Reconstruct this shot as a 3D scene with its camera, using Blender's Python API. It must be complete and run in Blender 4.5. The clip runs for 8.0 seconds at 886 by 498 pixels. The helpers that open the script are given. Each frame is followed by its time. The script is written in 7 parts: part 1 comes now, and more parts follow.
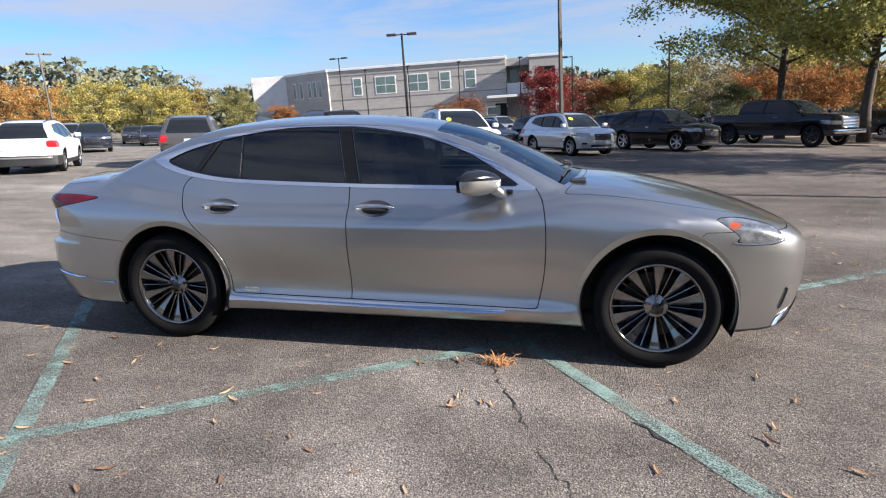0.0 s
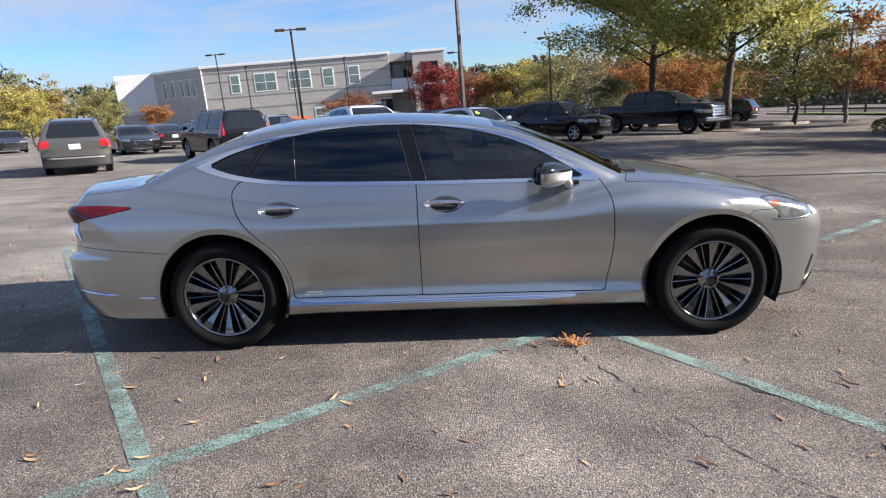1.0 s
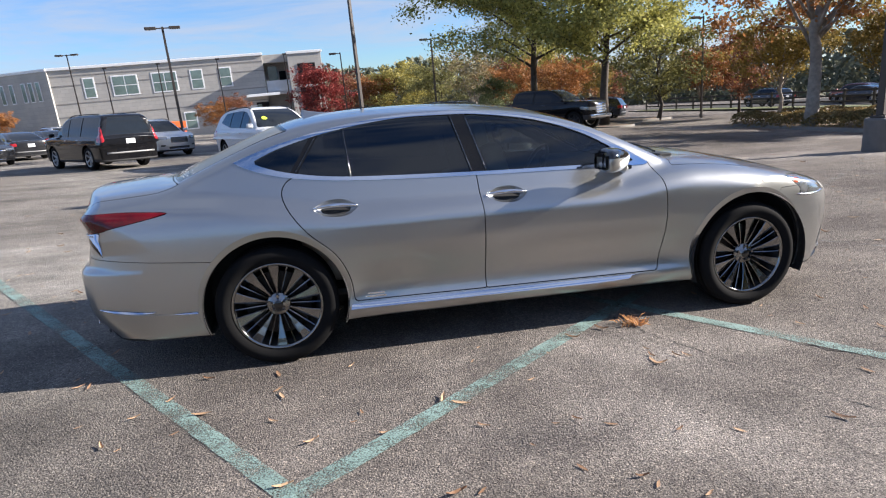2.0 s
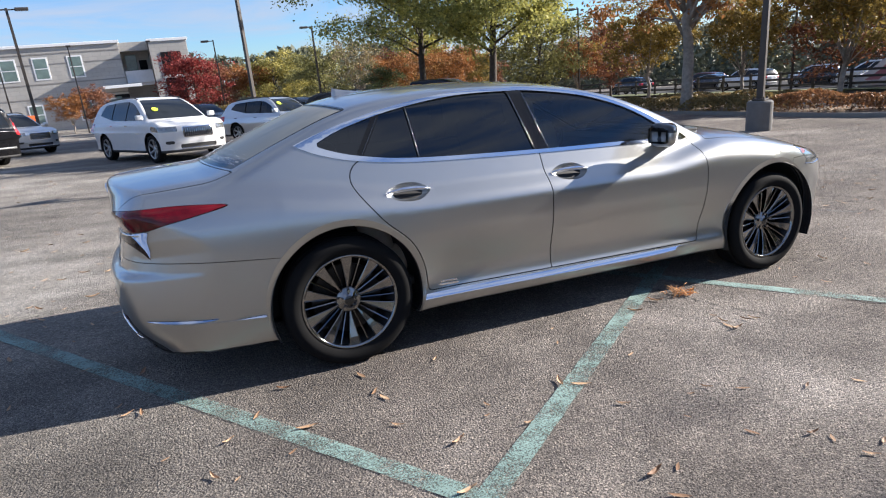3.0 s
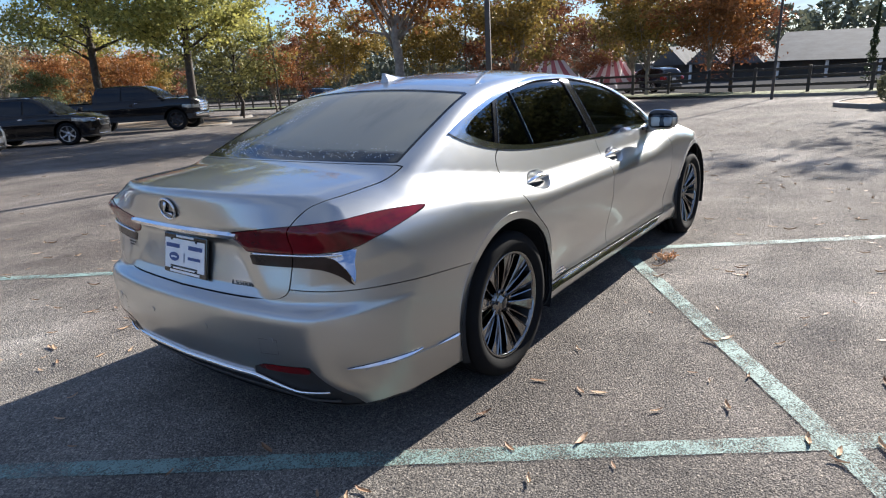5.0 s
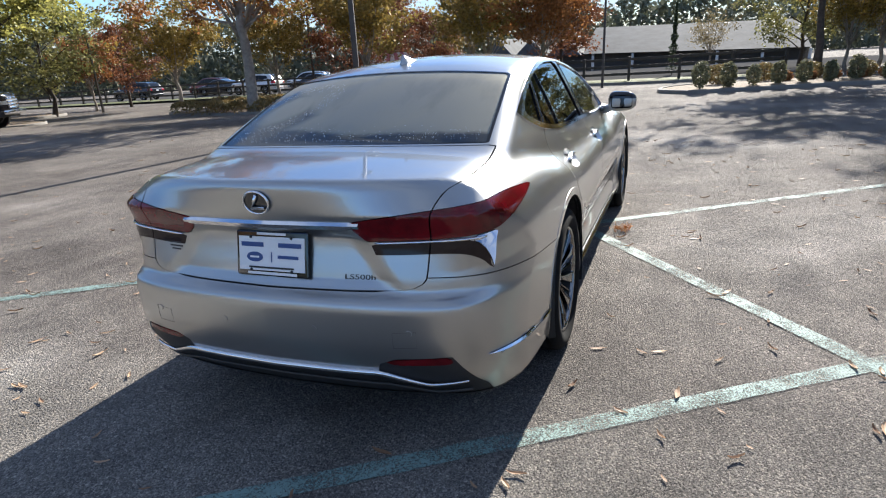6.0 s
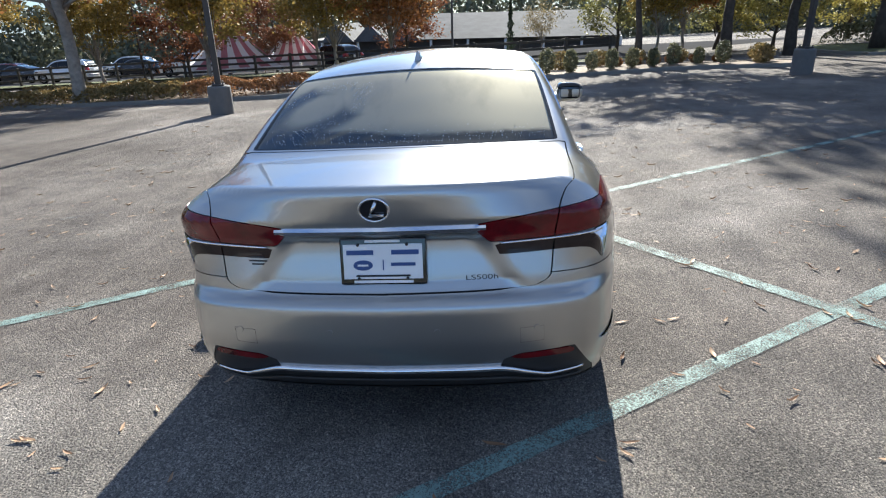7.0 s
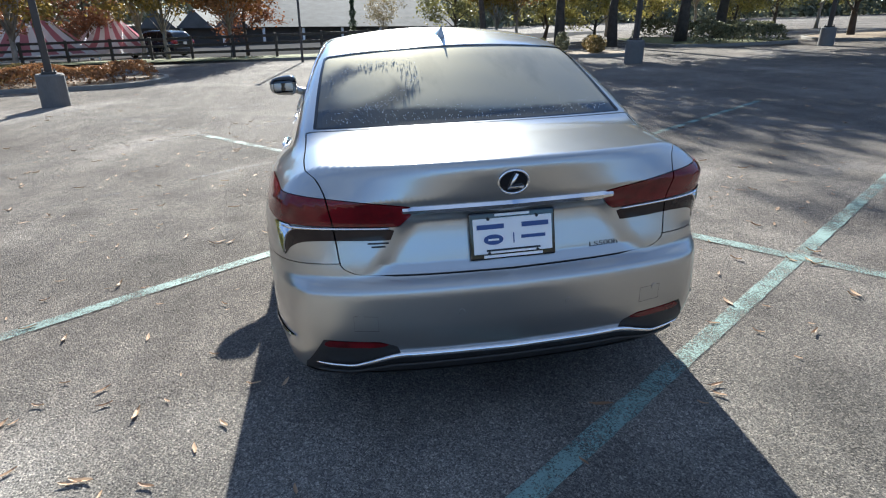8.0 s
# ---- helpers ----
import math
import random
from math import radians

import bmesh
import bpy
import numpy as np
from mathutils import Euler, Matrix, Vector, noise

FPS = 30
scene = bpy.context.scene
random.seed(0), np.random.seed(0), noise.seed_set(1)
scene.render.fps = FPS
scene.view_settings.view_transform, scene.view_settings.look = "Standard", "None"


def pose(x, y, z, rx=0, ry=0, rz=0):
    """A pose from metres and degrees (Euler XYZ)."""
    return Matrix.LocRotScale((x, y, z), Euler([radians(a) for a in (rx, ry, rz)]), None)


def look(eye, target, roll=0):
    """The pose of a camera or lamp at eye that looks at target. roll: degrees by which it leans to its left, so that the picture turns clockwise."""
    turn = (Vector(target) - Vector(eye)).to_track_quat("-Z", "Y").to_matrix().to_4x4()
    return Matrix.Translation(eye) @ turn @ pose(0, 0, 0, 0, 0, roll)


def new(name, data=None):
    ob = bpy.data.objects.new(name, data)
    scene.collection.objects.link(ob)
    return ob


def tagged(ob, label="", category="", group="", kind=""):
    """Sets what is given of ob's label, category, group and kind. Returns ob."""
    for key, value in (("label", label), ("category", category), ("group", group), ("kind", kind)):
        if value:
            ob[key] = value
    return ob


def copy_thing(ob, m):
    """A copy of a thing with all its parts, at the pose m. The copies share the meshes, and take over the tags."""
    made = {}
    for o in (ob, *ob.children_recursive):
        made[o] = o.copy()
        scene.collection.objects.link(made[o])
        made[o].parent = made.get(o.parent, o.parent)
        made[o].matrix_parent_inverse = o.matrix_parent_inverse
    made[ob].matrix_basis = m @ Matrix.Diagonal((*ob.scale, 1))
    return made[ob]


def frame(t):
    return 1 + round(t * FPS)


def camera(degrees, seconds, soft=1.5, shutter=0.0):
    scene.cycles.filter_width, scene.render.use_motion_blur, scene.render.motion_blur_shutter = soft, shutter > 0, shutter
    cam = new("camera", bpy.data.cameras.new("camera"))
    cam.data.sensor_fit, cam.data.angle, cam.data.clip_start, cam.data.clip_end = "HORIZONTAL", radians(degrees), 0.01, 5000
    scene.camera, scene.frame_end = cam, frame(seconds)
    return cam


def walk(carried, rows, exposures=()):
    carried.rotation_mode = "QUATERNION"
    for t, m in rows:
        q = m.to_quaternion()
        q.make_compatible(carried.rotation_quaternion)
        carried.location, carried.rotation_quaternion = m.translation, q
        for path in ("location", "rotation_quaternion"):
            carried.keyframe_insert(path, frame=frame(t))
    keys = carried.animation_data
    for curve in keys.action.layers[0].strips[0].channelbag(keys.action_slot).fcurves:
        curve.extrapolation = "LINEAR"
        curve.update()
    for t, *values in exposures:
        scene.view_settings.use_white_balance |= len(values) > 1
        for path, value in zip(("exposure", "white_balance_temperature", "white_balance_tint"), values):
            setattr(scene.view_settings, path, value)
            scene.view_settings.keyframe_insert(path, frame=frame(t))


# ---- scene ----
# ---------------------------------------------------------------- camera
# The lot is a plane that falls gently; LOT turns lot coordinates into the world, whose z is plumb.
UP = Vector((-0.042, -0.032, 1.0)).normalized()
LOT = UP.rotation_difference(Vector((0, 0, 1))).to_matrix().to_4x4()
cam = camera(72.9, 8.0, soft=1.15)
PATH = [
    (0, (1.072, -4.364, 1.432), (0.655, -2.453, 1.012), -1.0),
    (0.5, (0.498, -4.497, 1.465), (0.276, -2.554, 1.047), -1.6),
    (1, (-0.065, -4.602, 1.47), (-0.105, -2.652, 1.026), -2.3),
    (1.5, (-0.636, -4.546, 1.447), (-0.495, -2.608, 0.975), -2.9),
    (1.7, (-0.867, -4.511, 1.443), (-0.639, -2.579, 0.979), -3.0),
    (2.8, (-2.05, -4.036, 1.433), (-1.39, -2.21, 0.953), -3.7),
    (3, (-2.246, -3.941, 1.422), (-1.515, -2.149, 0.916), -3.7),
    (3.5, (-2.754, -3.627, 1.434), (-1.811, -1.935, 0.933), -3.4),
    (4, (-3.173, -3.192, 1.426), (-2.012, -1.641, 0.926), -3.1),
    (4.5, (-3.593, -2.774, 1.419), (-2.226, -1.404, 0.912), -3.3),
    (4.7, (-3.74, -2.594, 1.409), (-2.303, -1.304, 0.889), -3.3),
    (5.8, (-4.341, -1.594, 1.439), (-2.601, -0.783, 0.877), -3.6),
    (6, (-4.417, -1.4, 1.417), (-2.642, -0.687, 0.834), -3.6),
    (6.5, (-4.547, -0.927, 1.468), (-2.703, -0.456, 0.853), -3.5),
    (7, (-4.672, -0.462, 1.532), (-2.795, -0.245, 0.875), -3.3),
    (7.5, (-4.645, 0.034, 1.52), (-2.768, -0.011, 0.829), -2.6),
    (8, (-4.636, 0.567, 1.51), (-2.789, 0.269, 0.802), -2.2),
]
walk(cam, [(t, LOT @ look(eye, target, roll)) for t, eye, target, roll in PATH], ((0.0, 1.46, 6300, 14), (4.5, 1.52, 6130, 11), (6.5, 1.58, 6100, 8), (8.0, 1.68, 5950, 5)))

# ---------------------------------------------------------------- light
SUN_BEARING, SUN_HEIGHT = -5.0, 25.4
to_sun = (LOT.to_3x3() @ Vector((math.cos(radians(SUN_BEARING)) * math.cos(radians(SUN_HEIGHT)),
                                 math.sin(radians(SUN_BEARING)) * math.cos(radians(SUN_HEIGHT)),
                                 math.sin(radians(SUN_HEIGHT))))).normalized()
sun = new("sun", bpy.data.lights.new("sun", "SUN"))
sun.data.energy, sun.data.angle, sun.data.color = 5.0, radians(0.55), (1.0, 0.92, 0.80)
sun.matrix_world = look(to_sun * 200, (0, 0, 0))

world = bpy.data.worlds.new("sky")
scene.world = world
world.use_nodes = True
wn, wl = world.node_tree.nodes, world.node_tree.links
wn.clear()
sky = wn.new("ShaderNodeTexSky")
sky.sky_type, sky.sun_disc = "NISHITA", False
sky.sun_elevation = math.asin(to_sun.z)
sky.sun_rotation = math.atan2(to_sun.x, to_sun.y)
sky.air_density, sky.dust_density, sky.ozone_density = 1.0, 0.1, 3.0
coord = wn.new("ShaderNodeTexCoord")
stretch = wn.new("ShaderNodeMapping")
stretch.inputs["Scale"].default_value = (1.0, 1.0, 5.5)
wl.new(coord.outputs["Generated"], stretch.inputs["Vector"])
streaks = wn.new("ShaderNodeTexNoise")
streaks.inputs["Scale"].default_value, streaks.inputs["Detail"].default_value = 2.6, 7
streaks.inputs["Roughness"].default_value, streaks.inputs["Distortion"].default_value = 0.62, 0.5
wl.new(stretch.outputs[0], streaks.inputs["Vector"])
cover = wn.new("ShaderNodeMapRange")
for key, value in (("From Min", 0.36), ("From Max", 0.66), ("To Max", 0.82)):
    cover.inputs[key].default_value = value
cover.interpolation_type = "SMOOTHSTEP"
wl.new(streaks.outputs["Fac"], cover.inputs["Value"])
cloud = wn.new("ShaderNodeMix")
cloud.data_type = "RGBA"
cloud.inputs["B"].default_value = (3.0, 3.35, 3.95, 1)
wl.new(cover.outputs[0], cloud.inputs["Factor"])
clear_blue = wn.new("ShaderNodeMix")
clear_blue.data_type, clear_blue.blend_type = "RGBA", "MULTIPLY"
clear_blue.inputs["Factor"].default_value, clear_blue.inputs["B"].default_value = 1.0, (0.52, 0.695, 0.925, 1)
wl.new(sky.outputs[0], clear_blue.inputs["A"])
wl.new(clear_blue.outputs["Result"], cloud.inputs["A"])
back = wn.new("ShaderNodeBackground")
back.inputs["Strength"].default_value = 0.070
wl.new(cloud.outputs["Result"], back.inputs["Color"])
wl.new(back.outputs[0], wn.new("ShaderNodeOutputWorld").inputs["Surface"])


# ---------------------------------------------------------------- materials
def nodes_of(name):
    m = bpy.data.materials.new(name)
    m.use_nodes = True
    n, l = m.node_tree.nodes, m.node_tree.links
    return m, n, l, n["Principled BSDF"]


def noise_of(n, l, scale, detail=4.0, rough=0.6, space="Object", stretch=None):
    c = n.new("ShaderNodeTexCoord")
    t = n.new("ShaderNodeTexNoise")
    t.inputs["Scale"].default_value, t.inputs["Detail"].default_value, t.inputs["Roughness"].default_value = scale, detail, rough
    if stretch:
        s = n.new("ShaderNodeMapping")
        s.inputs["Scale"].default_value = stretch
        l.new(c.outputs[space], s.inputs["Vector"])
        l.new(s.outputs[0], t.inputs["Vector"])
    else:
        l.new(c.outputs[space], t.inputs["Vector"])
    return t.outputs["Fac"]


def ramp_of(n, l, value, stops):
    r = n.new("ShaderNodeValToRGB")
    r.color_ramp.elements[0].position, r.color_ramp.elements[0].color = stops[0][0], (*stops[0][1], 1)
    r.color_ramp.elements[1].position, r.color_ramp.elements[1].color = stops[-1][0], (*stops[-1][1], 1)
    for p, c in stops[1:-1]:
        r.color_ramp.elements.new(p).color = (*c, 1)
    l.new(value, r.inputs["Fac"])
    return r.outputs["Color"]


def mix_of(n, l, fac, a, b, how="MIX"):
    x = n.new("ShaderNodeMix")
    x.data_type, x.blend_type = "RGBA", how
    for key, v in (("Factor", fac), ("A", a), ("B", b)):
        if isinstance(v, (int, float)):
            x.inputs[key].default_value = v
        elif isinstance(v, tuple):
            x.inputs[key].default_value = (*v, 1)
        else:
            l.new(v, x.inputs[key])
    return x.outputs["Result"]


def bump_of(n, l, p, height, strength, distance):
    b = n.new("ShaderNodeBump")
    b.inputs["Strength"].default_value, b.inputs["Distance"].default_value = strength, distance
    l.new(height, b.inputs["Height"])
    l.new(b.outputs[0], p.inputs["Normal"])


def plain(name, colour, rough=0.5, metal=0.0, vary=0.12, scale=6.0, coat=0.0, bump=0.0, spec=0.5):
    """A surface with slight stains and an uneven gloss."""
    m, n, l, p = nodes_of(name)
    f = noise_of(n, l, scale, 5, 0.65)
    dark = tuple(c * (1 - vary) for c in colour)
    light = tuple(min(1, c * (1 + vary)) for c in colour)
    l.new(ramp_of(n, l, f, [(0.3, dark), (0.7, light)]), p.inputs["Base Color"])
    r = n.new("ShaderNodeMapRange")
    r.inputs["To Min"].default_value, r.inputs["To Max"].default_value = max(0.02, rough - 0.06), min(1, rough + 0.06)
    l.new(noise_of(n, l, scale * 7, 3), r.inputs["Value"])
    l.new(r.outputs[0], p.inputs["Roughness"])
    p.inputs["Metallic"].default_value = metal
    p.inputs["Coat Weight"].default_value, p.inputs["Coat Roughness"].default_value = coat, 0.04
    p.inputs["Specular IOR Level"].default_value = spec
    if bump:
        bump_of(n, l, p, noise_of(n, l, scale * 12, 4), 0.5, bump)
    return m


def car_paint(name, colour, metal=0.75, rough=0.34, dust=0.10, coat=0.6):
    """Metallic paint: flakes under a clear coat, with a thin film of dust."""
    m, n, l, p = nodes_of(name)
    flake = noise_of(n, l, 900, 2)
    base = ramp_of(n, l, flake, [(0.35, tuple(c * 0.97 for c in colour)), (0.65, tuple(min(1, c * 1.03) for c in colour))])
    film = noise_of(n, l, 3.2, 6, 0.7)
    grime = n.new("ShaderNodeMapRange")
    grime.inputs["From Min"].default_value, grime.inputs["From Max"].default_value = 0.45, 0.8
    grime.inputs["To Max"].default_value = dust
    l.new(film, grime.inputs["Value"])
    l.new(mix_of(n, l, grime.outputs[0], base, (0.34, 0.31, 0.27)), p.inputs["Base Color"])
    p.inputs["Metallic"].default_value = metal
    r = n.new("ShaderNodeMapRange")
    r.inputs["To Min"].default_value, r.inputs["To Max"].default_value = rough - 0.015, rough + 0.02
    l.new(noise_of(n, l, 18, 4), r.inputs["Value"])
    l.new(r.outputs[0], p.inputs["Roughness"])
    p.inputs["Coat Weight"].default_value, p.inputs["Coat Roughness"].default_value = coat, 0.035
    p.inputs["Coat IOR"].default_value = 1.5
    if metal < 0.1:
        p.inputs["Specular IOR Level"].default_value = 0.12
    return m


def pane_glass(name, tint, rough=0.01, wet=False):
    """Window glass: tinted see-through with a Fresnel reflection."""
    m = bpy.data.materials.new(name)
    m.use_nodes = True
    n, l = m.node_tree.nodes, m.node_tree.links
    n.clear()
    clear, gloss, mixed, fres = n.new("ShaderNodeBsdfTransparent"), n.new("ShaderNodeBsdfGlossy"), n.new("ShaderNodeMixShader"), n.new("ShaderNodeFresnel")
    clear.inputs["Color"].default_value = (*tint, 1)
    gloss.inputs["Roughness"].default_value = rough
    fres.inputs["IOR"].default_value = 1.8
    l.new(fres.outputs[0], mixed.inputs["Fac"])
    l.new(clear.outputs[0], mixed.inputs[1])
    l.new(gloss.outputs[0], mixed.inputs[2])
    last = mixed.outputs[0]
    if wet:
        # a mist of dew, thinner along the lower edge, with runs wiped through it
        film, hazy, dull, sheen = n.new("ShaderNodeMixShader"), n.new("ShaderNodeMixShader"), n.new("ShaderNodeBsdfDiffuse"), n.new("ShaderNodeBsdfGlossy")
        dull.inputs["Color"].default_value = (0.40, 0.385, 0.33, 1)
        sheen.inputs["Color"].default_value, sheen.inputs["Roughness"].default_value = (0.62, 0.59, 0.47, 1), 0.58
        film.inputs["Fac"].default_value = 0.33
        l.new(dull.outputs[0], film.inputs[1])
        l.new(sheen.outputs[0], film.inputs[2])
        c = n.new("ShaderNodeTexCoord")
        axes = n.new("ShaderNodeSeparateXYZ")
        l.new(c.outputs["Object"], axes.inputs[0])
        def calc(how, a, b=0.0, c=0.0):
            q = n.new("ShaderNodeMath")
            q.operation = how
            for k, v in enumerate((a, b, c)):
                if isinstance(v, (int, float)):
                    q.inputs[k].default_value = v
                else:
                    l.new(v, q.inputs[k])
            return q.outputs[0]

        def ease(v, lo, hi, a, b):
            q = n.new("ShaderNodeMapRange")
            q.interpolation_type = "SMOOTHSTEP"
            for key, value in (("From Min", lo), ("From Max", hi), ("To Min", a), ("To Max", b)):
                q.inputs[key].default_value = value
            l.new(v, q.inputs["Value"])
            return q.outputs[0]

        wobble = calc("MULTIPLY_ADD", noise_of(n, l, 9.0, 5, 0.65), 0.12, -0.06)
        fwd = calc("ADD", axes.outputs[0], calc("MULTIPLY", wobble, 0.5))
        # the strip along the foot of the pane has run clear, wider towards one side
        foot = calc("ADD", fwd, calc("MULTIPLY", calc("MULTIPLY", axes.outputs[1], axes.outputs[1]), -0.27))
        foot = calc("ADD", foot, calc("MULTIPLY", ease(axes.outputs[1], -0.1, 0.35, 0, 1), -0.05))
        strip_ = ease(foot, -2.115, -2.075, 0.10, 1.0)
        # a loop wiped through the mist
        u, v = calc("ADD", axes.outputs[1], -0.43), calc("ADD", fwd, 1.80)
        a_, b_ = calc("ADD", calc("MULTIPLY", u, 0.80), calc("MULTIPLY", v, -0.60)), calc("ADD", calc("MULTIPLY", u, 0.60), calc("MULTIPLY", v, 0.80))
        rr = calc("SQRT", calc("ADD", calc("POWER", calc("DIVIDE", a_, 0.235), 2.0), calc("POWER", calc("DIVIDE", b_, 0.175), 2.0)))
        loop_ = ease(calc("ABSOLUTE", calc("ADD", calc("ADD", rr, calc("MULTIPLY", wobble, 2.2)), -1.0)), 0.10, 0.55, 0.25, 1.0)
        open_ = ease(calc("ADD", calc("MULTIPLY", u, 0.75), calc("MULTIPLY", v, -0.66)), -0.13, -0.02, 1.0, 0.0)
        loop_ = calc("MAXIMUM", loop_, open_)
        wipe = n.new("ShaderNodeMapRange")
        for key, value in (("From Min", 0.34), ("From Max", 0.48), ("To Min", 0.50), ("To Max", 0.60)):
            wipe.inputs[key].default_value = value
        l.new(noise_of(n, l, 3.4, 6, 0.6, stretch=(0.5, 1.3, 0.5)), wipe.inputs["Value"])
        both = n.new("ShaderNodeMath")
        both.operation = "MULTIPLY"
        l.new(calc("MULTIPLY", strip_, loop_), both.inputs[0])
        l.new(wipe.outputs[0], both.inputs[1])
        l.new(both.outputs[0], hazy.inputs["Fac"])
        l.new(last, hazy.inputs[1])
        l.new(film.outputs[0], hazy.inputs[2])
        last = hazy.outputs[0]
    l.new(last, n.new("ShaderNodeOutputMaterial").inputs["Surface"])
    return m


def asphalt_of():
    """Worn asphalt: light and dark stones in a brown-grey binder, patches, stains and smooth dark tracks."""
    m, n, l, p = nodes_of("asphalt")
    big = noise_of(n, l, 0.22, 6, 0.6)
    mid = noise_of(n, l, 1.7, 7, 0.72)
    drag = noise_of(n, l, 0.9, 5, 0.6, stretch=(0.25, 1.6, 1))
    c = n.new("ShaderNodeTexCoord")

    def stones(scale, stops):
        v = n.new("ShaderNodeTexVoronoi")
        v.inputs["Scale"].default_value = scale
        l.new(c.outputs["Object"], v.inputs["Vector"])
        sep = n.new("ShaderNodeSeparateColor")
        l.new(v.outputs["Color"], sep.inputs[0])
        return v, ramp_of(n, l, sep.outputs[0], stops)

    fine_v, fine = stones(210, [(0.0, (0.40, 0.39, 0.39)), (0.45, (0.85, 0.84, 0.83)), (0.80, (1.25, 1.22, 1.18)), (0.96, (1.75, 1.7, 1.62))])
    coarse_v, coarse = stones(95, [(0.0, (0.55, 0.54, 0.54)), (0.5, (0.95, 0.94, 0.93)), (0.82, (1.15, 1.13, 1.1)), (0.95, (1.65, 1.6, 1.5))])
    base = ramp_of(n, l, big, [(0.32, (0.104, 0.095, 0.088)), (0.45, (0.146, 0.134, 0.125)), (0.57, (0.180, 0.167, 0.156)), (0.70, (0.270, 0.256, 0.243))])
    base = mix_of(n, l, 1.0, base, ramp_of(n, l, mid, [(0.28, (0.66, 0.66, 0.67)), (0.5, (1.0, 0.99, 0.98)), (0.75, (1.28, 1.26, 1.24))]), "MULTIPLY")
    base = mix_of(n, l, 1.0, base, ramp_of(n, l, drag, [(0.32, (0.74, 0.73, 0.73)), (0.6, (1.08, 1.07, 1.06))]), "MULTIPLY")
    # a paler, greyer surface course begins behind the car
    axes = n.new("ShaderNodeSeparateXYZ")
    l.new(c.outputs["Object"], axes.inputs[0])
    ragged = n.new("ShaderNodeMath")
    ragged.operation = "MULTIPLY_ADD"
    l.new(noise_of(n, l, 0.5, 5, 0.6), ragged.inputs[0])
    ragged.inputs[1].default_value = 2.6
    l.new(axes.outputs[0], ragged.inputs[2])
    course = n.new("ShaderNodeMapRange")
    for key, value in (("From Min", -0.4), ("From Max", -2.0)):
        course.inputs[key].default_value = value
    l.new(ragged.outputs[0], course.inputs["Value"])
    base = mix_of(n, l, course.outputs[0], base, mix_of(n, l, 1.0, base, (1.36, 1.42, 1.42), "MULTIPLY"))
    base = mix_of(n, l, 0.9, base, fine, "MULTIPLY")
    base = mix_of(n, l, 0.6, base, coarse, "MULTIPLY")
    l.new(base, p.inputs["Base Color"])
    rough = n.new("ShaderNodeMapRange")
    rough.inputs["To Min"].default_value, rough.inputs["To Max"].default_value = 0.85, 1.0
    l.new(mid, rough.inputs["Value"])
    l.new(rough.outputs[0], p.inputs["Roughness"])
    p.inputs["Specular IOR Level"].default_value = 0.12
    add = n.new("ShaderNodeMath")
    add.operation = "MULTIPLY_ADD"
    l.new(coarse_v.outputs["Distance"], add.inputs[0])
    add.inputs[1].default_value = -1.4
    l.new(noise_of(n, l, 330, 3, 0.7), add.inputs[2])
    bump_of(n, l, p, add.outputs[0], 0.75, 0.007)
    return m


def paint_line_of(name, colour, keep):
    """Worn road paint: the asphalt shows through where it has gone."""
    m = bpy.data.materials.new(name)
    m.use_nodes = True
    n, l = m.node_tree.nodes, m.node_tree.links
    p, out = n["Principled BSDF"], n["Material Output"]
    shade = noise_of(n, l, 5, 5, 0.7)
    l.new(ramp_of(n, l, shade, [(0.3, tuple(c * 0.75 for c in colour)), (0.7, tuple(min(1, c * 1.2) for c in colour))]), p.inputs["Base Color"])
    p.inputs["Roughness"].default_value = 0.76
    clear, mixed = n.new("ShaderNodeBsdfTransparent"), n.new("ShaderNodeMixShader")
    fine, broad = noise_of(n, l, 110, 4, 0.75), noise_of(n, l, 3.0, 5, 0.7)
    s = n.new("ShaderNodeMath")
    s.operation = "MULTIPLY_ADD"
    l.new(broad, s.inputs[0])
    s.inputs[1].default_value = 0.7
    l.new(fine, s.inputs[2])
    g = n.new("ShaderNodeMapRange")
    g.inputs["From Min"].default_value, g.inputs["From Max"].default_value = 0.98 - keep * 0.35, 1.16 - keep * 0.35
    l.new(s.outputs[0], g.inputs["Value"])
    l.new(g.outputs[0], mixed.inputs["Fac"])
    l.new(clear.outputs[0], mixed.inputs[1])
    l.new(p.outputs[0], mixed.inputs[2])
    l.new(mixed.outputs[0], out.inputs["Surface"])
    return m


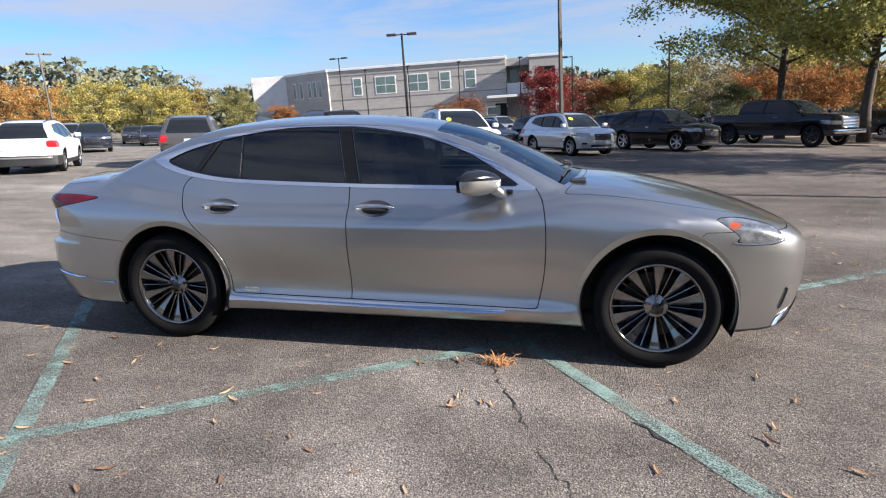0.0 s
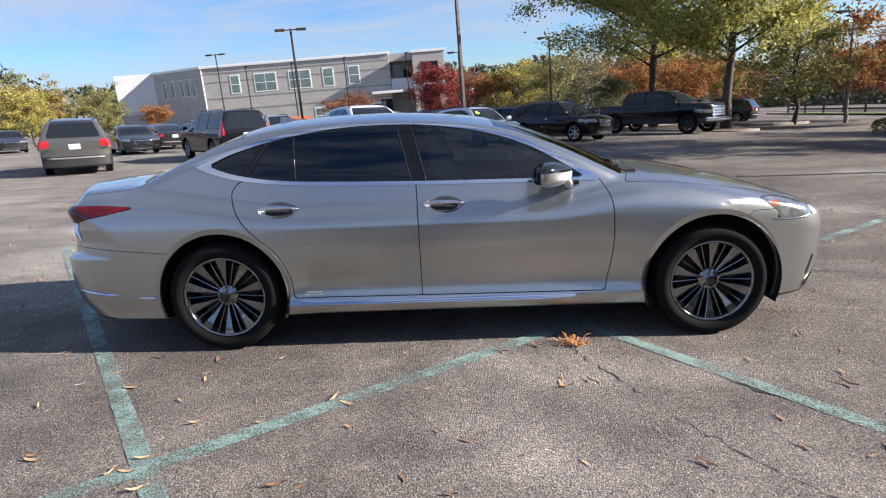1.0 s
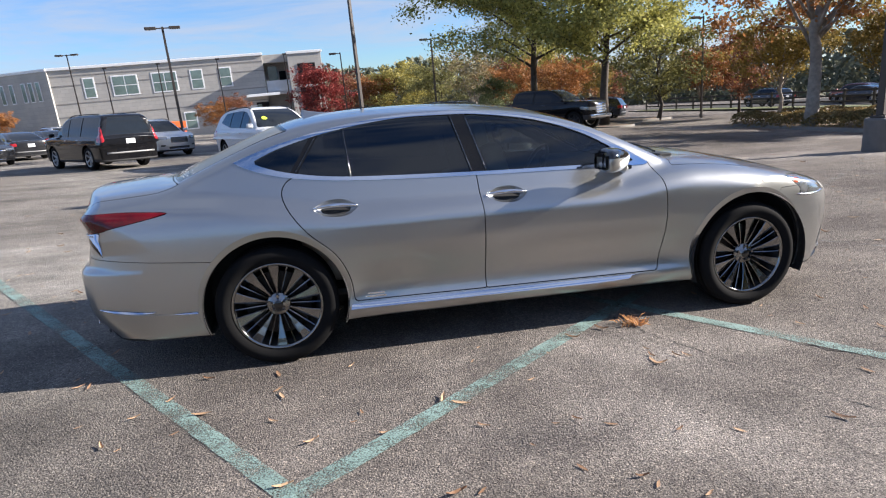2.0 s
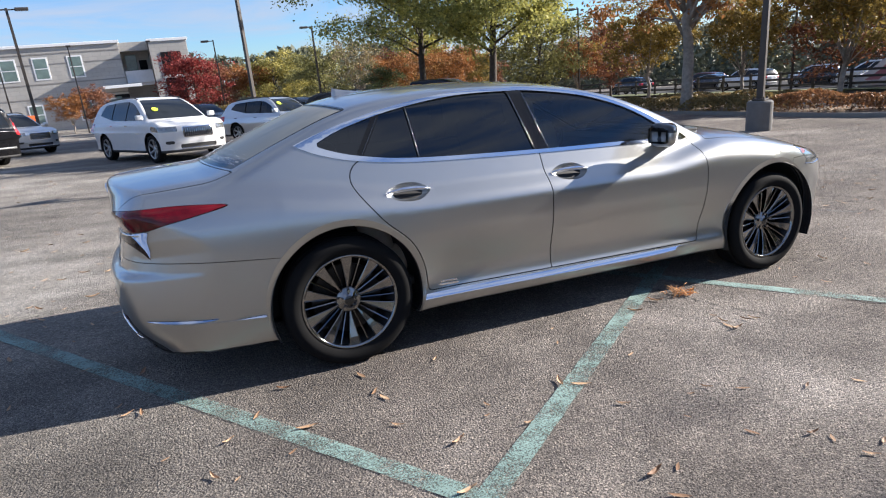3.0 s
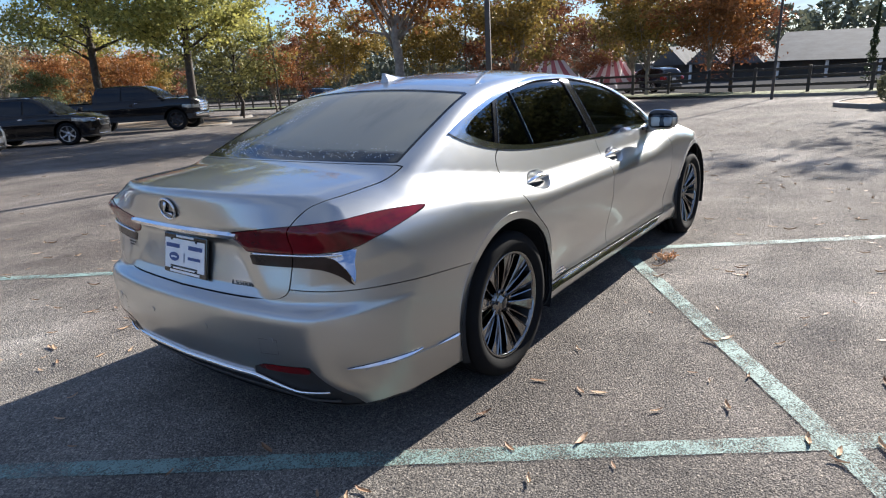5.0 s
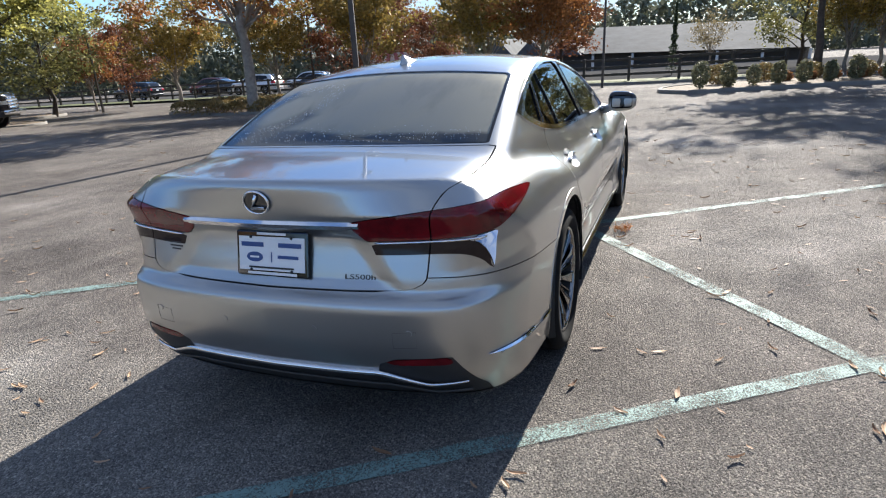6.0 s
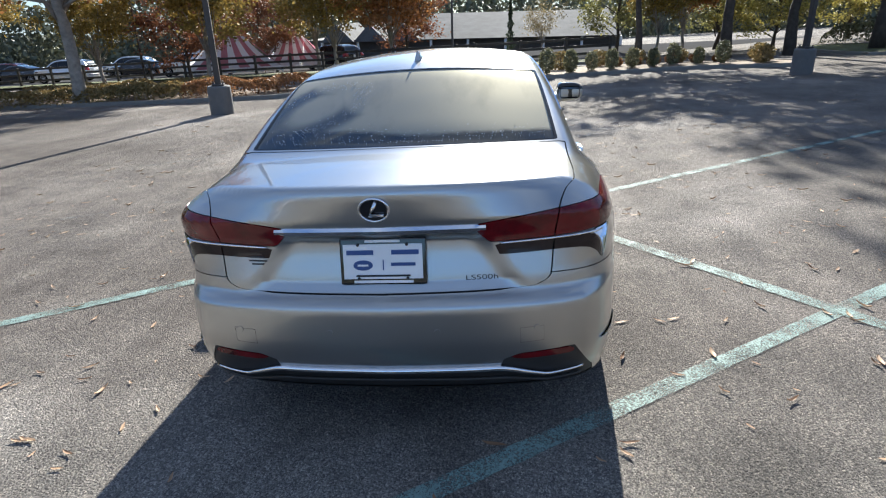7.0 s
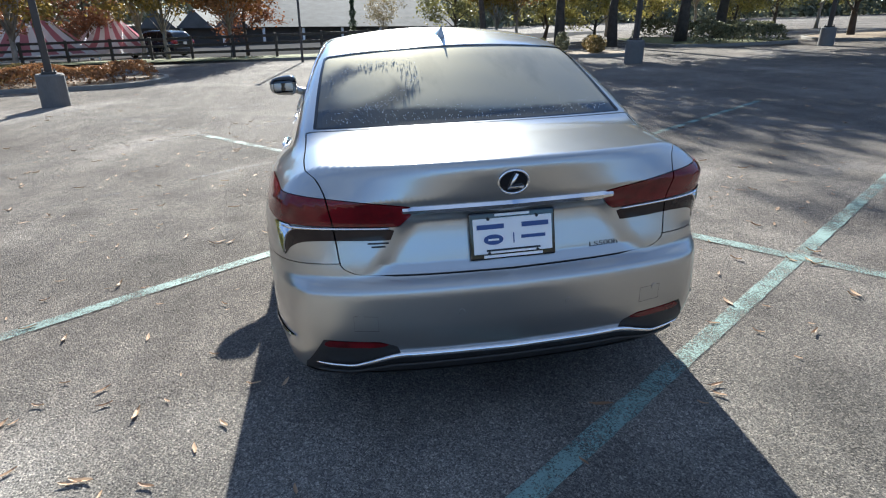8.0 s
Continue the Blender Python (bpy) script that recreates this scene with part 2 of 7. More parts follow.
def leaf_of(name, dark, light, through_light=0.3):
    """Foliage: every leaf has its own shade; light passes through."""
    m, n, l, p = nodes_of(name)
    g = n.new("ShaderNodeNewGeometry")
    patch = noise_of(n, l, 0.55, 3, 0.6)
    one = n.new("ShaderNodeMath")
    one.operation = "MULTIPLY_ADD"
    l.new(g.outputs["Random Per Island"], one.inputs[0])
    one.inputs[1].default_value = 0.55
    two = n.new("ShaderNodeMath")
    two.operation = "MULTIPLY"
    l.new(patch, two.inputs[0])
    two.inputs[1].default_value = 0.45
    l.new(two.outputs[0], one.inputs[2])
    col = ramp_of(n, l, one.outputs[0], [(0.1, dark), (0.85, light)])
    l.new(col, p.inputs["Base Color"])
    p.inputs["Roughness"].default_value = 0.6
    p.inputs["Specular IOR Level"].default_value = 0.25
    tr, mx = n.new("ShaderNodeBsdfTranslucent"), n.new("ShaderNodeMixShader")
    l.new(col, tr.inputs["Color"])
    mx.inputs["Fac"].default_value = through_light
    l.new(p.outputs[0], mx.inputs[1])
    l.new(tr.outputs[0], mx.inputs[2])
    l.new(mx.outputs[0], n["Material Output"].inputs["Surface"])
    return m


MAT = {
    "asphalt": asphalt_of(),
    "green_line": paint_line_of("green_line_paint", (0.195, 0.284, 0.260), 0.68),
    "white_line": paint_line_of("white_line_paint", (0.235, 0.228, 0.212), 0.36),
    "crack": plain("crack_filler", (0.022, 0.021, 0.020), 0.85),
    "concrete": plain("concrete", (0.13, 0.125, 0.12), 0.9, scale=5, bump=0.004),
    "kerb": plain("kerb_concrete", (0.20, 0.185, 0.165), 0.9, scale=4, bump=0.004),
    "silver": car_paint("silver_paint", (0.430, 0.433, 0.426), 0.96, 0.31, 0.03, 1.0),
    "dark_shell": plain("dark_seam", (0.012, 0.012, 0.013), 0.7),
    "chrome": plain("chrome", (0.78, 0.78, 0.80), 0.09, 1.0, 0.04),
    "dark_chrome": plain("dark_chrome", (0.27, 0.265, 0.26), 0.10, 1.0, 0.06),
    "black_gloss": plain("black_gloss", (0.010, 0.010, 0.011), 0.08, coat=0.5),
    "black_trim": plain("black_trim", (0.008, 0.008, 0.009), 0.14, spec=0.3),
    "black_plastic": plain("black_plastic", (0.020, 0.020, 0.021), 0.55, bump=0.0006, scale=30),
    "rubber": plain("tyre_rubber", (0.0075, 0.0075, 0.008), 0.85, scale=12, bump=0.0008, spec=0.15),
    "brake": plain("brake_steel", (0.045, 0.043, 0.042), 0.45, 0.8),
    "tinted": pane_glass("privacy_glass", (0.055, 0.060, 0.066)),
    "glass": pane_glass("side_glass", (0.36, 0.39, 0.37)),
    "screen": pane_glass("windscreen_glass", (0.50, 0.54, 0.53)),
    "wet_glass": pane_glass("misted_rear_glass", (0.10, 0.11, 0.11), 0.03, wet=True),
    "dew": plain("dew", (0.75, 0.77, 0.80), 0.05, vary=0.02, coat=1.0),
    "red_lens": plain("red_lens", (0.115, 0.003, 0.006), 0.12, vary=0.5, scale=9, coat=0.3, spec=0.35),
    "smoke_lens": plain("smoked_lens", (0.020, 0.011, 0.011), 0.16, vary=0.25, scale=20, coat=0.15, spec=0.25),
    "clear_lens": plain("headlight_lens", (0.24, 0.25, 0.26), 0.14, 0.6, 0.6, 22, coat=1.0),
    "amber": plain("amber_lens", (0.36, 0.065, 0.02), 0.15, vary=0.4, scale=60, coat=0.8),
    "mirror_glass": plain("mirror_glass", (0.06, 0.065, 0.07), 0.04, 1.0, 0.03),
    "beige": plain("beige_leather", (0.52, 0.44, 0.34), 0.55, scale=9, bump=0.001),
    "dark_trim": plain("dark_trim", (0.035, 0.032, 0.030), 0.6),
    "plate_white": plain("plate_white", (0.80, 0.80, 0.80), 0.45, vary=0.04),
    "ink_blue": plain("ink_blue", (0.03, 0.07, 0.22), 0.5, vary=0.05),
    "ink_black": plain("ink_black", (0.015, 0.015, 0.018), 0.5, vary=0.05),
    "bronze": plain("bronze_pole", (0.055, 0.046, 0.040), 0.5, 0.2, scale=4),
    "bark": plain("bark", (0.062, 0.050, 0.040), 0.9, vary=0.45, scale=7, bump=0.012),
    "pale_bark": plain("pale_bark", (0.27, 0.235, 0.195), 0.85, vary=0.35, scale=5, bump=0.008),
}


# ---------------------------------------------------------------- mesh helpers
def mesh_ob(name, verts, faces, material, parent=None, label="", smooth=False):
    me = bpy.data.meshes.new(name)
    me.from_pydata([tuple(map(float, v)) for v in verts], [], [tuple(map(int, f)) for f in faces])
    if smooth:
        me.polygons.foreach_set("use_smooth", [True] * len(me.polygons))
    if material:
        me.materials.append(MAT[material] if isinstance(material, str) else material)
    me.update()
    ob = new(name, me)
    if parent:
        ob.parent = parent
    if label:
        tagged(ob, label)
    return ob


def part(name, bm, material, parent=None, label="", smooth=False):
    me = bpy.data.meshes.new(name)
    for f in bm.faces:
        f.smooth = smooth
    bm.to_mesh(me)
    bm.free()
    me.materials.append(MAT[material] if isinstance(material, str) else material)
    ob = new(name, me)
    if parent:
        ob.parent = parent
    if label:
        tagged(ob, label)
    return ob


def box_bm(size, at=(0, 0, 0), bevel=0.0, segments=2, bm=None, turn=None):
    """A bevelled box with its middle at `at`, added to bm."""
    own = bmesh.new()
    bmesh.ops.create_cube(own, size=1.0, matrix=Matrix.Diagonal((*size, 1)))
    if bevel:
        bmesh.ops.bevel(own, geom=list(own.edges), offset=bevel, segments=segments, affect="EDGES", profile=0.6)
    m = Matrix.Translation(at) @ (turn or Matrix())
    bmesh.ops.transform(own, matrix=m, verts=own.verts)
    return joined(bm, own)


def joined(bm, own):
    if bm is None:
        return own
    me = bpy.data.meshes.new("tmp")
    own.to_mesh(me)
    own.free()
    bm.from_mesh(me)
    bpy.data.meshes.remove(me)
    return bm


def tube_bm(points, radii, sides=10, bm=None, cap=True):
    """A tapered tube along points."""
    own = bm if bm is not None else bmesh.new()
    pts = [Vector(p) for p in points]
    rings = []
    up = Vector((0.31, 0.22, 0.92))
    for i, p in enumerate(pts):
        d = (pts[min(i + 1, len(pts) - 1)] - pts[max(i - 1, 0)]).normalized()
        a = d.cross(up)
        if a.length < 0.05:
            a = d.cross(Vector((1, 0, 0)))
        a.normalize()
        b = d.cross(a)
        r = radii[i] if isinstance(radii, (list, tuple)) else radii
        rings.append([own.verts.new(p + r * (math.cos(2 * math.pi * k / sides) * a + math.sin(2 * math.pi * k / sides) * b)) for k in range(sides)])
    for r0, r1 in zip(rings, rings[1:]):
        for k in range(sides):
            own.faces.new((r0[k], r0[(k + 1) % sides], r1[(k + 1) % sides], r1[k]))
    if cap:
        own.faces.new(rings[0][::-1])
        own.faces.new(rings[-1])
    return own


def lathe_bm(profile, sides=48, bm=None):
    """Turns (radius, along) pairs round the y axis."""
    own = bmesh.new()
    rings = [[own.verts.new((r * math.cos(2 * math.pi * k / sides), y, r * math.sin(2 * math.pi * k / sides))) for k in range(sides)] for r, y in profile]
    for r0, r1 in zip(rings, rings[1:]):
        for k in range(sides):
            own.faces.new((r0[k], r0[(k + 1) % sides], r1[(k + 1) % sides], r1[k]))
    bmesh.ops.remove_doubles(own, verts=own.verts, dist=1e-5)
    bmesh.ops.recalc_face_normals(own, faces=own.faces)
    return joined(bm, own)


def on_lot(x, y, z=0.0, turn=0.0):
    """The pose of a thing that lies in the lot's plane."""
    return LOT @ pose(x, y, z, 0, 0, turn)


def upright(x, y, z=0.0, turn=0.0):
    """The pose of a thing that stands plumb on the lot."""
    return Matrix.Translation(LOT @ Vector((x, y, z))) @ pose(0, 0, 0, 0, 0, turn)


def thing(name, label, category, at, group="", kind=""):
    ob = new(name)
    ob.matrix_world = at
    return tagged(ob, label, category, group, kind)


def pchip(pairs):
    """A smooth curve through (x, y) pairs that never overshoots."""
    xs, ys = np.array(pairs, float).T
    h, d = np.diff(xs), np.diff(ys) / np.diff(xs)
    m = np.r_[d[0], np.zeros(len(xs) - 2), d[-1]]
    for i in range(1, len(xs) - 1):
        if d[i - 1] * d[i] > 0:
            w1, w2 = 2 * h[i] + h[i - 1], h[i] + 2 * h[i - 1]
            m[i] = (w1 + w2) / (w1 / d[i - 1] + w2 / d[i])

    def f(x):
        x = np.clip(x, xs[0], xs[-1])
        i = np.clip(np.searchsorted(xs, x) - 1, 0, len(h) - 1)
        t = (x - xs[i]) / h[i]
        return ((1 + 2 * t) * (1 - t) ** 2 * ys[i] + t * (1 - t) ** 2 * h[i] * m[i] + t * t * (3 - 2 * t) * ys[i + 1] + t * t * (t - 1) * h[i] * m[i + 1])

    return f


def eased(pairs, sigma):
    """A curve through (x, y) pairs, with its bends evened out over sigma."""
    xs = np.array(pairs, float)[:, 0]
    fine = np.arange(xs[0], xs[-1] + sigma / 12, sigma / 6)
    f = pchip(pairs)(np.r_[fine[0] - (fine[1] - fine[0]) * np.arange(24, 0, -1), fine, fine[-1] + (fine[1] - fine[0]) * np.arange(1, 25)])
    k = np.exp(-0.5 * (np.arange(-24, 25) / 6) ** 2)
    f = np.convolve(f, k / k.sum(), "valid")
    return lambda x: np.interp(x, fine, f)


def chain(points, n=10):
    """A denser, rounded line through points (Catmull-Rom)."""
    p = np.array(points, float)
    q = np.vstack([2 * p[0] - p[1], p, 2 * p[-1] - p[-2]])
    out = []
    for i in range(1, len(q) - 2):
        for t in np.linspace(0, 1, n, endpoint=False):
            out.append(0.5 * (2 * q[i] + (q[i + 1] - q[i - 1]) * t + (2 * q[i - 1] - 5 * q[i] + 4 * q[i + 1] - q[i + 2]) * t * t + (3 * q[i] - q[i - 1] - 3 * q[i + 1] + q[i + 2]) * t ** 3))
    out.append(p[-1])
    return np.array(out)


def signed(poly, x, z):
    """Distance to a closed outline, negative inside; rough where far outside."""
    p = np.asarray(poly)
    lo, hi = p.min(0), p.max(0)
    out = np.maximum(np.maximum(lo[0] - x, x - hi[0]), np.maximum(lo[1] - z, z - hi[1]))
    near = np.nonzero(out < 0.08)[0]
    if not len(near):
        return out
    xn, zn = x[near], z[near]
    best = np.full(len(near), 1e9)
    inside = np.zeros(len(near), bool)
    for (ax, az), (bx, bz) in zip(p, np.roll(p, -1, 0)):
        ex, ez = bx - ax, bz - az
        ll = ex * ex + ez * ez
        if ll < 1e-14:
            continue
        t = np.clip(((xn - ax) * ex + (zn - az) * ez) / ll, 0, 1)
        best = np.minimum(best, (xn - ax - t * ex) ** 2 + (zn - az - t * ez) ** 2)
        if abs(ez) > 1e-12:
            inside ^= ((az > zn) != (bz > zn)) & (xn < ax + (zn - az) * ex / ez)
    out[near] = np.where(inside, -1, 1) * np.sqrt(best)
    return out

# ---------------------------------------------------------------- ground
def swell(x, y):
    """The lot rises a hand's width under the row of parked cars."""
    return 0.15 * math.exp(-((x - 5.5) / 8) ** 4 - ((y - 20.5) / 6.5) ** 4)


def ground_sheet():
    """One sheet: fine near the car, coarse towards the horizon, a few millimetres uneven."""
    ticks = np.unique(np.r_[np.linspace(-12, 12, 121), np.linspace(12.8, 29, 20), np.geomspace(12, 900, 26), -np.geomspace(12, 900, 26)])
    n = len(ticks)
    verts = []
    for x in ticks:
        for y in ticks:
            near = max(0.0, 1 - max(abs(x), abs(y)) / 14)
            dip = 0.0 if (abs(x) < 2.2 and abs(y) < 1.2) else near * 0.004 * noise.noise((x * 0.6, y * 0.6, 3.1))
            verts.append(LOT @ Vector((x, y, (min(0.0, dip - 0.002) if near else -0.001) + swell(x, y))))
    faces = [(i * n + j, (i + 1) * n + j, (i + 1) * n + j + 1, i * n + j + 1) for i in range(n - 1) for j in range(n - 1)]
    return tagged(mesh_ob("ground", verts, faces, "asphalt", smooth=True), "worn brown-grey asphalt of a car park", "ground", kind="structure")


ground = ground_sheet()
STALL, AISLE = Vector((0.575, -0.818)), Vector((0.803, 0.596))  # the run of the stall lines and of the line across them
CROSS = Vector((-1.46, -2.27))


def strip(name, a, b, width, material, z=0.003, ragged=0.006):
    """A flat painted band from a to b, with an uneven edge."""
    a, b = Vector(a), Vector(b)
    d = (b - a).normalized()
    side = Vector((-d.y, d.x))
    steps = max(2, int((b - a).length / 0.05))
    verts, faces = [], []
    for i in range(steps + 1):
        c = a.lerp(b, i / steps)
        for s in (-1, 1):
            w = width / 2 + ragged * noise.noise((c.x * 9, c.y * 9, s * 7.0))
            p = c + side * s * w
            verts.append(LOT @ Vector((p.x, p.y, z)))
    for i in range(steps):
        faces.append((2 * i, 2 * i + 2, 2 * i + 3, 2 * i + 1))
    return mesh_ob(name, verts, faces, material)


def line(name, start, way, a, b, width, material, label, z=0.003):
    p, q = start + way * a, start + way * b
    return tagged(strip(name, p, q, width, material, z), label, "road marking", "parking lines", "structure")


for k, (a, b, tone) in enumerate(((-6.2, 2.9, "green_line"), (-5.6, 7.6, "green_line"), (-4.8, 5.2, "white_line"), (-4.4, 5.2, "white_line"), (-4.4, 5.2, "white_line"))):
    line("stall_line", CROSS + AISLE * 2.79 * k, STALL, a, b, 0.098, tone, "faded teal-green painted line on the asphalt" if tone == "green_line" else "worn pale painted line on the asphalt")
line("aisle_line", CROSS, AISLE, -2.2, 8.2, 0.105, "green_line", "faded teal-green painted line on the asphalt", 0.0045)
line("aisle_line", CROSS, AISLE, 8.2, 22, 0.105, "white_line", "worn pale painted line on the asphalt", 0.0045)


def crack(points, width, seed):
    rng = random.Random(seed)
    pts = chain(points, 14)
    verts, faces = [], []
    for i, (x, y) in enumerate(pts):
        dx, dy = (pts[min(i + 1, len(pts) - 1)] - pts[max(i - 1, 0)])
        n = math.hypot(dx, dy) or 1
        jx, jy = rng.uniform(-0.02, 0.02), rng.uniform(-0.02, 0.02)
        w = width * rng.choice((0.12, 0.3, 0.45, 0.6, 0.8))
        for s in (-1, 1):
            verts.append(LOT @ Vector((x + jx - s * dy / n * w, y + jy + s * dx / n * w, 0.0022)))
    for i in range(len(pts) - 1):
        faces.append((2 * i, 2 * i + 2, 2 * i + 3, 2 * i + 1))
    return tagged(mesh_ob("crack", verts, faces, "crack"), "dark ragged crack in the asphalt", "crack", "asphalt cracks", "structure")


crack([(0.55, -0.6), (0.62, -1.0), (0.74, -1.35), (0.93, -1.85), (1.14, -2.30), (1.50, -2.85), (1.90, -3.39), (2.40, -3.96), (2.90, -4.64)], 0.006, 1)
crack([(2.6, 0.9), (3.3, 0.4), (4.4, 0.2), (5.6, -0.6), (7.5, -1.2)], 0.009, 2)
crack([(1.4, -1.6), (2.0, -2.3), (2.5, -3.3), (3.3, -4.6), (4.6, -6.2)], 0.010, 3)
crack([(4.00, -4.58), (3.43, -5.06), (2.76, -5.38), (2.28, -5.84), (1.89, -6.14)], 0.014, 6)
crack([(5.76, -6.74), (4.94, -7.27), (4.29, -7.60), (3.57, -7.85)], 0.014, 7)
crack([(-3.6, 5.2), (-1.0, 5.6), (2.0, 6.3), (5.0, 6.4)], 0.010, 4)

# ---------------------------------------------------------------- car bodies
def smax(a, b, k):
    h = np.maximum(k - np.abs(a - b), 0) / k
    return np.maximum(a, b) + h * h * k * 0.25


def smin(a, b, k):
    return -smax(-a, -b, k)


class Shell:
    """A smooth closed body, F < 0 inside, as a fine mesh that outlines can cut into panels."""

    def __init__(self, inside, x0, x1, zc, rows, ends, around):
        self.F = inside
        th = np.linspace(0, 2 * math.pi, around, endpoint=False) + math.pi / 2
        origin, way = [], []
        ends = ends if isinstance(ends, tuple) else (ends, ends)
        phis = np.linspace(0, math.pi / 2, ends[0] + 1)[1:]
        for phi in phis[-2::-1]:
            origin.append(np.tile((x0, 0, zc), (around, 1)))
            way.append(np.c_[np.full(around, -math.sin(phi)), math.cos(phi) * np.cos(th), math.cos(phi) * np.sin(th)])
        for x in np.linspace(x0, x1, rows):
            origin.append(np.tile((x, 0, zc), (around, 1)))
            way.append(np.c_[np.zeros(around), np.cos(th), np.sin(th)])
        phis = np.linspace(0, math.pi / 2, ends[1] + 1)[1:]
        for phi in phis[:-1]:
            origin.append(np.tile((x1, 0, zc), (around, 1)))
            way.append(np.c_[np.full(around, math.sin(phi)), math.cos(phi) * np.cos(th), math.cos(phi) * np.sin(th)])
        n = len(origin)
        o = np.vstack(origin + [np.array([[x0, 0, zc], [x1, 0, zc]])])
        d = np.vstack(way + [np.array([[-1.0, 0, 0], [1.0, 0, 0]])])
        lo, hi = np.zeros(len(o)), np.full(len(o), 2.6)
        for _ in range(20):
            mid = (lo + hi) / 2
            out = self.at(o + d * mid[:, None]) > 0
            hi, lo = np.where(out, mid, hi), np.where(out, lo, mid)
        self.V = o + d * lo[:, None]
        self.N = self.normals(self.V)
        faces = []
        for i in range(n - 1):
            a, b = i * around, (i + 1) * around
            for j in range(around):
                k = (j + 1) % around
                faces.append((a + j, a + k, b + k, b + j))
        for j in range(around):
            k = (j + 1) % around
            faces.append((n * around, j, k)[::-1])
            faces.append((n * around + 1, (n - 1) * around + j, (n - 1) * around + k))
        p = self.V[list(faces[len(faces) // 2])]
        if np.dot(np.cross(p[1] - p[0], p[2] - p[0]), self.N[faces[len(faces) // 2][0]]) < 0:
            faces = [f[::-1] for f in faces]
        self.faces = faces

    def at(self, p):
        return self.F(p[:, 0], np.abs(p[:, 1]), p[:, 2])

    def normals(self, p, e=0.004):
        g = np.stack([self.at(p + np.eye(3)[i] * e) - self.at(p - np.eye(3)[i] * e) for i in range(3)], 1)
        return g / np.maximum(np.linalg.norm(g, axis=1, keepdims=True), 1e-9)

    def split(self, faces, field):
        """Cuts faces along field(x, |y|, z, y) = 0; gives those inside (below 0) and those outside."""
        used = np.fromiter({v for face in faces for v in face}, dtype=np.int64)
        if not len(used):
            return [], []
        x, y, z = self.V[used].T
        g = field(x, np.abs(y), z, y)
        f = np.ones(len(self.V))
        f[used] = np.where(np.abs(g) < 1e-6, 1e-6, g)
        if (f[used] > 0).all():
            return [], faces
        neg = (f < 0).tolist()
        f = f.tolist()
        inn, out, cut, newp, newn = [], [], {}, [], []
        base = len(self.V)
        V, N = self.V, self.N

        def edge(a, b):
            key = (a, b) if a < b else (b, a)
            if key not in cut:
                t = f[a] / (f[a] - f[b])
                cut[key] = base + len(newp)
                newp.append(V[a] + (V[b] - V[a]) * t)
                newn.append(N[a] + (N[b] - N[a]) * t)
            return cut[key]

        for face in faces:
            s = [neg[v] for v in face]
            if all(s):
                inn.append(face)
            elif not any(s):
                out.append(face)
            else:
                pi, po = [], []
                for i, a in enumerate(face):
                    b = face[(i + 1) % len(face)]
                    (pi if neg[a] else po).append(a)
                    if neg[a] != neg[b]:
                        e = edge(a, b)
                        pi.append(e)
                        po.append(e)
                if len(pi) > 2:
                    inn.append(tuple(pi))
                if len(po) > 2:
                    out.append(tuple(po))
        if newp:
            newn = np.array(newn)
            self.V = np.vstack([self.V, newp])
            self.N = np.vstack([self.N, newn / np.linalg.norm(newn, axis=1, keepdims=True)])
        return inn, out

    def panel(self, faces, field, gap=0.0030):
        """Like split, but leaves an open joint between the two."""
        inn, rest = self.split(faces, lambda *a: field(*a) + gap)
        _, out = self.split(rest, lambda *a: field(*a) - gap)
        return inn, out

    def piece(self, name, faces, material, parent, offset=0.0, skirt=0.012, label="", bowl=None, tilt=None):
        used = sorted({v for f in faces for v in f})
        index = {v: i for i, v in enumerate(used)}
        P, N = self.V[used], self.N[used]
        P = P + N * offset
        if tilt is not None:
            N = N + tilt(P)
            N = N / np.linalg.norm(N, axis=1, keepdims=True)
        if bowl is not None:
            P = P - N * bowl(P)[:, None]
        fs = [tuple(index[v] for v in f) for f in faces]
        verts, normals = list(P), list(N)
        if skirt:
            count = {}
            for f in fs:
                for i, a in enumerate(f):
                    b = f[(i + 1) % len(f)]
                    count[(a, b)] = 1
            for a, b in [e for e in count if (e[1], e[0]) not in count]:
                d = P[b] - P[a]
                s = np.cross(d, N[a])
                s = s / max(np.linalg.norm(s), 1e-9)
                k = len(verts)
                verts += [P[a], P[b], P[b] - N[b] * skirt, P[a] - N[a] * skirt]
                normals += [s] * 4
                fs.append((k + 1, k, k + 3, k + 2))
        ob = mesh_ob(name, verts, fs, material, parent, label, smooth=True)
        if bowl is None:
            ob.data.normals_split_custom_set_from_vertices([tuple(map(float, v)) for v in normals])
        return ob

    def probe(self, axis, pairs, lo, hi, sign):
        """Where lines along an axis, at the given pairs of the two others, leave the body; with normals."""
        q = np.array(pairs, float)
        lo, hi = np.full(len(q), lo), np.full(len(q), hi)
        p = np.insert(q, axis, 0.0, axis=1)
        for _ in range(20):
            m = (lo + hi) / 2
            p[:, axis] = sign * m
            inn = self.at(p) < 0
            lo, hi = np.where(inn, m, lo), np.where(inn, hi, m)
        p[:, axis] = sign * lo
        return [(Vector(a), Vector(b)) for a, b in zip(p, self.normals(p))]

    def sides(self, pairs, sign=-1):
        return self.probe(1, pairs, 0.3, 1.4, sign)

    def ends(self, pairs, sign=-1):
        return self.probe(0, pairs, 1.6, 4.2, sign)

    def tops(self, pairs):
        return self.probe(2, pairs, 0.5, 2.6, 1)

    def side(self, x, z, sign=-1):
        return self.sides([(x, z)], sign)[0]

    def end(self, y, z, sign=-1):
        return self.ends([(y, z)], sign)[0]

    def top(self, x, y):
        return self.tops([(x, y)])[0]


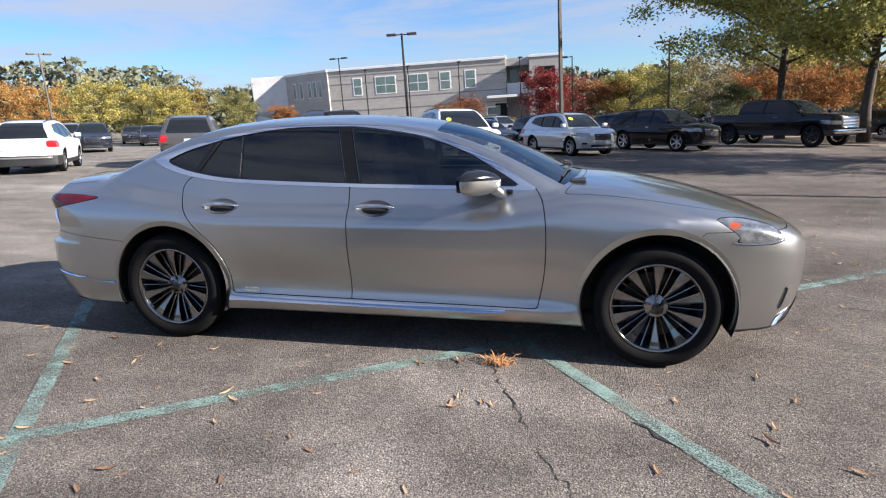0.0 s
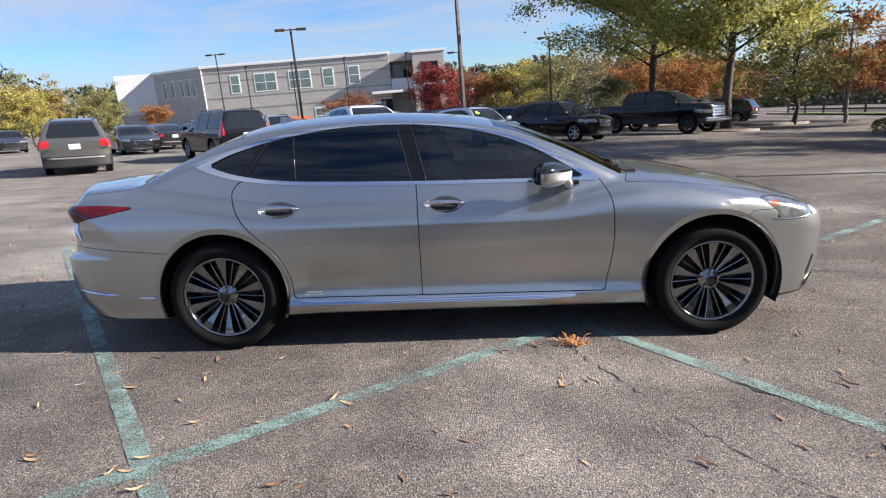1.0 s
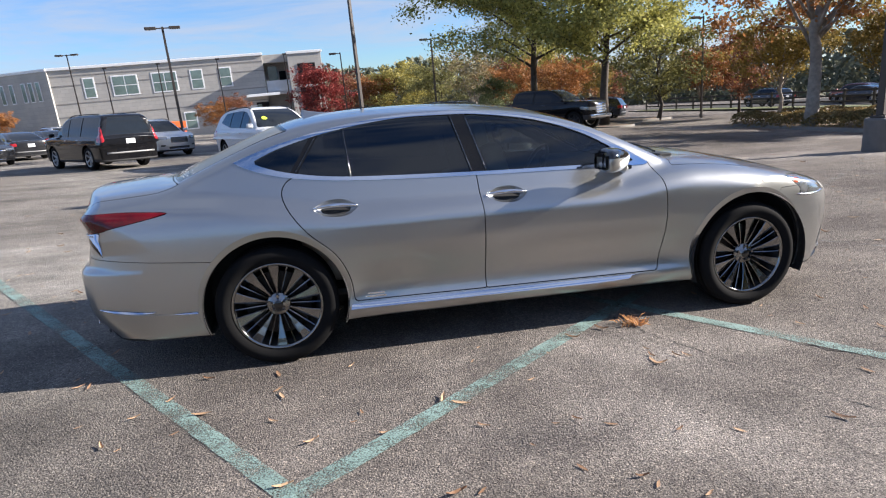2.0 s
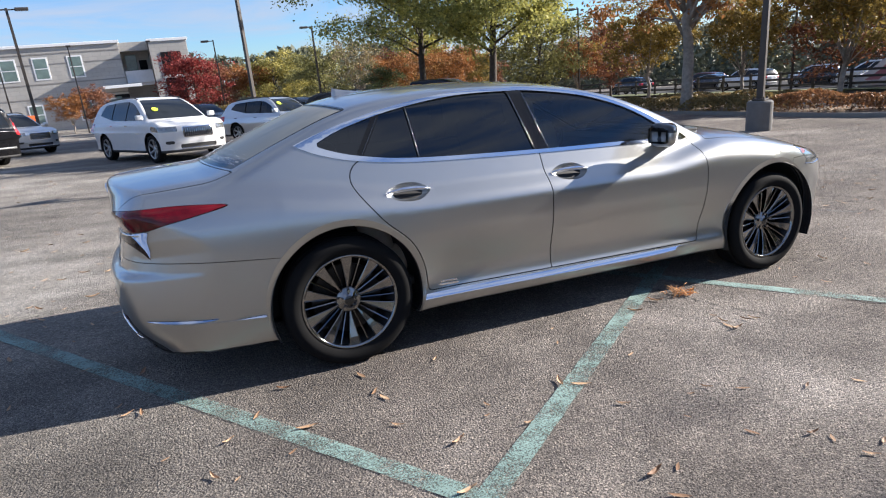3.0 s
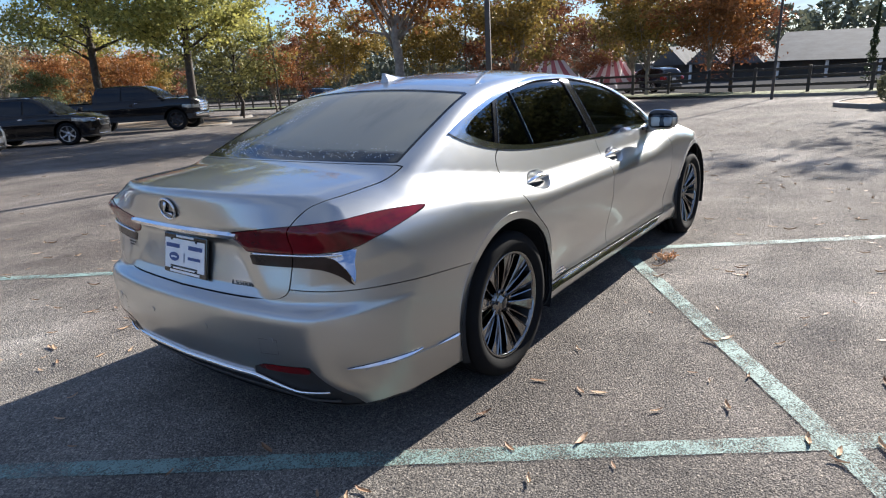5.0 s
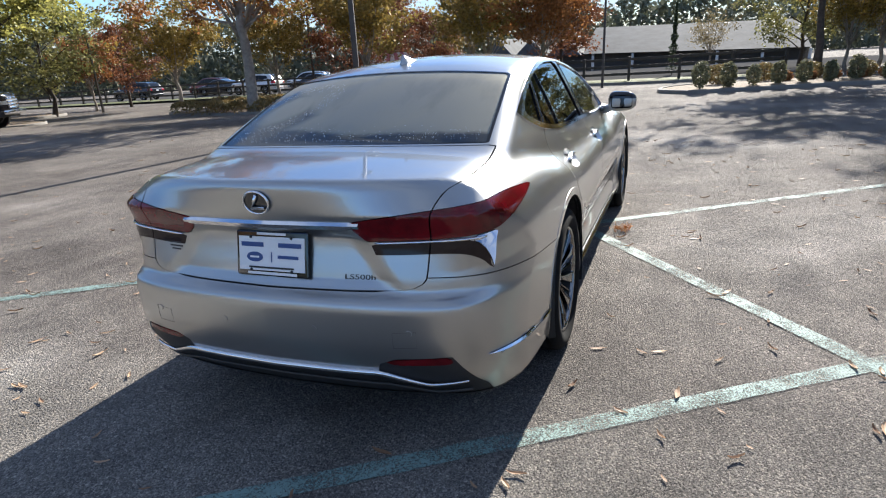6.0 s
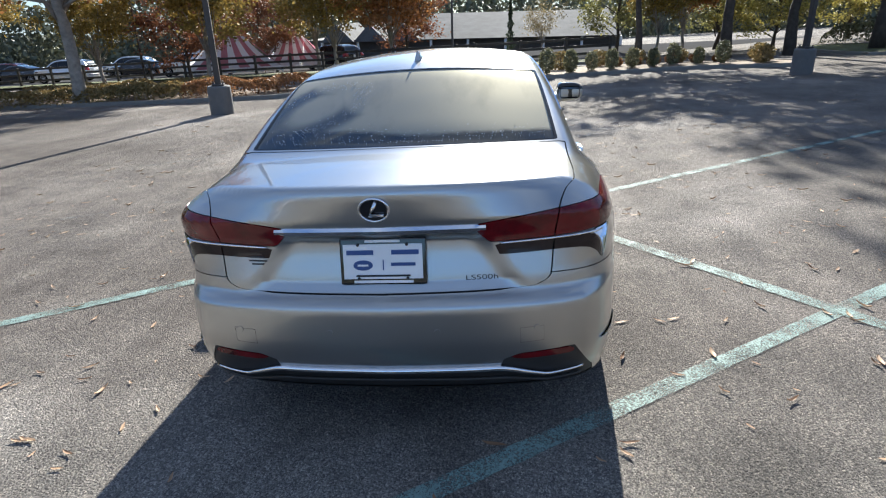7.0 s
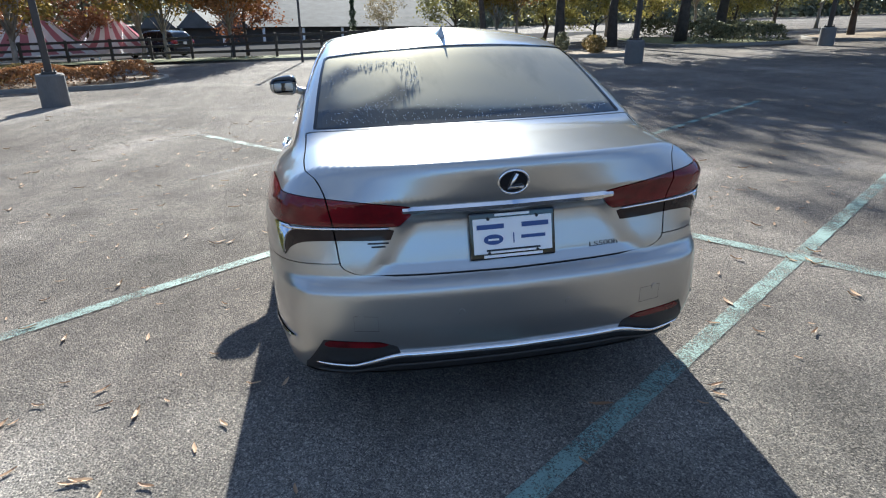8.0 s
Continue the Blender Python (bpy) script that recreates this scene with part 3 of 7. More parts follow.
def outline(bottom, top):
    """A closed outline from a lower and an upper line that share their end corners."""
    return np.vstack([chain(bottom)[:-1], chain(top)[:-1]])


# ---------------------------------------------------------------- wheels
def wheel_parts(parent, at, radius, rim_r, width, outward, spokes=10, twin=True, rim="dark_chrome", fine=True):
    """A wheel with its tyre, rim, spokes, hub and brake disc. outward: -1 or 1 along y."""
    hub = new("wheel")
    hub.parent = parent
    hub.matrix_basis = pose(*at, 0, 0, 0 if outward < 0 else 180)
    w = width / 2
    n = 64 if fine else 28
    prof = [(rim_r - 0.004, -w * 0.80), (rim_r + 0.008, -w * 0.86), (rim_r + (radius - rim_r) * 0.35, -w * 1.0), (radius - 0.030, -w * 0.97), (radius - 0.010, -w * 0.86), (radius, -w * 0.70)]
    for g in (-0.45, 0.0, 0.45):
        prof += [(radius, w * (g - 0.06)), (radius - 0.007, w * (g - 0.05)), (radius - 0.007, w * (g + 0.05)), (radius, w * (g + 0.06))]
    prof += [(radius, w * 0.70), (radius - 0.010, w * 0.86), (radius - 0.030, w * 0.97), (rim_r + 0.01, w * 0.9), (rim_r - 0.01, w * 0.8)]
    part("tyre", lathe_bm(prof, n), "rubber", hub, smooth=True)
    part("barrel", lathe_bm([(rim_r - 0.014, -w * 0.74), (rim_r - 0.030, -w * 0.4), (rim_r - 0.045, w * 0.5), (rim_r - 0.01, w * 0.8)], n), "dark_shell", hub, smooth=True)
    part("rim_lip", lathe_bm([(rim_r - 0.016, -w * 0.70), (rim_r - 0.013, -w * 0.82), (rim_r - 0.004, -w * 0.86), (rim_r + 0.003, -w * 0.85), (rim_r, -w * 0.76)], n), "dark_chrome" if fine else rim, hub, smooth=True)
    part("brake_disc", lathe_bm([(0.07, -0.005), (rim_r * 0.74, -0.005), (rim_r * 0.74, 0.02), (0.07, 0.02)], 40 if fine else 20), "brake", hub)
    part("hub_face", lathe_bm([(0.0001, -w * 0.58), (0.030, -w * 0.58), (0.034, -w * 0.50), (0.060, -w * 0.46), (0.074, -w * 0.40), (0.076, -w * 0.1)], 40 if fine else 16), rim, hub, smooth=True)
    if fine:
        part("cap", lathe_bm([(0.0001, -w * 0.605), (0.023, -w * 0.605), (0.028, -w * 0.58)], 28), "black_gloss", hub, smooth=True)
        for i in range(5):
            a = 2 * math.pi * (i + 0.25) / 5
            b = lathe_bm([(0.0001, -0.014), (0.009, -0.014), (0.0115, 0.0), (0.0115, 0.012)], 6)
            bmesh.ops.translate(b, vec=(0.053 * math.cos(a), -w * 0.47, 0.053 * math.sin(a)), verts=b.verts)
            part("lug_nut", b, "dark_chrome", hub)
    # one spoke, shared by all: two ridged arms that meet near the rim
    rs = [0.066, 0.095, 0.13, 0.165, 0.20, 0.226, rim_r - 0.010]
    depth = [-0.46, -0.55, -0.63, -0.70, -0.75, -0.78, -0.80]
    b = bmesh.new()

    def arm(sections_):
        rings = [[b.verts.new(q) for q in sec] for sec in sections_]
        for s0, s1 in zip(rings, rings[1:]):
            for k in range(len(s0) - 1):
                b.faces.new((s0[k], s0[k + 1], s1[k + 1], s1[k]))

    if twin:
        # a plate that widens towards the rim, with raised edges
        secs = []
        for i, r in enumerate(np.linspace(0.060, rim_r - 0.008, 9)):
            t = i / 8
            hw_, y0 = 0.0070 + 0.028 * t ** 1.25, w * np.interp(t, [0, 0.3, 0.7, 1], [-0.46, -0.62, -0.77, -0.82])
            e_, dip = 0.0028, 0.004 + 0.006 * math.sin(math.pi * t)
            secs.append([(-hw_ - 0.001, y0 + 0.034, r), (-hw_, y0 + 0.003, r), (-hw_ + e_, y0, r), (-hw_ + 2.2 * e_, y0 + dip, r), (hw_ - 2.2 * e_, y0 + dip, r), (hw_ - e_, y0, r), (hw_, y0 + 0.003, r), (hw_ + 0.001, y0 + 0.034, r)])
        arm(secs)
        # the thin rib between two plates
        secs = []
        for i, r in enumerate(np.linspace(0.068, rim_r - 0.012, 6)):
            t = i / 5
            y0 = w * np.interp(t, [0, 0.3, 0.7, 1], [-0.40, -0.52, -0.66, -0.74])
            secs.append([tuple(Matrix.Rotation(math.pi / spokes, 3, "Y") @ Vector(q)) for q in ((-0.0050, y0 + 0.03, r), (-0.0040, y0 + 0.002, r), (0.0, y0 - 0.001, r), (0.0040, y0 + 0.002, r), (0.0050, y0 + 0.03, r))])
        arm(secs)
    else:
        secs = []
        for i, (r, dp) in enumerate(zip([q * rim_r / 0.262 for q in rs], depth)):
            half = 0.030 - 0.006 * math.sin(i / 6 * math.pi)
            secs.append([(sx, w * dp + q, r) for sx, q in ((-half - 0.004, 0.035), (-half, 0.006), (-half * 0.6, 0.0), (half * 0.6, 0.0), (half, 0.006), (half + 0.004, 0.035))])
        arm(secs)
    bmesh.ops.recalc_face_normals(b, faces=b.faces)
    first = part("spoke", b, rim, hub, smooth=False)
    for i in range(spokes):
        ob = first if i == 0 else new("spoke", first.data)
        ob.parent = hub
        ob.matrix_basis = pose(0, 0, 0, 0, 360 * i / spokes, 0)
    return hub


# ---------------------------------------------------------------- the silver saloon
SALOON_W = eased([(-2.9, 0.76), (-2.6, 0.845), (-2.3, 0.895), (-1.9, 0.925), (-1.56, 0.938), (-0.9, 0.936), (0, 0.934), (0.9, 0.936), (1.56, 0.940), (1.95, 0.925), (2.25, 0.87), (2.6, 0.74)], 0.07)
SALOON_FLANK = eased([(0.15, -0.10), (0.22, -0.055), (0.27, -0.028), (0.31, -0.024), (0.35, -0.045), (0.42, -0.052), (0.50, -0.038), (0.60, -0.014), (0.70, -0.001), (0.80, 0.0), (0.88, -0.008), (0.94, -0.024), (0.985, -0.055), (1.03, -0.098), (1.10, -0.18), (1.25, -0.40)], 0.016)
SALOON_ARCHED = eased([(0.15, -0.05), (0.22, -0.025), (0.30, -0.010), (0.45, 0.0), (0.70, 0.002), (0.82, -0.004), (0.90, -0.024), (0.97, -0.060), (1.03, -0.115), (1.10, -0.20), (1.25, -0.42)], 0.02)
SALOON_TAIL = eased([(0.15, -2.56), (0.26, -2.64), (0.33, -2.695), (0.40, -2.725), (0.50, -2.740), (0.60, -2.742), (0.632, -2.737), (0.646, -2.722), (0.662, -2.694), (0.70, -2.688), (0.86, -2.657), (0.90, -2.672), (0.93, -2.682), (0.99, -2.694), (1.04, -2.700), (1.08, -2.700), (1.3, -2.62)], 0.006)
SALOON_TAIL_SOFT = eased([(0.15, -2.56), (0.26, -2.64), (0.33, -2.692), (0.40, -2.718), (0.50, -2.727), (0.60, -2.718), (0.70, -2.692), (0.86, -2.657), (0.90, -2.672), (0.93, -2.682), (0.99, -2.694), (1.08, -2.700), (1.3, -2.62)], 0.03)
SALOON_TAIL_BOW = eased([(0, 0), (0.3, 0.012), (0.5, 0.035), (0.63, 0.062), (0.72, 0.100), (0.80, 0.175), (0.87, 0.32), (0.95, 0.66)], 0.03)
SALOON_LAMP_BOW = eased([(0, 0), (0.3, 0.012), (0.5, 0.035), (0.63, 0.058), (0.72, 0.082), (0.80, 0.130), (0.85, 0.22), (0.95, 0.56)], 0.025)
SALOON_NOSE = eased([(0.15, 2.36), (0.25, 2.44), (0.40, 2.485), (0.55, 2.505), (0.66, 2.505), (0.74, 2.485), (0.80, 2.445), (0.86, 2.38), (0.95, 2.2)], 0.02)
SALOON_NOSE_BOW = eased([(0, 0), (0.3, 0.02), (0.5, 0.065), (0.6, 0.105), (0.7, 0.17), (0.8, 0.31), (0.88, 0.58), (0.95, 0.95)], 0.03)
SALOON_DECK = eased([(-2.8, 1.060), (-2.66, 1.070), (-2.5, 1.086), (-2.3, 1.102), (-2.12, 1.112), (-2.0, 1.110), (-1.6, 1.06), (-1.0, 1.0), (0.5, 1.0), (0.95, 1.06), (1.12, 1.075), (1.34, 1.062), (1.74, 0.992), (2.07, 0.908), (2.25, 0.850), (2.36, 0.805), (2.46, 0.745), (2.6, 0.60)], 0.05)
SALOON_ROOF = eased([(-2.40, 0.98), (-2.25, 1.075), (-2.12, 1.145), (-1.9, 1.243), (-1.7, 1.326), (-1.5, 1.400), (-1.36, 1.434), (-1.15, 1.461), (-0.9, 1.477), (-0.55, 1.483), (-0.25, 1.473), (0.05, 1.445), (0.30, 1.400), (0.62, 1.295), (0.92, 1.160), (1.16, 1.045), (1.35, 0.95)], 0.05)
SALOON_CABIN = eased([(-2.4, -0.085), (-2.15, -0.040), (-1.9, -0.018), (-1.6, -0.006), (-1.2, 0.0), (0.3, 0.0), (0.7, -0.006), (1.0, -0.03), (1.3, -0.09)], 0.08)


def saloon(x, ay, z):
    near = np.exp(-(((np.abs(x) - 1.5625) / 0.46) ** 4))
    tailward = np.clip((-x - 1.5) / 0.4, 0, 1)
    noseward = np.clip((x - 1.5) / 0.4, 0, 1)
    a = np.maximum(near, np.maximum(tailward, noseward))
    flank = ay - (SALOON_W(x) + SALOON_FLANK(z) * (1 - a) + SALOON_ARCHED(z) * a)
    deck = z - (SALOON_DECK(x) - 0.045 * (ay / 0.7) ** 2 - 0.05 * np.clip((ay - 0.62) / 0.3, 0, 1) ** 2)
    edge = np.clip((0.395 + (0.885 - z) * 0.75 - ay) / 0.11, 0, 1)
    pocket = 0.020 * edge * edge * (3 - 2 * edge) * np.clip((0.893 - z) / 0.04, 0, 1) * np.clip((z - 0.655) / 0.05, 0, 1)
    square = np.maximum(np.clip((z - 0.72) / 0.10, 0, 1) * np.clip((1.02 - z) / 0.06, 0, 1), 0.20 + 0.30 * np.clip((0.655 - z) / 0.02, 0, 1))
    turn_in = np.clip((ay - 0.74) / 0.10, 0, 1)
    tail = (SALOON_TAIL(z) * (1 - turn_in) + SALOON_TAIL_SOFT(z) * turn_in + SALOON_TAIL_BOW(ay) * (1 - square) + SALOON_LAMP_BOW(ay) * square + pocket + 0.09 * (ay / 0.6) ** 2 * np.clip((z - 0.94) / 0.10, 0, 1)) - x
    nose = x - (SALOON_NOSE(z) - SALOON_NOSE_BOW(ay))
    low = np.maximum(np.maximum(smax(flank, smax(tail, nose, 0.02), 0.040), smax(flank, deck, 0.085)), np.maximum(smax(tail, deck, 0.034), smax(nose, deck, 0.05)))
    low = smax(low, 0.215 - z, 0.02)
    up = np.clip(z - 1.03, -0.2, 0.5)
    glass = ay - (0.803 + SALOON_CABIN(x) - 0.40 * up - 0.16 * up * np.abs(up))
    roof = z - (SALOON_ROOF(x) - 0.045 * (ay / 0.55) ** 2)
    house = smax(smax(smax(glass * 0.92, roof * 0.92, 0.055), 0.8 - z, 0.01), np.abs(x + 0.50) - 1.84, 0.02)
    return smin(low, house, 0.035)


def crowned(P):
    """The face of a strip that is rounded upwards."""
    return np.tile((0.0, 0.0, 0.75), (len(P), 1))


def build_saloon():
    car = thing("saloon_car", "metallic silver saloon car with chrome window trim, parked across the lines", "car", LOT.copy())
    s = Shell(saloon, -1.95, 1.95, 0.62, 210, (92, 44), 288)
    rest = s.faces
    WHEELS = ((-1.5625, 0.413), (1.5625, 0.425))
    # arches
    for wx, r in WHEELS:
        _, rest = s.split(rest, lambda x, a, z, y, wx=wx, r=r: np.maximum(np.hypot(x - wx, z - 0.368) - r, 0.60 - a))
    under, rest = s.split(rest, lambda x, a, z, y: np.maximum(z - 0.235, a - 0.86))
    # rolled lips round the arches
    for wx, r in WHEELS:
        for sign in (-1, 1):
            lip, rest = s.split(rest, lambda x, a, z, y: np.maximum(np.hypot(x - wx, z - 0.368) - r - 0.034 + 0.020 * np.clip((0.50 - z) / 0.25, 0, 1), 0.60 - sign * y))
            def inward(P, wx=wx):
                d = np.c_[wx - P[:, 0], np.zeros(len(P)), 0.368 - P[:, 2]]
                return 0.38 * d / np.linalg.norm(d, axis=1, keepdims=True)
            s.piece("arch_lip", lip, "silver", car, 0.0015, 0.008, tilt=inward)
    # side windows
    dlo_out = outline([(-1.745, 1.195), (-1.60, 1.135), (-1.40, 1.088), (-1.04, 1.052), (-0.32, 1.030), (0.29, 1.022), (0.885, 1.015)],
                      [(0.885, 1.015), (0.68, 1.14), (0.42, 1.27), (0.13, 1.36), (-0.20, 1.408), (-0.42, 1.42), (-0.79, 1.412), (-1.17, 1.360), (-1.47, 1.288), (-1.63, 1.238), (-1.745, 1.195)])
    dlo_in = outline([(-1.635, 1.192), (-1.56, 1.158), (-1.39, 1.114), (-1.07, 1.076), (-0.32, 1.052), (0.29, 1.044), (0.775, 1.038)],
                     [(0.775, 1.038), (0.66, 1.115), (0.42, 1.246), (0.13, 1.340), (-0.20, 1.390), (-0.42, 1.402), (-0.79, 1.394), (-1.17, 1.340), (-1.47, 1.262), (-1.635, 1.192)])
    # boot lid
    lid_half = pchip([(0.655, 0.30), (0.668, 0.46), (0.674, 0.53), (0.690, 0.585), (0.712, 0.612), (0.80, 0.622), (0.95, 0.641), (1.012, 0.672), (1.04, 0.715), (1.08, 0.712), (1.3, 0.72)])
    lid, rest = s.panel(rest, lambda x, a, z, y: np.maximum(np.maximum(a - lid_half(z), (0.666 + 0.02 * a * a) - z), x + 2.194 - 0.27 * a * a), 0.0028)
    for sign, word in ((-1, "right"), (1, "left")):
        side = lambda x, a, z, y, sign=sign: np.maximum(0.40 - sign * y, (0.803 + SALOON_CABIN(x) - 0.40 * np.clip(z - 1.03, 0, 1) - 0.16 * np.clip(z - 1.03, 0, 1) ** 2 - 0.075) - a)
        win, rest = s.split(rest, lambda x, a, z, y: np.maximum(signed(dlo_out, x, z), side(x, a, z, y)))
        pane, frame_ = s.split(win, lambda x, a, z, y: signed(dlo_in, x, z))
        s.piece("window_trim", frame_, "chrome", car, 0.004, 0.012, "polished chrome window surround")
        # dividers: quarter light, door edge, fixed pane, centre pillar
        leanq = lambda x, z: x - (-1.410 + (z - 1.10) * 0.66)
        leand = lambda x, z: x - (-1.066 + (z - 1.08) * -0.08)
        leanb = lambda x, z: x - (-0.275 + (z - 1.05) * -0.27)
        quarter, pane = s.split(pane, lambda x, a, z, y: leanq(x, z) + 0.022)
        post, pane = s.split(pane, lambda x, a, z, y: leanq(x, z) - 0.022)
        s.piece("rear_quarter_pillar", post, "black_trim", car, 0.001, 0.008)
        rearp, front = s.split(pane, lambda x, a, z, y: leanb(x, z) + 0.055)
        post, front = s.split(front, lambda x, a, z, y: leanb(x, z) - 0.050)
        s.piece("centre_pillar", post, "black_trim", car, 0.001, 0.008)
        fixed, rearp = s.split(rearp, lambda x, a, z, y: leand(x, z) + 0.006)
        post, rearp = s.split(rearp, lambda x, a, z, y: leand(x, z) - 0.006)
        s.piece("pane_divider", post, "black_trim", car, 0.001, 0.008)
        for piece_, mat in ((quarter, "tinted"), (fixed, "tinted"), (rearp, "tinted"), (front, "glass")):
            s.piece("window", piece_, mat, car, -0.006, 0.0, "dark tinted side window" if mat == "tinted" else "lightly tinted front side window")
        # bright edges of the doors' frames
        for lean, off in ((leanq, 0.010), (leanb, -0.048), (leanb, 0.044), (leand, 0.0)):
            zs = np.linspace(1.04, 1.43, 40)
            xs = off - lean(0.0, zs)
            keep = signed(dlo_in, xs, zs) < -0.004
            pts = [p + nrm * 0.002 for p, nrm in s.sides(np.c_[xs[keep], zs[keep]], sign)] if keep.any() else []
            if len(pts) > 2:
                part("frame_edge", tube_bm(pts, 0.0016, 6), "dark_chrome", car, smooth=True)
        # doors
        rear_door = np.vstack([chain([(-1.35, 1.12), (-1.455, 1.06), (-1.468, 0.96), (-1.352, 0.79), (-1.200, 0.644), (-1.127, 0.49), (-1.108, 0.338)]), [(-0.285, 0.330), (-0.288, 0.80), (-0.30, 1.06), (-0.32, 1.2), (-1.2, 1.2)]])
        front_door = np.vstack([[(-0.285, 0.330), (0.885, 0.322)], chain([(0.885, 0.322), (0.918, 0.50), (0.930, 0.67), (0.925, 0.84), (0.905, 0.95), (0.86, 1.03)]), [(0.6, 1.12), (-0.32, 1.2), (-0.30, 1.06), (-0.288, 0.80)]])
        for nm, poly, hx in (("rear_door", rear_door, -1.175), ("front_door", front_door, -0.125)):
            panel_, rest = s.panel(rest, lambda x, a, z, y: np.maximum(signed(poly, x, z), side(x, a, z, y)))
            # handle recess: an eye-shaped bowl
            eye = np.vstack([chain([(hx - 0.142, 0.908), (hx - 0.07, 0.872), (hx, 0.861), (hx + 0.07, 0.868), (hx + 0.142, 0.908)])[:-1], chain([(hx + 0.142, 0.908), (hx + 0.07, 0.946), (hx, 0.955), (hx - 0.07, 0.944), (hx - 0.142, 0.908)])[:-1]])
            cup, panel_ = s.split(panel_, lambda x, a, z, y: signed(eye, x, z))
            door = s.piece(nm, panel_, "silver", car, 0.0, 0.014)
            s.piece("handle_recess", cup, "silver", door, 0.0, 0.0, bowl=lambda P: 0.034 * np.clip(-signed(eye, P[:, 0], P[:, 2]) / 0.045, 0, 1) ** 0.7)
            bar = []
            ts = np.linspace(0, 1, 13)
            for t, (p, nrm) in zip(ts, s.sides(np.c_[hx - 0.128 + 0.256 * ts, 0.910 + 0.004 * np.sin(ts * math.pi)], sign)):
                bar.append(p + nrm * (0.004 + 0.010 * math.sin(t * math.pi)))
            b = tube_bm(bar, [0.006 + 0.008 * math.sin(math.pi * min(1, max(0, i / 12))) for i in range(13)], 10)
            part("handle", b, "chrome", door, "bright chrome door handle", smooth=True)
            edge_ = [p + Vector((0, sign * 0.010, 0.003)) for p in bar[1:-1]]
            part("handle_trim", tube_bm(edge_, 0.0035, 6), "chrome", door, smooth=True)
        # sill strip
        strip_, rest = s.split(rest, lambda x, a, z, y: np.maximum(np.maximum(np.maximum(z - (0.317 - 0.010 * (x + 0.1) * 0.6), (0.284 - 0.010 * (x + 0.1) * 0.6) + 0.030 * np.clip((x - 0.4) / 0.5, 0, 2) ** 2 - z), np.abs(x + 0.12) - 1.04), side(x, a, z, y)))
        s.piece("sill_trim", strip_, "chrome", car, 0.006, 0.016, "bright chrome strip along the sill", tilt=crowned)
        # hybrid badge, unreadably small: bars
        for i, (dx, dz, L, h) in enumerate(((-0.985, 0.372, 0.115, 0.010), (-0.995, 0.355, 0.15, 0.012))):
            p, nrm = s.side(dx, dz, sign)
            b = box_bm((L, 0.004, h), p + nrm * 0.002, 0.001)
            part("door_badge", b, "chrome", car)
        # tail lamp, in girth q round the corner
        girth = lambda x, a: a + np.maximum(0, x + 2.58)
        red = np.vstack([chain([(0.358, 0.918), (0.47, 0.935), (0.64, 0.956), (0.80, 0.967), (1.05, 0.972), (1.30, 0.961)])[:-1], chain([(1.30, 0.961), (1.328, 0.950), (1.19, 0.920), (1.026, 0.890), (0.933, 0.871), (0.80, 0.861), (0.605, 0.850), (0.395, 0.842)])[:-1], chain([(0.395, 0.842), (0.352, 0.888), (0.358, 0.918)])[:-1]])
        smoke = np.vstack([chain([(0.413, 0.834), (0.534, 0.836), (0.672, 0.841), (0.775, 0.845)])[:-1], chain([(0.775, 0.845), (0.835, 0.822), (0.885, 0.768), (0.914, 0.710)])[:-1], chain([(0.914, 0.710), (0.872, 0.745), (0.830, 0.770), (0.76, 0.793), (0.665, 0.801), (0.53, 0.798), (0.430, 0.796)])])
        rear = lambda x, a, z, y, sign=sign: np.maximum(x + 1.95, -sign * y)
        red_f = lambda x, a, z, y: np.maximum(signed(red, girth(x, a), z), rear(x, a, z, y))
        lamp, rest = s.panel(rest, red_f, 0.0015)
        lamp_b, lid = s.panel(lid, red_f, 0.0015)
        red_ob = s.piece("tail_lamp", lamp + lamp_b, "red_lens", car, 0.003, 0.014, "dark red tail lamp lens")
        smoke_f = lambda x, a, z, y: np.maximum(signed(smoke, girth(x, a), z), rear(x, a, z, y))
        lower, rest = s.split(rest, smoke_f)
        lower_b, lid = s.split(lid, smoke_f)
        s.piece("smoked_lens", lower + lower_b, "smoke_lens", red_ob, 0.001, 0.012)
        silver_line = np.vstack([chain([(0.790, 0.8575), (0.86, 0.8625), (0.936, 0.869)])[:-1], chain([(0.936, 0.869), (0.915, 0.825), (0.917, 0.756), (0.916, 0.706)])[:-1], chain([(0.916, 0.706), (0.889, 0.768), (0.838, 0.823), (0.790, 0.845)])])
        line_f = lambda x, a, z, y: np.maximum(signed(silver_line, girth(x, a), z), rear(x, a, z, y))
        lip, rest = s.split(rest, line_f)
        lip_b, lid = s.split(lid, line_f)
        s.piece("lamp_trim", lip + lip_b, "chrome", red_ob, 0.006, 0.014, tilt=crowned)
        ts = np.linspace(0.43, 0.80, 24)
        bead = [p + nrm * 0.007 for p, nrm in s.ends(np.c_[ts * sign, 0.838 + 0.0135 * (ts - 0.43) / 0.37])]
        part("lamp_bead", tube_bm(bead, [0.002] + [0.0045] * 22 + [0.003], 8), "chrome", red_ob, smooth=True)
        # head lamp
        lampf = np.vstack([chain([(1.850, 0.874), (1.964, 0.872), (2.094, 0.847), (2.19, 0.812), (2.245, 0.748)])[:-1], chain([(2.245, 0.748), (2.18, 0.729), (2.046, 0.729), (1.945, 0.744)])[:-1], chain([(1.945, 0.744), (1.985, 0.760), (1.960, 0.795), (1.850, 0.874)])[:-1]])
        lens, rest = s.panel(rest, lambda x, a, z, y: np.maximum(signed(lampf, x, z), side(x, a, z, y)), 0.002)
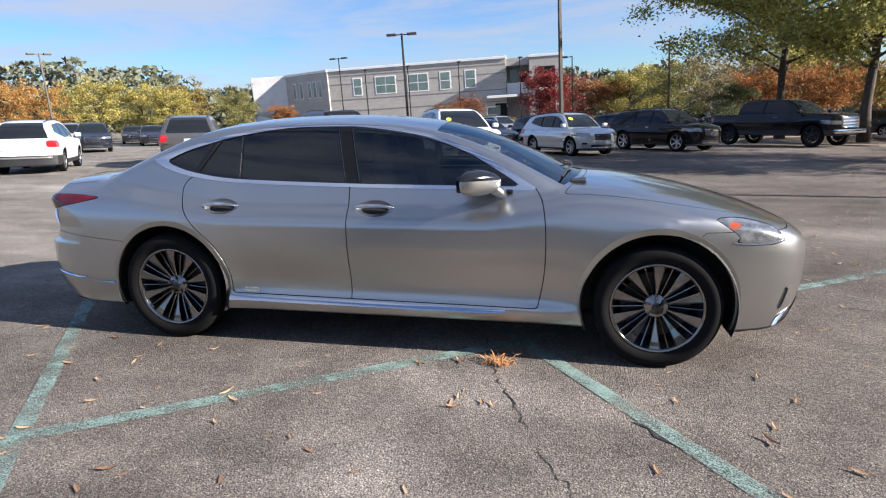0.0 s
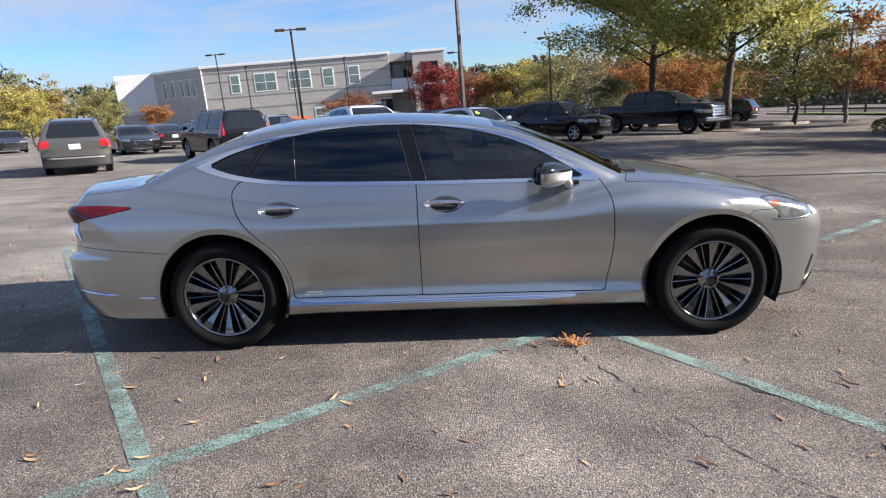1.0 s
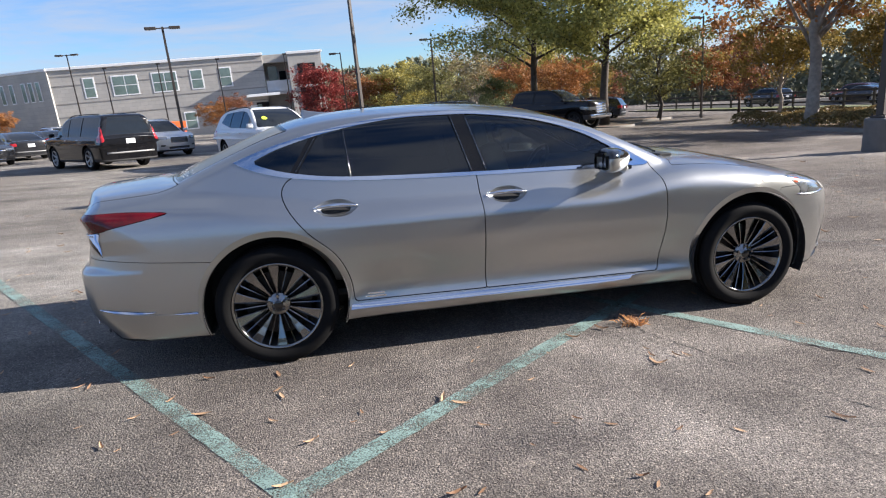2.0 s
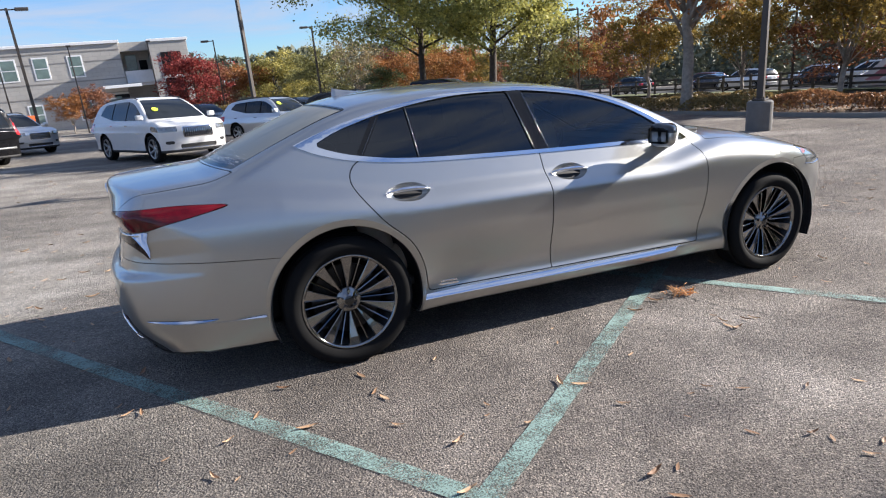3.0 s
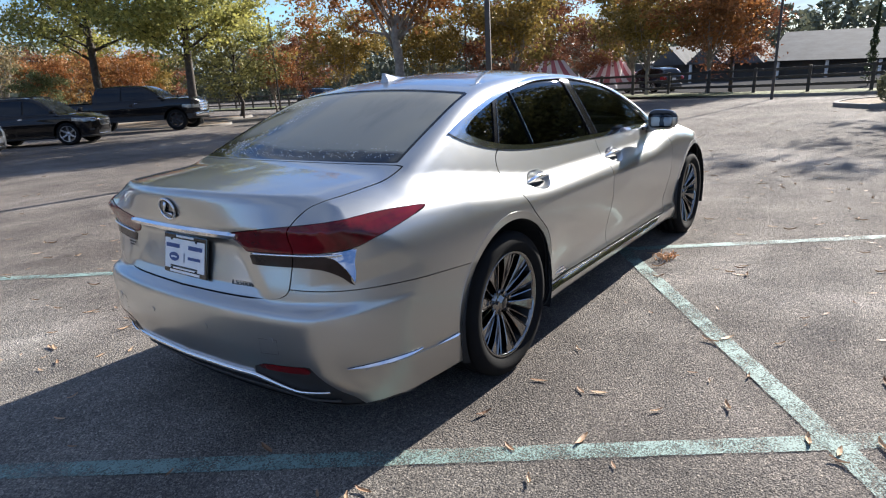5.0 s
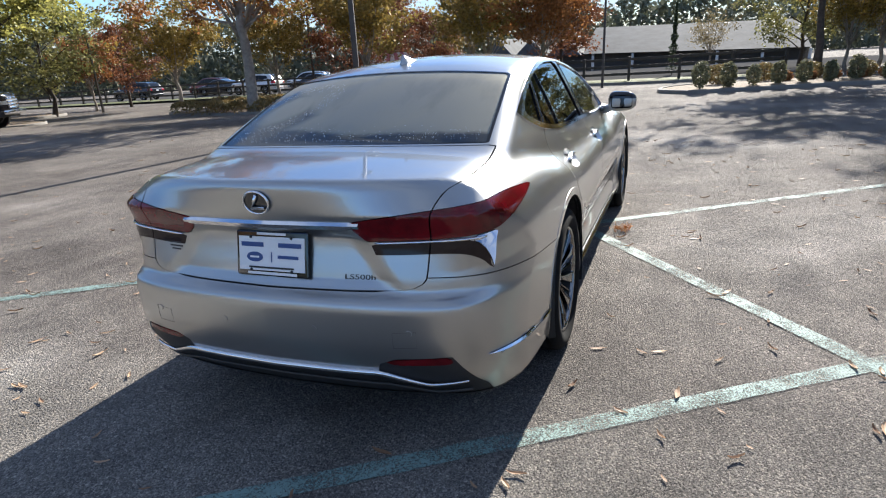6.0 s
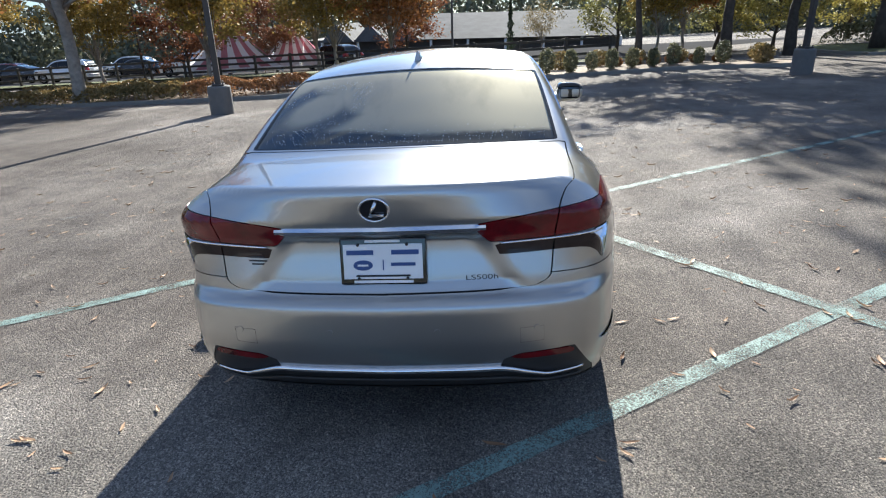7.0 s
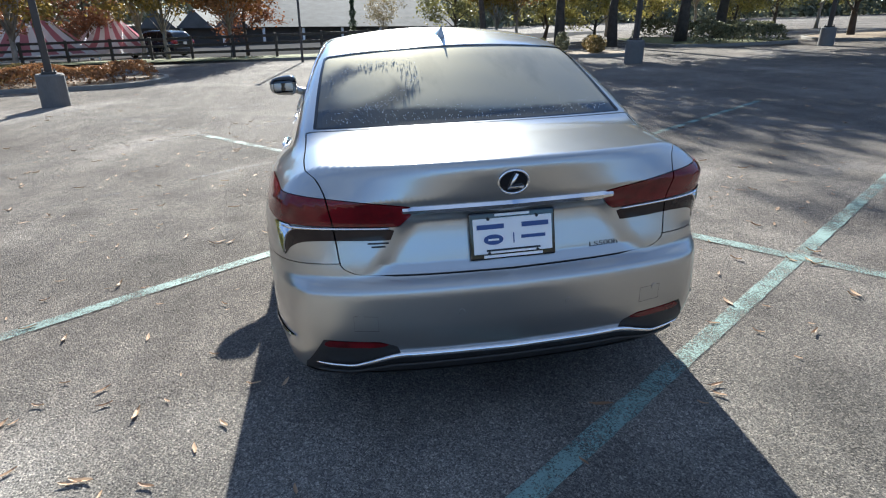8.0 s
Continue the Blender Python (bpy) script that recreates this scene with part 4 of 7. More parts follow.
        amber, lens = s.split(lens, lambda x, a, z, y: np.hypot((x - 1.955) / 1.7, z - 0.836) - 0.020)
        head = s.piece("head_lamp", lens, "clear_lens", car, 0.0, 0.015, "clear head lamp with an amber side light")
        s.piece("side_light", amber, "amber", head, -0.001, 0.004)
        edge_ = [p + nrm * 0.003 for p, nrm in s.sides(np.c_[np.linspace(1.95, 2.240, 14), 0.742 - 0.013 * np.sin(np.linspace(0, math.pi, 14)) + 0.004 * np.linspace(0, 1, 14)], sign)]
        part("lamp_strip", tube_bm(edge_, 0.0038, 6), "chrome", head, smooth=True)
    # rear bumper, front bumper, glass, bonnet
    both, rest = s.panel(rest, lambda x, a, z, y: np.maximum(z - (0.668 + (-x - 1.93) * 0.075), x + 1.60), 0.0018)
    for sign in (-1, 1):
        # bright wedge behind the rear wheel
        wedge = np.array([(-2.57, 0.426), (-2.40, 0.413), (-2.00, 0.382), (-2.00, 0.368), (-2.40, 0.394), (-2.50, 0.408)])
        w_, both = s.split(both, lambda x, a, z, y: np.maximum(signed(wedge, x, z), 0.40 - sign * y))
        s.piece("bumper_wedge", w_, "chrome", car, 0.006, 0.014, "thin chrome strip on the rear bumper", tilt=crowned)
        below = np.array([(-2.555, 0.420), (-2.50, 0.407), (-2.40, 0.393), (-2.00, 0.367), (-2.00, 0.330), (-2.46, 0.382)])
        w_, both = s.split(both, lambda x, a, z, y: np.maximum(signed(below, x, z), 0.40 - sign * y))
        s.piece("bumper_blade", w_, "silver", car, 0.003, 0.012)
    nose_b, rest = s.panel(rest, lambda x, a, z, y: np.maximum(1.78 + (z - 0.78) * 1.0 - x, z - 0.80), 0.0018)
    vents = []
    for sign in (-1, 1):
        slot, nose_b = s.split(nose_b, lambda x, a, z, y: np.maximum(signed(np.array([(2.285, 0.525), (2.225, 0.352), (2.235, 0.325), (2.262, 0.352), (2.292, 0.45)]), x, z), -sign * y))
        blade, nose_b = s.split(nose_b, lambda x, a, z, y: np.maximum(signed(np.array([(2.205, 0.235), (2.235, 0.300), (2.32, 0.330), (2.44, 0.375), (2.45, 0.32), (2.36, 0.262)]), x, z), -sign * y))
        vents.append((slot, blade))
    fb = s.piece("front_bumper", nose_b, "silver", car, 0.0, 0.012)
    for slot, blade in vents:
        s.piece("front_vent", slot, "black_plastic", fb, -0.010, 0.01)
        s.piece("vent_blade", blade, "chrome", fb, 0.006, 0.012, tilt=crowned)
    boot = s.piece("boot_lid", lid, "silver", car, 0.0, 0.014)
    # chrome bar above the plate
    ys = np.linspace(-0.385, 0.385, 41)
    verts, faces = [], []
    for yy in ys:
        x0 = float(SALOON_TAIL(0.915) + SALOON_TAIL_BOW(abs(yy)))
        h = 0.013 if abs(yy) < 0.36 else 0.009
        for dx, dz in ((0.02, h), (-0.004, h), (-0.011, h * 0.1), (-0.006, -h), (0.02, -h)):
            verts.append((x0 + dx, yy, 0.905 + dz))
    for i in range(40):
        for k in range(5):
            faces.append((5 * i + k, 5 * i + (k + 1) % 5, 5 * i + 5 + (k + 1) % 5, 5 * i + 5 + k))
    faces += [(0, 1, 2, 3, 4), tuple(200 + k for k in (4, 3, 2, 1, 0))]
    mesh_ob("boot_bar", verts, faces, "chrome", car, "chrome bar across the boot lid")
    refls = []
    for sign in (-1, 1):
        refl, both = s.split(both, lambda x, a, z, y: np.maximum(np.maximum(signed(np.array([(0.452, 0.411), (0.50, 0.424), (0.693, 0.435), (0.703, 0.408), (0.51, 0.402)]), a, z), x + 2.35), -sign * y))
        refls.append(refl)
    valance = np.array([(-0.1, 0.18), (-0.1, 0.350), (0.42, 0.354), (0.436, 0.404), (0.50, 0.429), (0.700, 0.441), (0.735, 0.38), (0.785, 0.285), (0.80, 0.18)])
    dark, both = s.split(both, lambda x, a, z, y: np.maximum(signed(valance, a, z), x + 2.35))
    rb = s.piece("rear_bumper", both, "silver", car, 0.0, 0.012)
    s.piece("valance", dark, "black_plastic", rb, -0.004, 0.012, "black lower rear valance")
    for refl in refls:
        s.piece("reflector", refl, "red_lens", rb, 0.001, 0.006)
    yy = np.linspace(-0.735, 0.735, 61)
    zz = np.interp(np.abs(yy), [0, 0.42, 0.455, 0.60, 0.735], [0.366, 0.368, 0.362, 0.309, 0.326])
    pts = [p + nrm * 0.006 for p, nrm in s.ends(np.c_[yy, zz])]
    part("bumper_trim", tube_bm(pts, np.interp(np.abs(yy), [0, 0.45, 0.60, 0.735], [0.0125, 0.0115, 0.007, 0.0045]).tolist(), 8), "chrome", rb, "chrome strip along the lower bumper", smooth=True)
    lip = [p + nrm * 0.004 for p, nrm in s.ends(np.c_[yy, np.interp(np.abs(yy), [0, 0.45, 0.60, 0.735], [0.306, 0.300, 0.256, 0.268])])]
    part("valance_lip", tube_bm(lip, 0.006, 6), "dark_trim", rb, smooth=True)
    # covers of the towing eyes
    for sign in (-1, 1):
        loop = [p + nrm * 0.0004 for p, nrm in s.ends([(sign * a, z) for a, z in ((0.50, 0.475), (0.50, 0.535), (0.585, 0.540), (0.585, 0.480), (0.50, 0.475))])]
        part("tow_cover_joint", tube_bm(loop, 0.0007, 5), "dark_trim", rb)
    for yy in (-0.56, -0.20, 0.20, 0.56):
        p, nrm = s.end(yy, 0.535)
        b = lathe_bm([(0.0001, -0.002), (0.011, -0.002), (0.012, 0.0)], 20)
        bmesh.ops.transform(b, matrix=Matrix.Translation(p + nrm * 0.0015) @ nrm.to_track_quat("-Y", "Z").to_matrix().to_4x4(), verts=b.verts)
        part("parking_sensor", b, "silver", rb)
    back_half = pchip([(-2.15, 0.692), (-2.05, 0.682), (-1.74, 0.654), (-1.42, 0.618)])
    rg, rest = s.split(rest, lambda x, a, z, y: np.maximum(np.maximum(a - back_half(x), np.maximum(x + 1.490 - 0.20 * a * a, -2.180 + 0.27 * a * a - x)), 1.02 - z))
    rim_, rg = s.split(rg, lambda x, a, z, y: -np.maximum(np.maximum(a - back_half(x) + 0.012, x + 1.490 - 0.20 * a * a + 0.016), -2.170 + 0.27 * a * a - x))
    s.piece("rear_window_seal", rim_, "black_trim", car, 0.0, 0.01)
    s.piece("rear_window", rg, "wet_glass", car, -0.003, 0.0, "misted rear window with dried runs and dew")
    # drops of dew along the lower edge of the rear window
    rng = np.random.default_rng(6)
    drops = bmesh.new()
    spots_ = []
    for i in range(330):
        yy = rng.uniform(-0.64, 0.64)
        spots_.append((-2.150 + 0.27 * yy * yy + abs(rng.normal()) * (0.045 if yy < 0.05 else 0.075), yy))
    for i in range(260):
        a = rng.uniform(1.2, 5.6)
        u, v = 0.235 * math.cos(a) * rng.normal(1, 0.13), 0.175 * math.sin(a) * rng.normal(1, 0.13)
        spots_.append((-1.80 - 0.60 * u + 0.80 * v, 0.43 + 0.80 * u + 0.60 * v))
    spots_ = [(x, yy) for x, yy in spots_ if -2.165 + 0.27 * yy * yy < x < -1.52 and abs(yy) < 0.63]
    for p, nrm in s.tops(spots_):
        bmesh.ops.create_icosphere(drops, subdivisions=1, radius=rng.uniform(0.0010, 0.0026), matrix=Matrix.Translation(p) @ Matrix.Diagonal((1, 1, 0.6, 1)))
    dew = part("dew", drops, "dew", car, "clear dew drops on the rear window", smooth=True)
    tagged(dew, "clear dew drops on the rear window", kind="stuff")
    ws_half = pchip([(0.15, 0.565), (0.6, 0.635), (1.2, 0.735)])
    ws, rest = s.split(rest, lambda x, a, z, y: np.maximum(np.maximum(a - ws_half(x), np.maximum(0.20 + 0.06 * a * a - x, x - 1.13 + 0.22 * a * a)), 1.0 - z))
    s.piece("windscreen", ws, "screen", car, -0.003, 0.0, "clear windscreen")
    bonnet_half = pchip([(0.9, 0.79), (1.4, 0.80), (1.8, 0.75), (2.2, 0.60), (2.45, 0.40)])
    bonnet, rest = s.panel(rest, lambda x, a, z, y: np.maximum(np.maximum(a - bonnet_half(x), 1.165 - 0.22 * a * a - x), np.maximum(x - 2.36, 0.70 - z)), 0.0022)
    s.piece("bonnet", bonnet, "silver", car, 0.0, 0.012)
    body = s.piece("body", rest, "silver", car, 0.0, 0.012)
    s.piece("underside", under, "black_plastic", car, 0.0, 0.0)
    # dark lining behind the joints
    lining = s.faces
    _, lining = s.split(lining, lambda x, a, z, y: np.maximum(np.maximum(signed(dlo_in, x, z), 0.40 - a), (0.803 + SALOON_CABIN(x) - 0.40 * np.clip(z - 1.03, 0, 1) - 0.16 * np.clip(z - 1.03, 0, 1) ** 2 - 0.075) - a))
    _, lining = s.split(lining, lambda x, a, z, y: np.maximum(np.maximum(a - back_half(x), np.maximum(x + 1.490 - 0.20 * a * a, -2.170 + 0.27 * a * a - x)), 1.02 - z))
    _, lining = s.split(lining, lambda x, a, z, y: np.maximum(np.maximum(a - ws_half(x), np.maximum(0.20 - x, x - 1.13)), 1.0 - z))
    for wx, r in WHEELS:
        _, lining = s.split(lining, lambda x, a, z, y, wx=wx, r=r: np.maximum(np.hypot(x - wx, z - 0.368) - r, 0.60 - a))
    s.piece("lining", lining, "dark_shell", car, -0.020, 0.0)
    # wheel housings and wheels
    for wx, r in WHEELS:
        for sign in (-1, 1):
            verts, faces = [], []
            for i in range(33):
                ang = math.pi * (-0.12 + 1.24 * i / 32)
                for yy, rr in ((0.930, r + 0.001), (0.905, r + 0.012), (0.58, r + 0.012), (0.58, 0.05)):
                    verts.append((wx + rr * math.cos(ang), sign * yy, 0.368 + rr * math.sin(ang)))
            for i in range(32):
                for k in range(3):
                    faces.append((4 * i + k, 4 * i + k + 1, 4 * i + 5 + k, 4 * i + 4 + k))
            mesh_ob("wheel_housing", verts, faces, "dark_shell", car)
            wheel_parts(car, (wx, sign * 0.808, 0.358), 0.358, 0.262, 0.245, sign)
    return car, s


saloon_car, saloon_shell = build_saloon()


def saloon_details(car, s):
    # badge: ring and slanted stroke
    p, nrm = s.end(0.0, 0.990)
    face = Matrix.Translation(p + nrm * 0.003) @ nrm.to_track_quat("Z", "Y").to_matrix().to_4x4()
    b = bmesh.new()
    bmesh.ops.create_cone(b, cap_ends=True, segments=40, radius1=0.055, radius2=0.052, depth=0.006, matrix=Matrix.Diagonal((1.0, 0.80, 1, 1)))
    bmesh.ops.transform(b, matrix=face, verts=b.verts)
    badge = part("badge", b, "black_gloss", car, "oval black and chrome badge")
    ring = [face @ Vector((0.053 * math.cos(a), 0.0425 * math.sin(a), 0.004)) for a in np.linspace(0, 2 * math.pi, 41)]
    part("badge_ring", tube_bm(ring, 0.0045, 8, cap=False), "chrome", badge, smooth=True)
    part("badge_stroke", tube_bm([face @ Vector(q) for q in ((0.010, 0.031, 0.008), (-0.004, 0.006, 0.008), (-0.018, -0.017, 0.008), (0.034, -0.018, 0.008))], [0.0066, 0.0074, 0.0076, 0.0060], 8), "chrome", badge, smooth=True)
    # number plate holder with a dealer's card
    p0, nrm = s.end(0.0, 0.785)
    plate = new("plate")
    plate.parent = car
    m = Matrix.Translation(Vector((p0.x - 0.012, -0.008, 0.785))) @ Matrix(((0, 0, -1, 0), (-1, 0, 0, 0), (0, 1, 0, 0), (0, 0, 0, 1))) @ pose(0, 0, 0, -11, 0, 0)
    plate.matrix_basis = m
    part("plate_frame", box_bm((0.318, 0.170, 0.010), (0, 0, 0), 0.006), "black_gloss", plate, "black plate surround with white lettering")
    part("plate_card", box_bm((0.292, 0.128, 0.003), (0, 0, 0.0065), 0.001), "plate_white", plate, "white dealer card")
    def bar(w, h, x, y, mat, z=0.0095):
        part("print_bar", box_bm((w, h, 0.001), (x, y, z)), mat, plate)
    # names become bars
    bar(0.100, 0.017, -0.083, 0.034, "ink_blue")
    bar(0.100, 0.017, 0.083, 0.034, "ink_blue")
    bar(0.200, 0.007, 0.0, -0.052, "ink_black")
    bar(0.13, 0.009, 0.0, 0.0745, "plate_white", 0.0056)
    bar(0.22, 0.010, 0.0, -0.0745, "plate_white", 0.0056)
    b = bmesh.new()
    bmesh.ops.create_cone(b, cap_ends=True, segments=32, radius1=0.036, radius2=0.036, depth=0.0015, matrix=Matrix.Translation((-0.073, -0.013, 0.0095)) @ Matrix.Diagonal((1.0, 0.52, 1, 1)))
    part("print_oval", b, "ink_blue", plate)
    bar(0.040, 0.007, -0.073, -0.013, "plate_white", 0.0107)
    bar(0.004, 0.038, 0.002, -0.012, "ink_blue")
    bar(0.090, 0.012, 0.075, -0.010, "ink_blue")
    for sx in (-1, 1):
        for sy in (-1, 1):
            b = bmesh.new()
            bmesh.ops.create_uvsphere(b, u_segments=10, v_segments=6, radius=0.006, matrix=Matrix.Translation((sx * 0.09, sy * 0.062, 0.009)))
            part("screw", b, "ink_black", plate)
    # model letters
    curve = bpy.data.curves.new("model_letters", "FONT")
    curve.body, curve.size, curve.extrude, curve.align_x = "LS500h", 0.036, 0.0012, "CENTER"
    ob = new("letters_curve", curve)
    me = bpy.data.meshes.new_from_object(ob.evaluated_get(bpy.context.evaluated_depsgraph_get()))
    bpy.data.objects.remove(ob)
    me.materials.append(MAT["ink_black"])
    letters = new("model_letters", me)
    letters.parent = car
    p, nrm = s.end(-0.365, 0.705)
    letters.matrix_basis = Matrix.Translation(p + nrm * 0.002) @ nrm.to_track_quat("Z", "Y").to_matrix().to_4x4() @ Matrix.Diagonal((1.15, 0.72, 1, 1))
    # dealer stickers
    for dz, w in ((0.800, 0.055), (0.787, 0.075), (0.775, 0.05)):
        p, nrm = s.end(0.475, dz)
        b = box_bm((w, 0.006, 0.001))
        bmesh.ops.transform(b, matrix=Matrix.Translation(p + nrm * 0.0012) @ nrm.to_track_quat("Z", "Y").to_matrix().to_4x4(), verts=b.verts)
        part("sticker_bar", b, "ink_black", car)
    # aerial fin
    rows = []
    b = bmesh.new()
    for t in np.linspace(0, 1, 9):
        x = -1.14 - 0.20 * t
        zt = s.top(x, 0.0)[0].z
        h = 0.004 + 0.052 * t ** 1.5
        w = 0.030 * (1 - 0.35 * t)
        rows.append([b.verts.new((x, yy, zt - 0.004 + h * hh)) for yy, hh in ((-w, 0), (-w * 0.45, 0.62), (-w * 0.14, 1), (w * 0.14, 1), (w * 0.45, 0.62), (w, 0))])
    for r0, r1 in zip(rows, rows[1:]):
        for k in range(5):
            b.faces.new((r0[k], r0[k + 1], r1[k + 1], r1[k]))
    b.faces.new(rows[-1])
    bmesh.ops.recalc_face_normals(b, faces=b.faces)
    part("aerial_fin", b, "silver", car, smooth=True)
    # door mirrors
    for sign in (-1, 1):
        b = bmesh.new()
        bmesh.ops.create_uvsphere(b, u_segments=28, v_segments=18, radius=1.0)
        for v in b.verts:
            x, y, z = v.co
            fx = (0.118 if x > 0 else 0.095) * math.copysign(abs(x) ** (0.9 if x > 0 else 0.35), x)
            v.co = (fx + 0.02 * -abs(y), 0.106 * math.copysign(abs(y) ** 0.62, y), 0.074 * math.copysign(abs(z) ** 0.68, z) * (1 - 0.18 * y * sign) * (1 - 0.25 * max(0, x)))
        for v in b.verts:
            if v.co.y * sign > -0.10:
                v.co.y = sign * (-0.10 + (v.co.y * sign + 0.10) * (1 - 0.72 * min(1, max(0, (v.co.x + 0.06) / 0.17))))
        bmesh.ops.translate(b, vec=(0.55, sign * 0.988, 1.076), verts=b.verts)
        lid_ = b.copy()
        bmesh.ops.delete(b, geom=[f for f in b.faces if f.calc_center_median().z > 1.090], context="FACES")
        bmesh.ops.delete(lid_, geom=[f for f in lid_.faces if f.calc_center_median().z <= 1.090], context="FACES")
        mirror = part("door_mirror", b, "silver", car, "silver door mirror with a gloss black upper cap", smooth=True)
        part("mirror_cap", lid_, "black_gloss", mirror, smooth=True)
        part("mirror_glass", box_bm((0.006, 0.156, 0.098), (0.457, sign * 0.985, 1.076), 0.026, 3), "mirror_glass", mirror)
        part("mirror_arm", tube_bm([(0.67, sign * 0.80, 1.000), (0.655, sign * 0.86, 1.010), (0.62, sign * 0.92, 1.040)], [0.036, 0.030, 0.030], 10), "silver", mirror, smooth=True)
        part("mirror_foot", box_bm((0.16, 0.035, 0.030), (0.65, sign * 0.82, 1.010), 0.012), "black_gloss", mirror)
    # wipers
    for y0, y1 in ((0.55, -0.05), (-0.08, -0.62)):
        pts = []
        for t in np.linspace(0, 1, 8):
            x = 1.06 - 0.06 * t
            p, nrm = s.top(x, y0 + (y1 - y0) * t)
            pts.append(p + nrm * 0.018)
        part("wiper", tube_bm(pts, 0.007, 6), "black_plastic", car)
    part("cowl", box_bm((0.10, 1.20, 0.03), (1.105, 0, 1.045), 0.01), "black_plastic", car)
    # cabin: floor, seats, dashboard, wheel
    part("cabin_floor", box_bm((2.6, 1.5, 0.05), (-0.35, 0, 0.36), 0.02), "dark_trim", car)
    part("dashboard", box_bm((0.42, 1.42, 0.26), (0.86, 0, 0.88), 0.08, 3), "dark_trim", car)
    part("parcel_shelf", box_bm((0.55, 1.25, 0.06), (-1.66, 0, 0.99), 0.02), "dark_trim", car)
    for y in (-0.38, 0.38):
        seat = new("front_seat")
        seat.parent = car
        seat.matrix_basis = pose(0.09, y, 0.48)
        part("cushion", box_bm((0.52, 0.52, 0.16), (0.18, 0, 0.08), 0.06, 3), "beige", seat, smooth=True)
        part("backrest", box_bm((0.16, 0.52, 0.62), (-0.16, 0, 0.42), 0.06, 3, turn=pose(0, 0, 0, 0, -16, 0)), "beige", seat, smooth=True)
        part("headrest", box_bm((0.11, 0.27, 0.19), (-0.28, 0, 0.78), 0.05, 3, turn=pose(0, 0, 0, 0, -12, 0)), "beige", seat, smooth=True)
    bench = new("rear_seat")
    bench.parent = car
    bench.matrix_basis = pose(-1.15, 0, 0.40)
    part("cushion", box_bm((0.52, 1.32, 0.16), (0.10, 0, 0.08), 0.06, 3), "beige", bench, smooth=True)
    part("backrest", box_bm((0.16, 1.32, 0.60), (-0.22, 0, 0.40), 0.06, 3, turn=pose(0, 0, 0, 0, -20, 0)), "beige", bench, smooth=True)
    for y in (-0.40, 0.40):
        part("headrest", box_bm((0.11, 0.27, 0.17), (-0.36, y, 0.70), 0.05, 3, turn=pose(0, 0, 0, 0, -14, 0)), "beige", bench, smooth=True)
    ring = [Vector((0.50 + 0.09 * math.sin(a), 0.38 + 0.185 * math.cos(a), 0.93 + 0.165 * math.sin(a))) for a in np.linspace(0, 2 * math.pi, 29)]
    part("steering_wheel", tube_bm(ring, 0.016, 8, cap=False), "dark_trim", car, smooth=True)


saloon_details(saloon_car, saloon_shell)

# ---------------------------------------------------------------- parked cars
PAINTS = {
    "white": car_paint("white_paint", (0.64, 0.64, 0.635), 0.0, 0.32),
    "silver_blue": car_paint("silver_blue_paint", (0.52, 0.55, 0.58), 0.7, 0.32),
    "black": car_paint("black_paint", (0.006, 0.006, 0.007), 0.0, 0.2, 0.012),
    "grey": car_paint("grey_paint", (0.16, 0.155, 0.15), 0.7, 0.30),
    "navy": car_paint("navy_paint", (0.010, 0.015, 0.028), 0.2, 0.25, 0.03),
    "charcoal": car_paint("charcoal_paint", (0.026, 0.027, 0.031), 0.4, 0.25, 0.04),
    "maroon": car_paint("maroon_paint", (0.14, 0.015, 0.018), 0.4, 0.28),
    "pale": car_paint("pale_silver_paint", (0.60, 0.61, 0.62), 0.7, 0.32),
}
MAT["car_glass"] = plain("far_car_glass", (0.012, 0.015, 0.019), 0.06, spec=0.35)
MAT["far_red"] = plain("far_tail_lens", (0.36, 0.015, 0.02), 0.15, coat=0.8)
MAT["tag_yellow"] = plain("sale_tag", (0.62, 0.78, 0.06), 0.6, vary=0.05)
MAT["alloy"] = plain("alloy", (0.45, 0.45, 0.46), 0.3, 0.9)


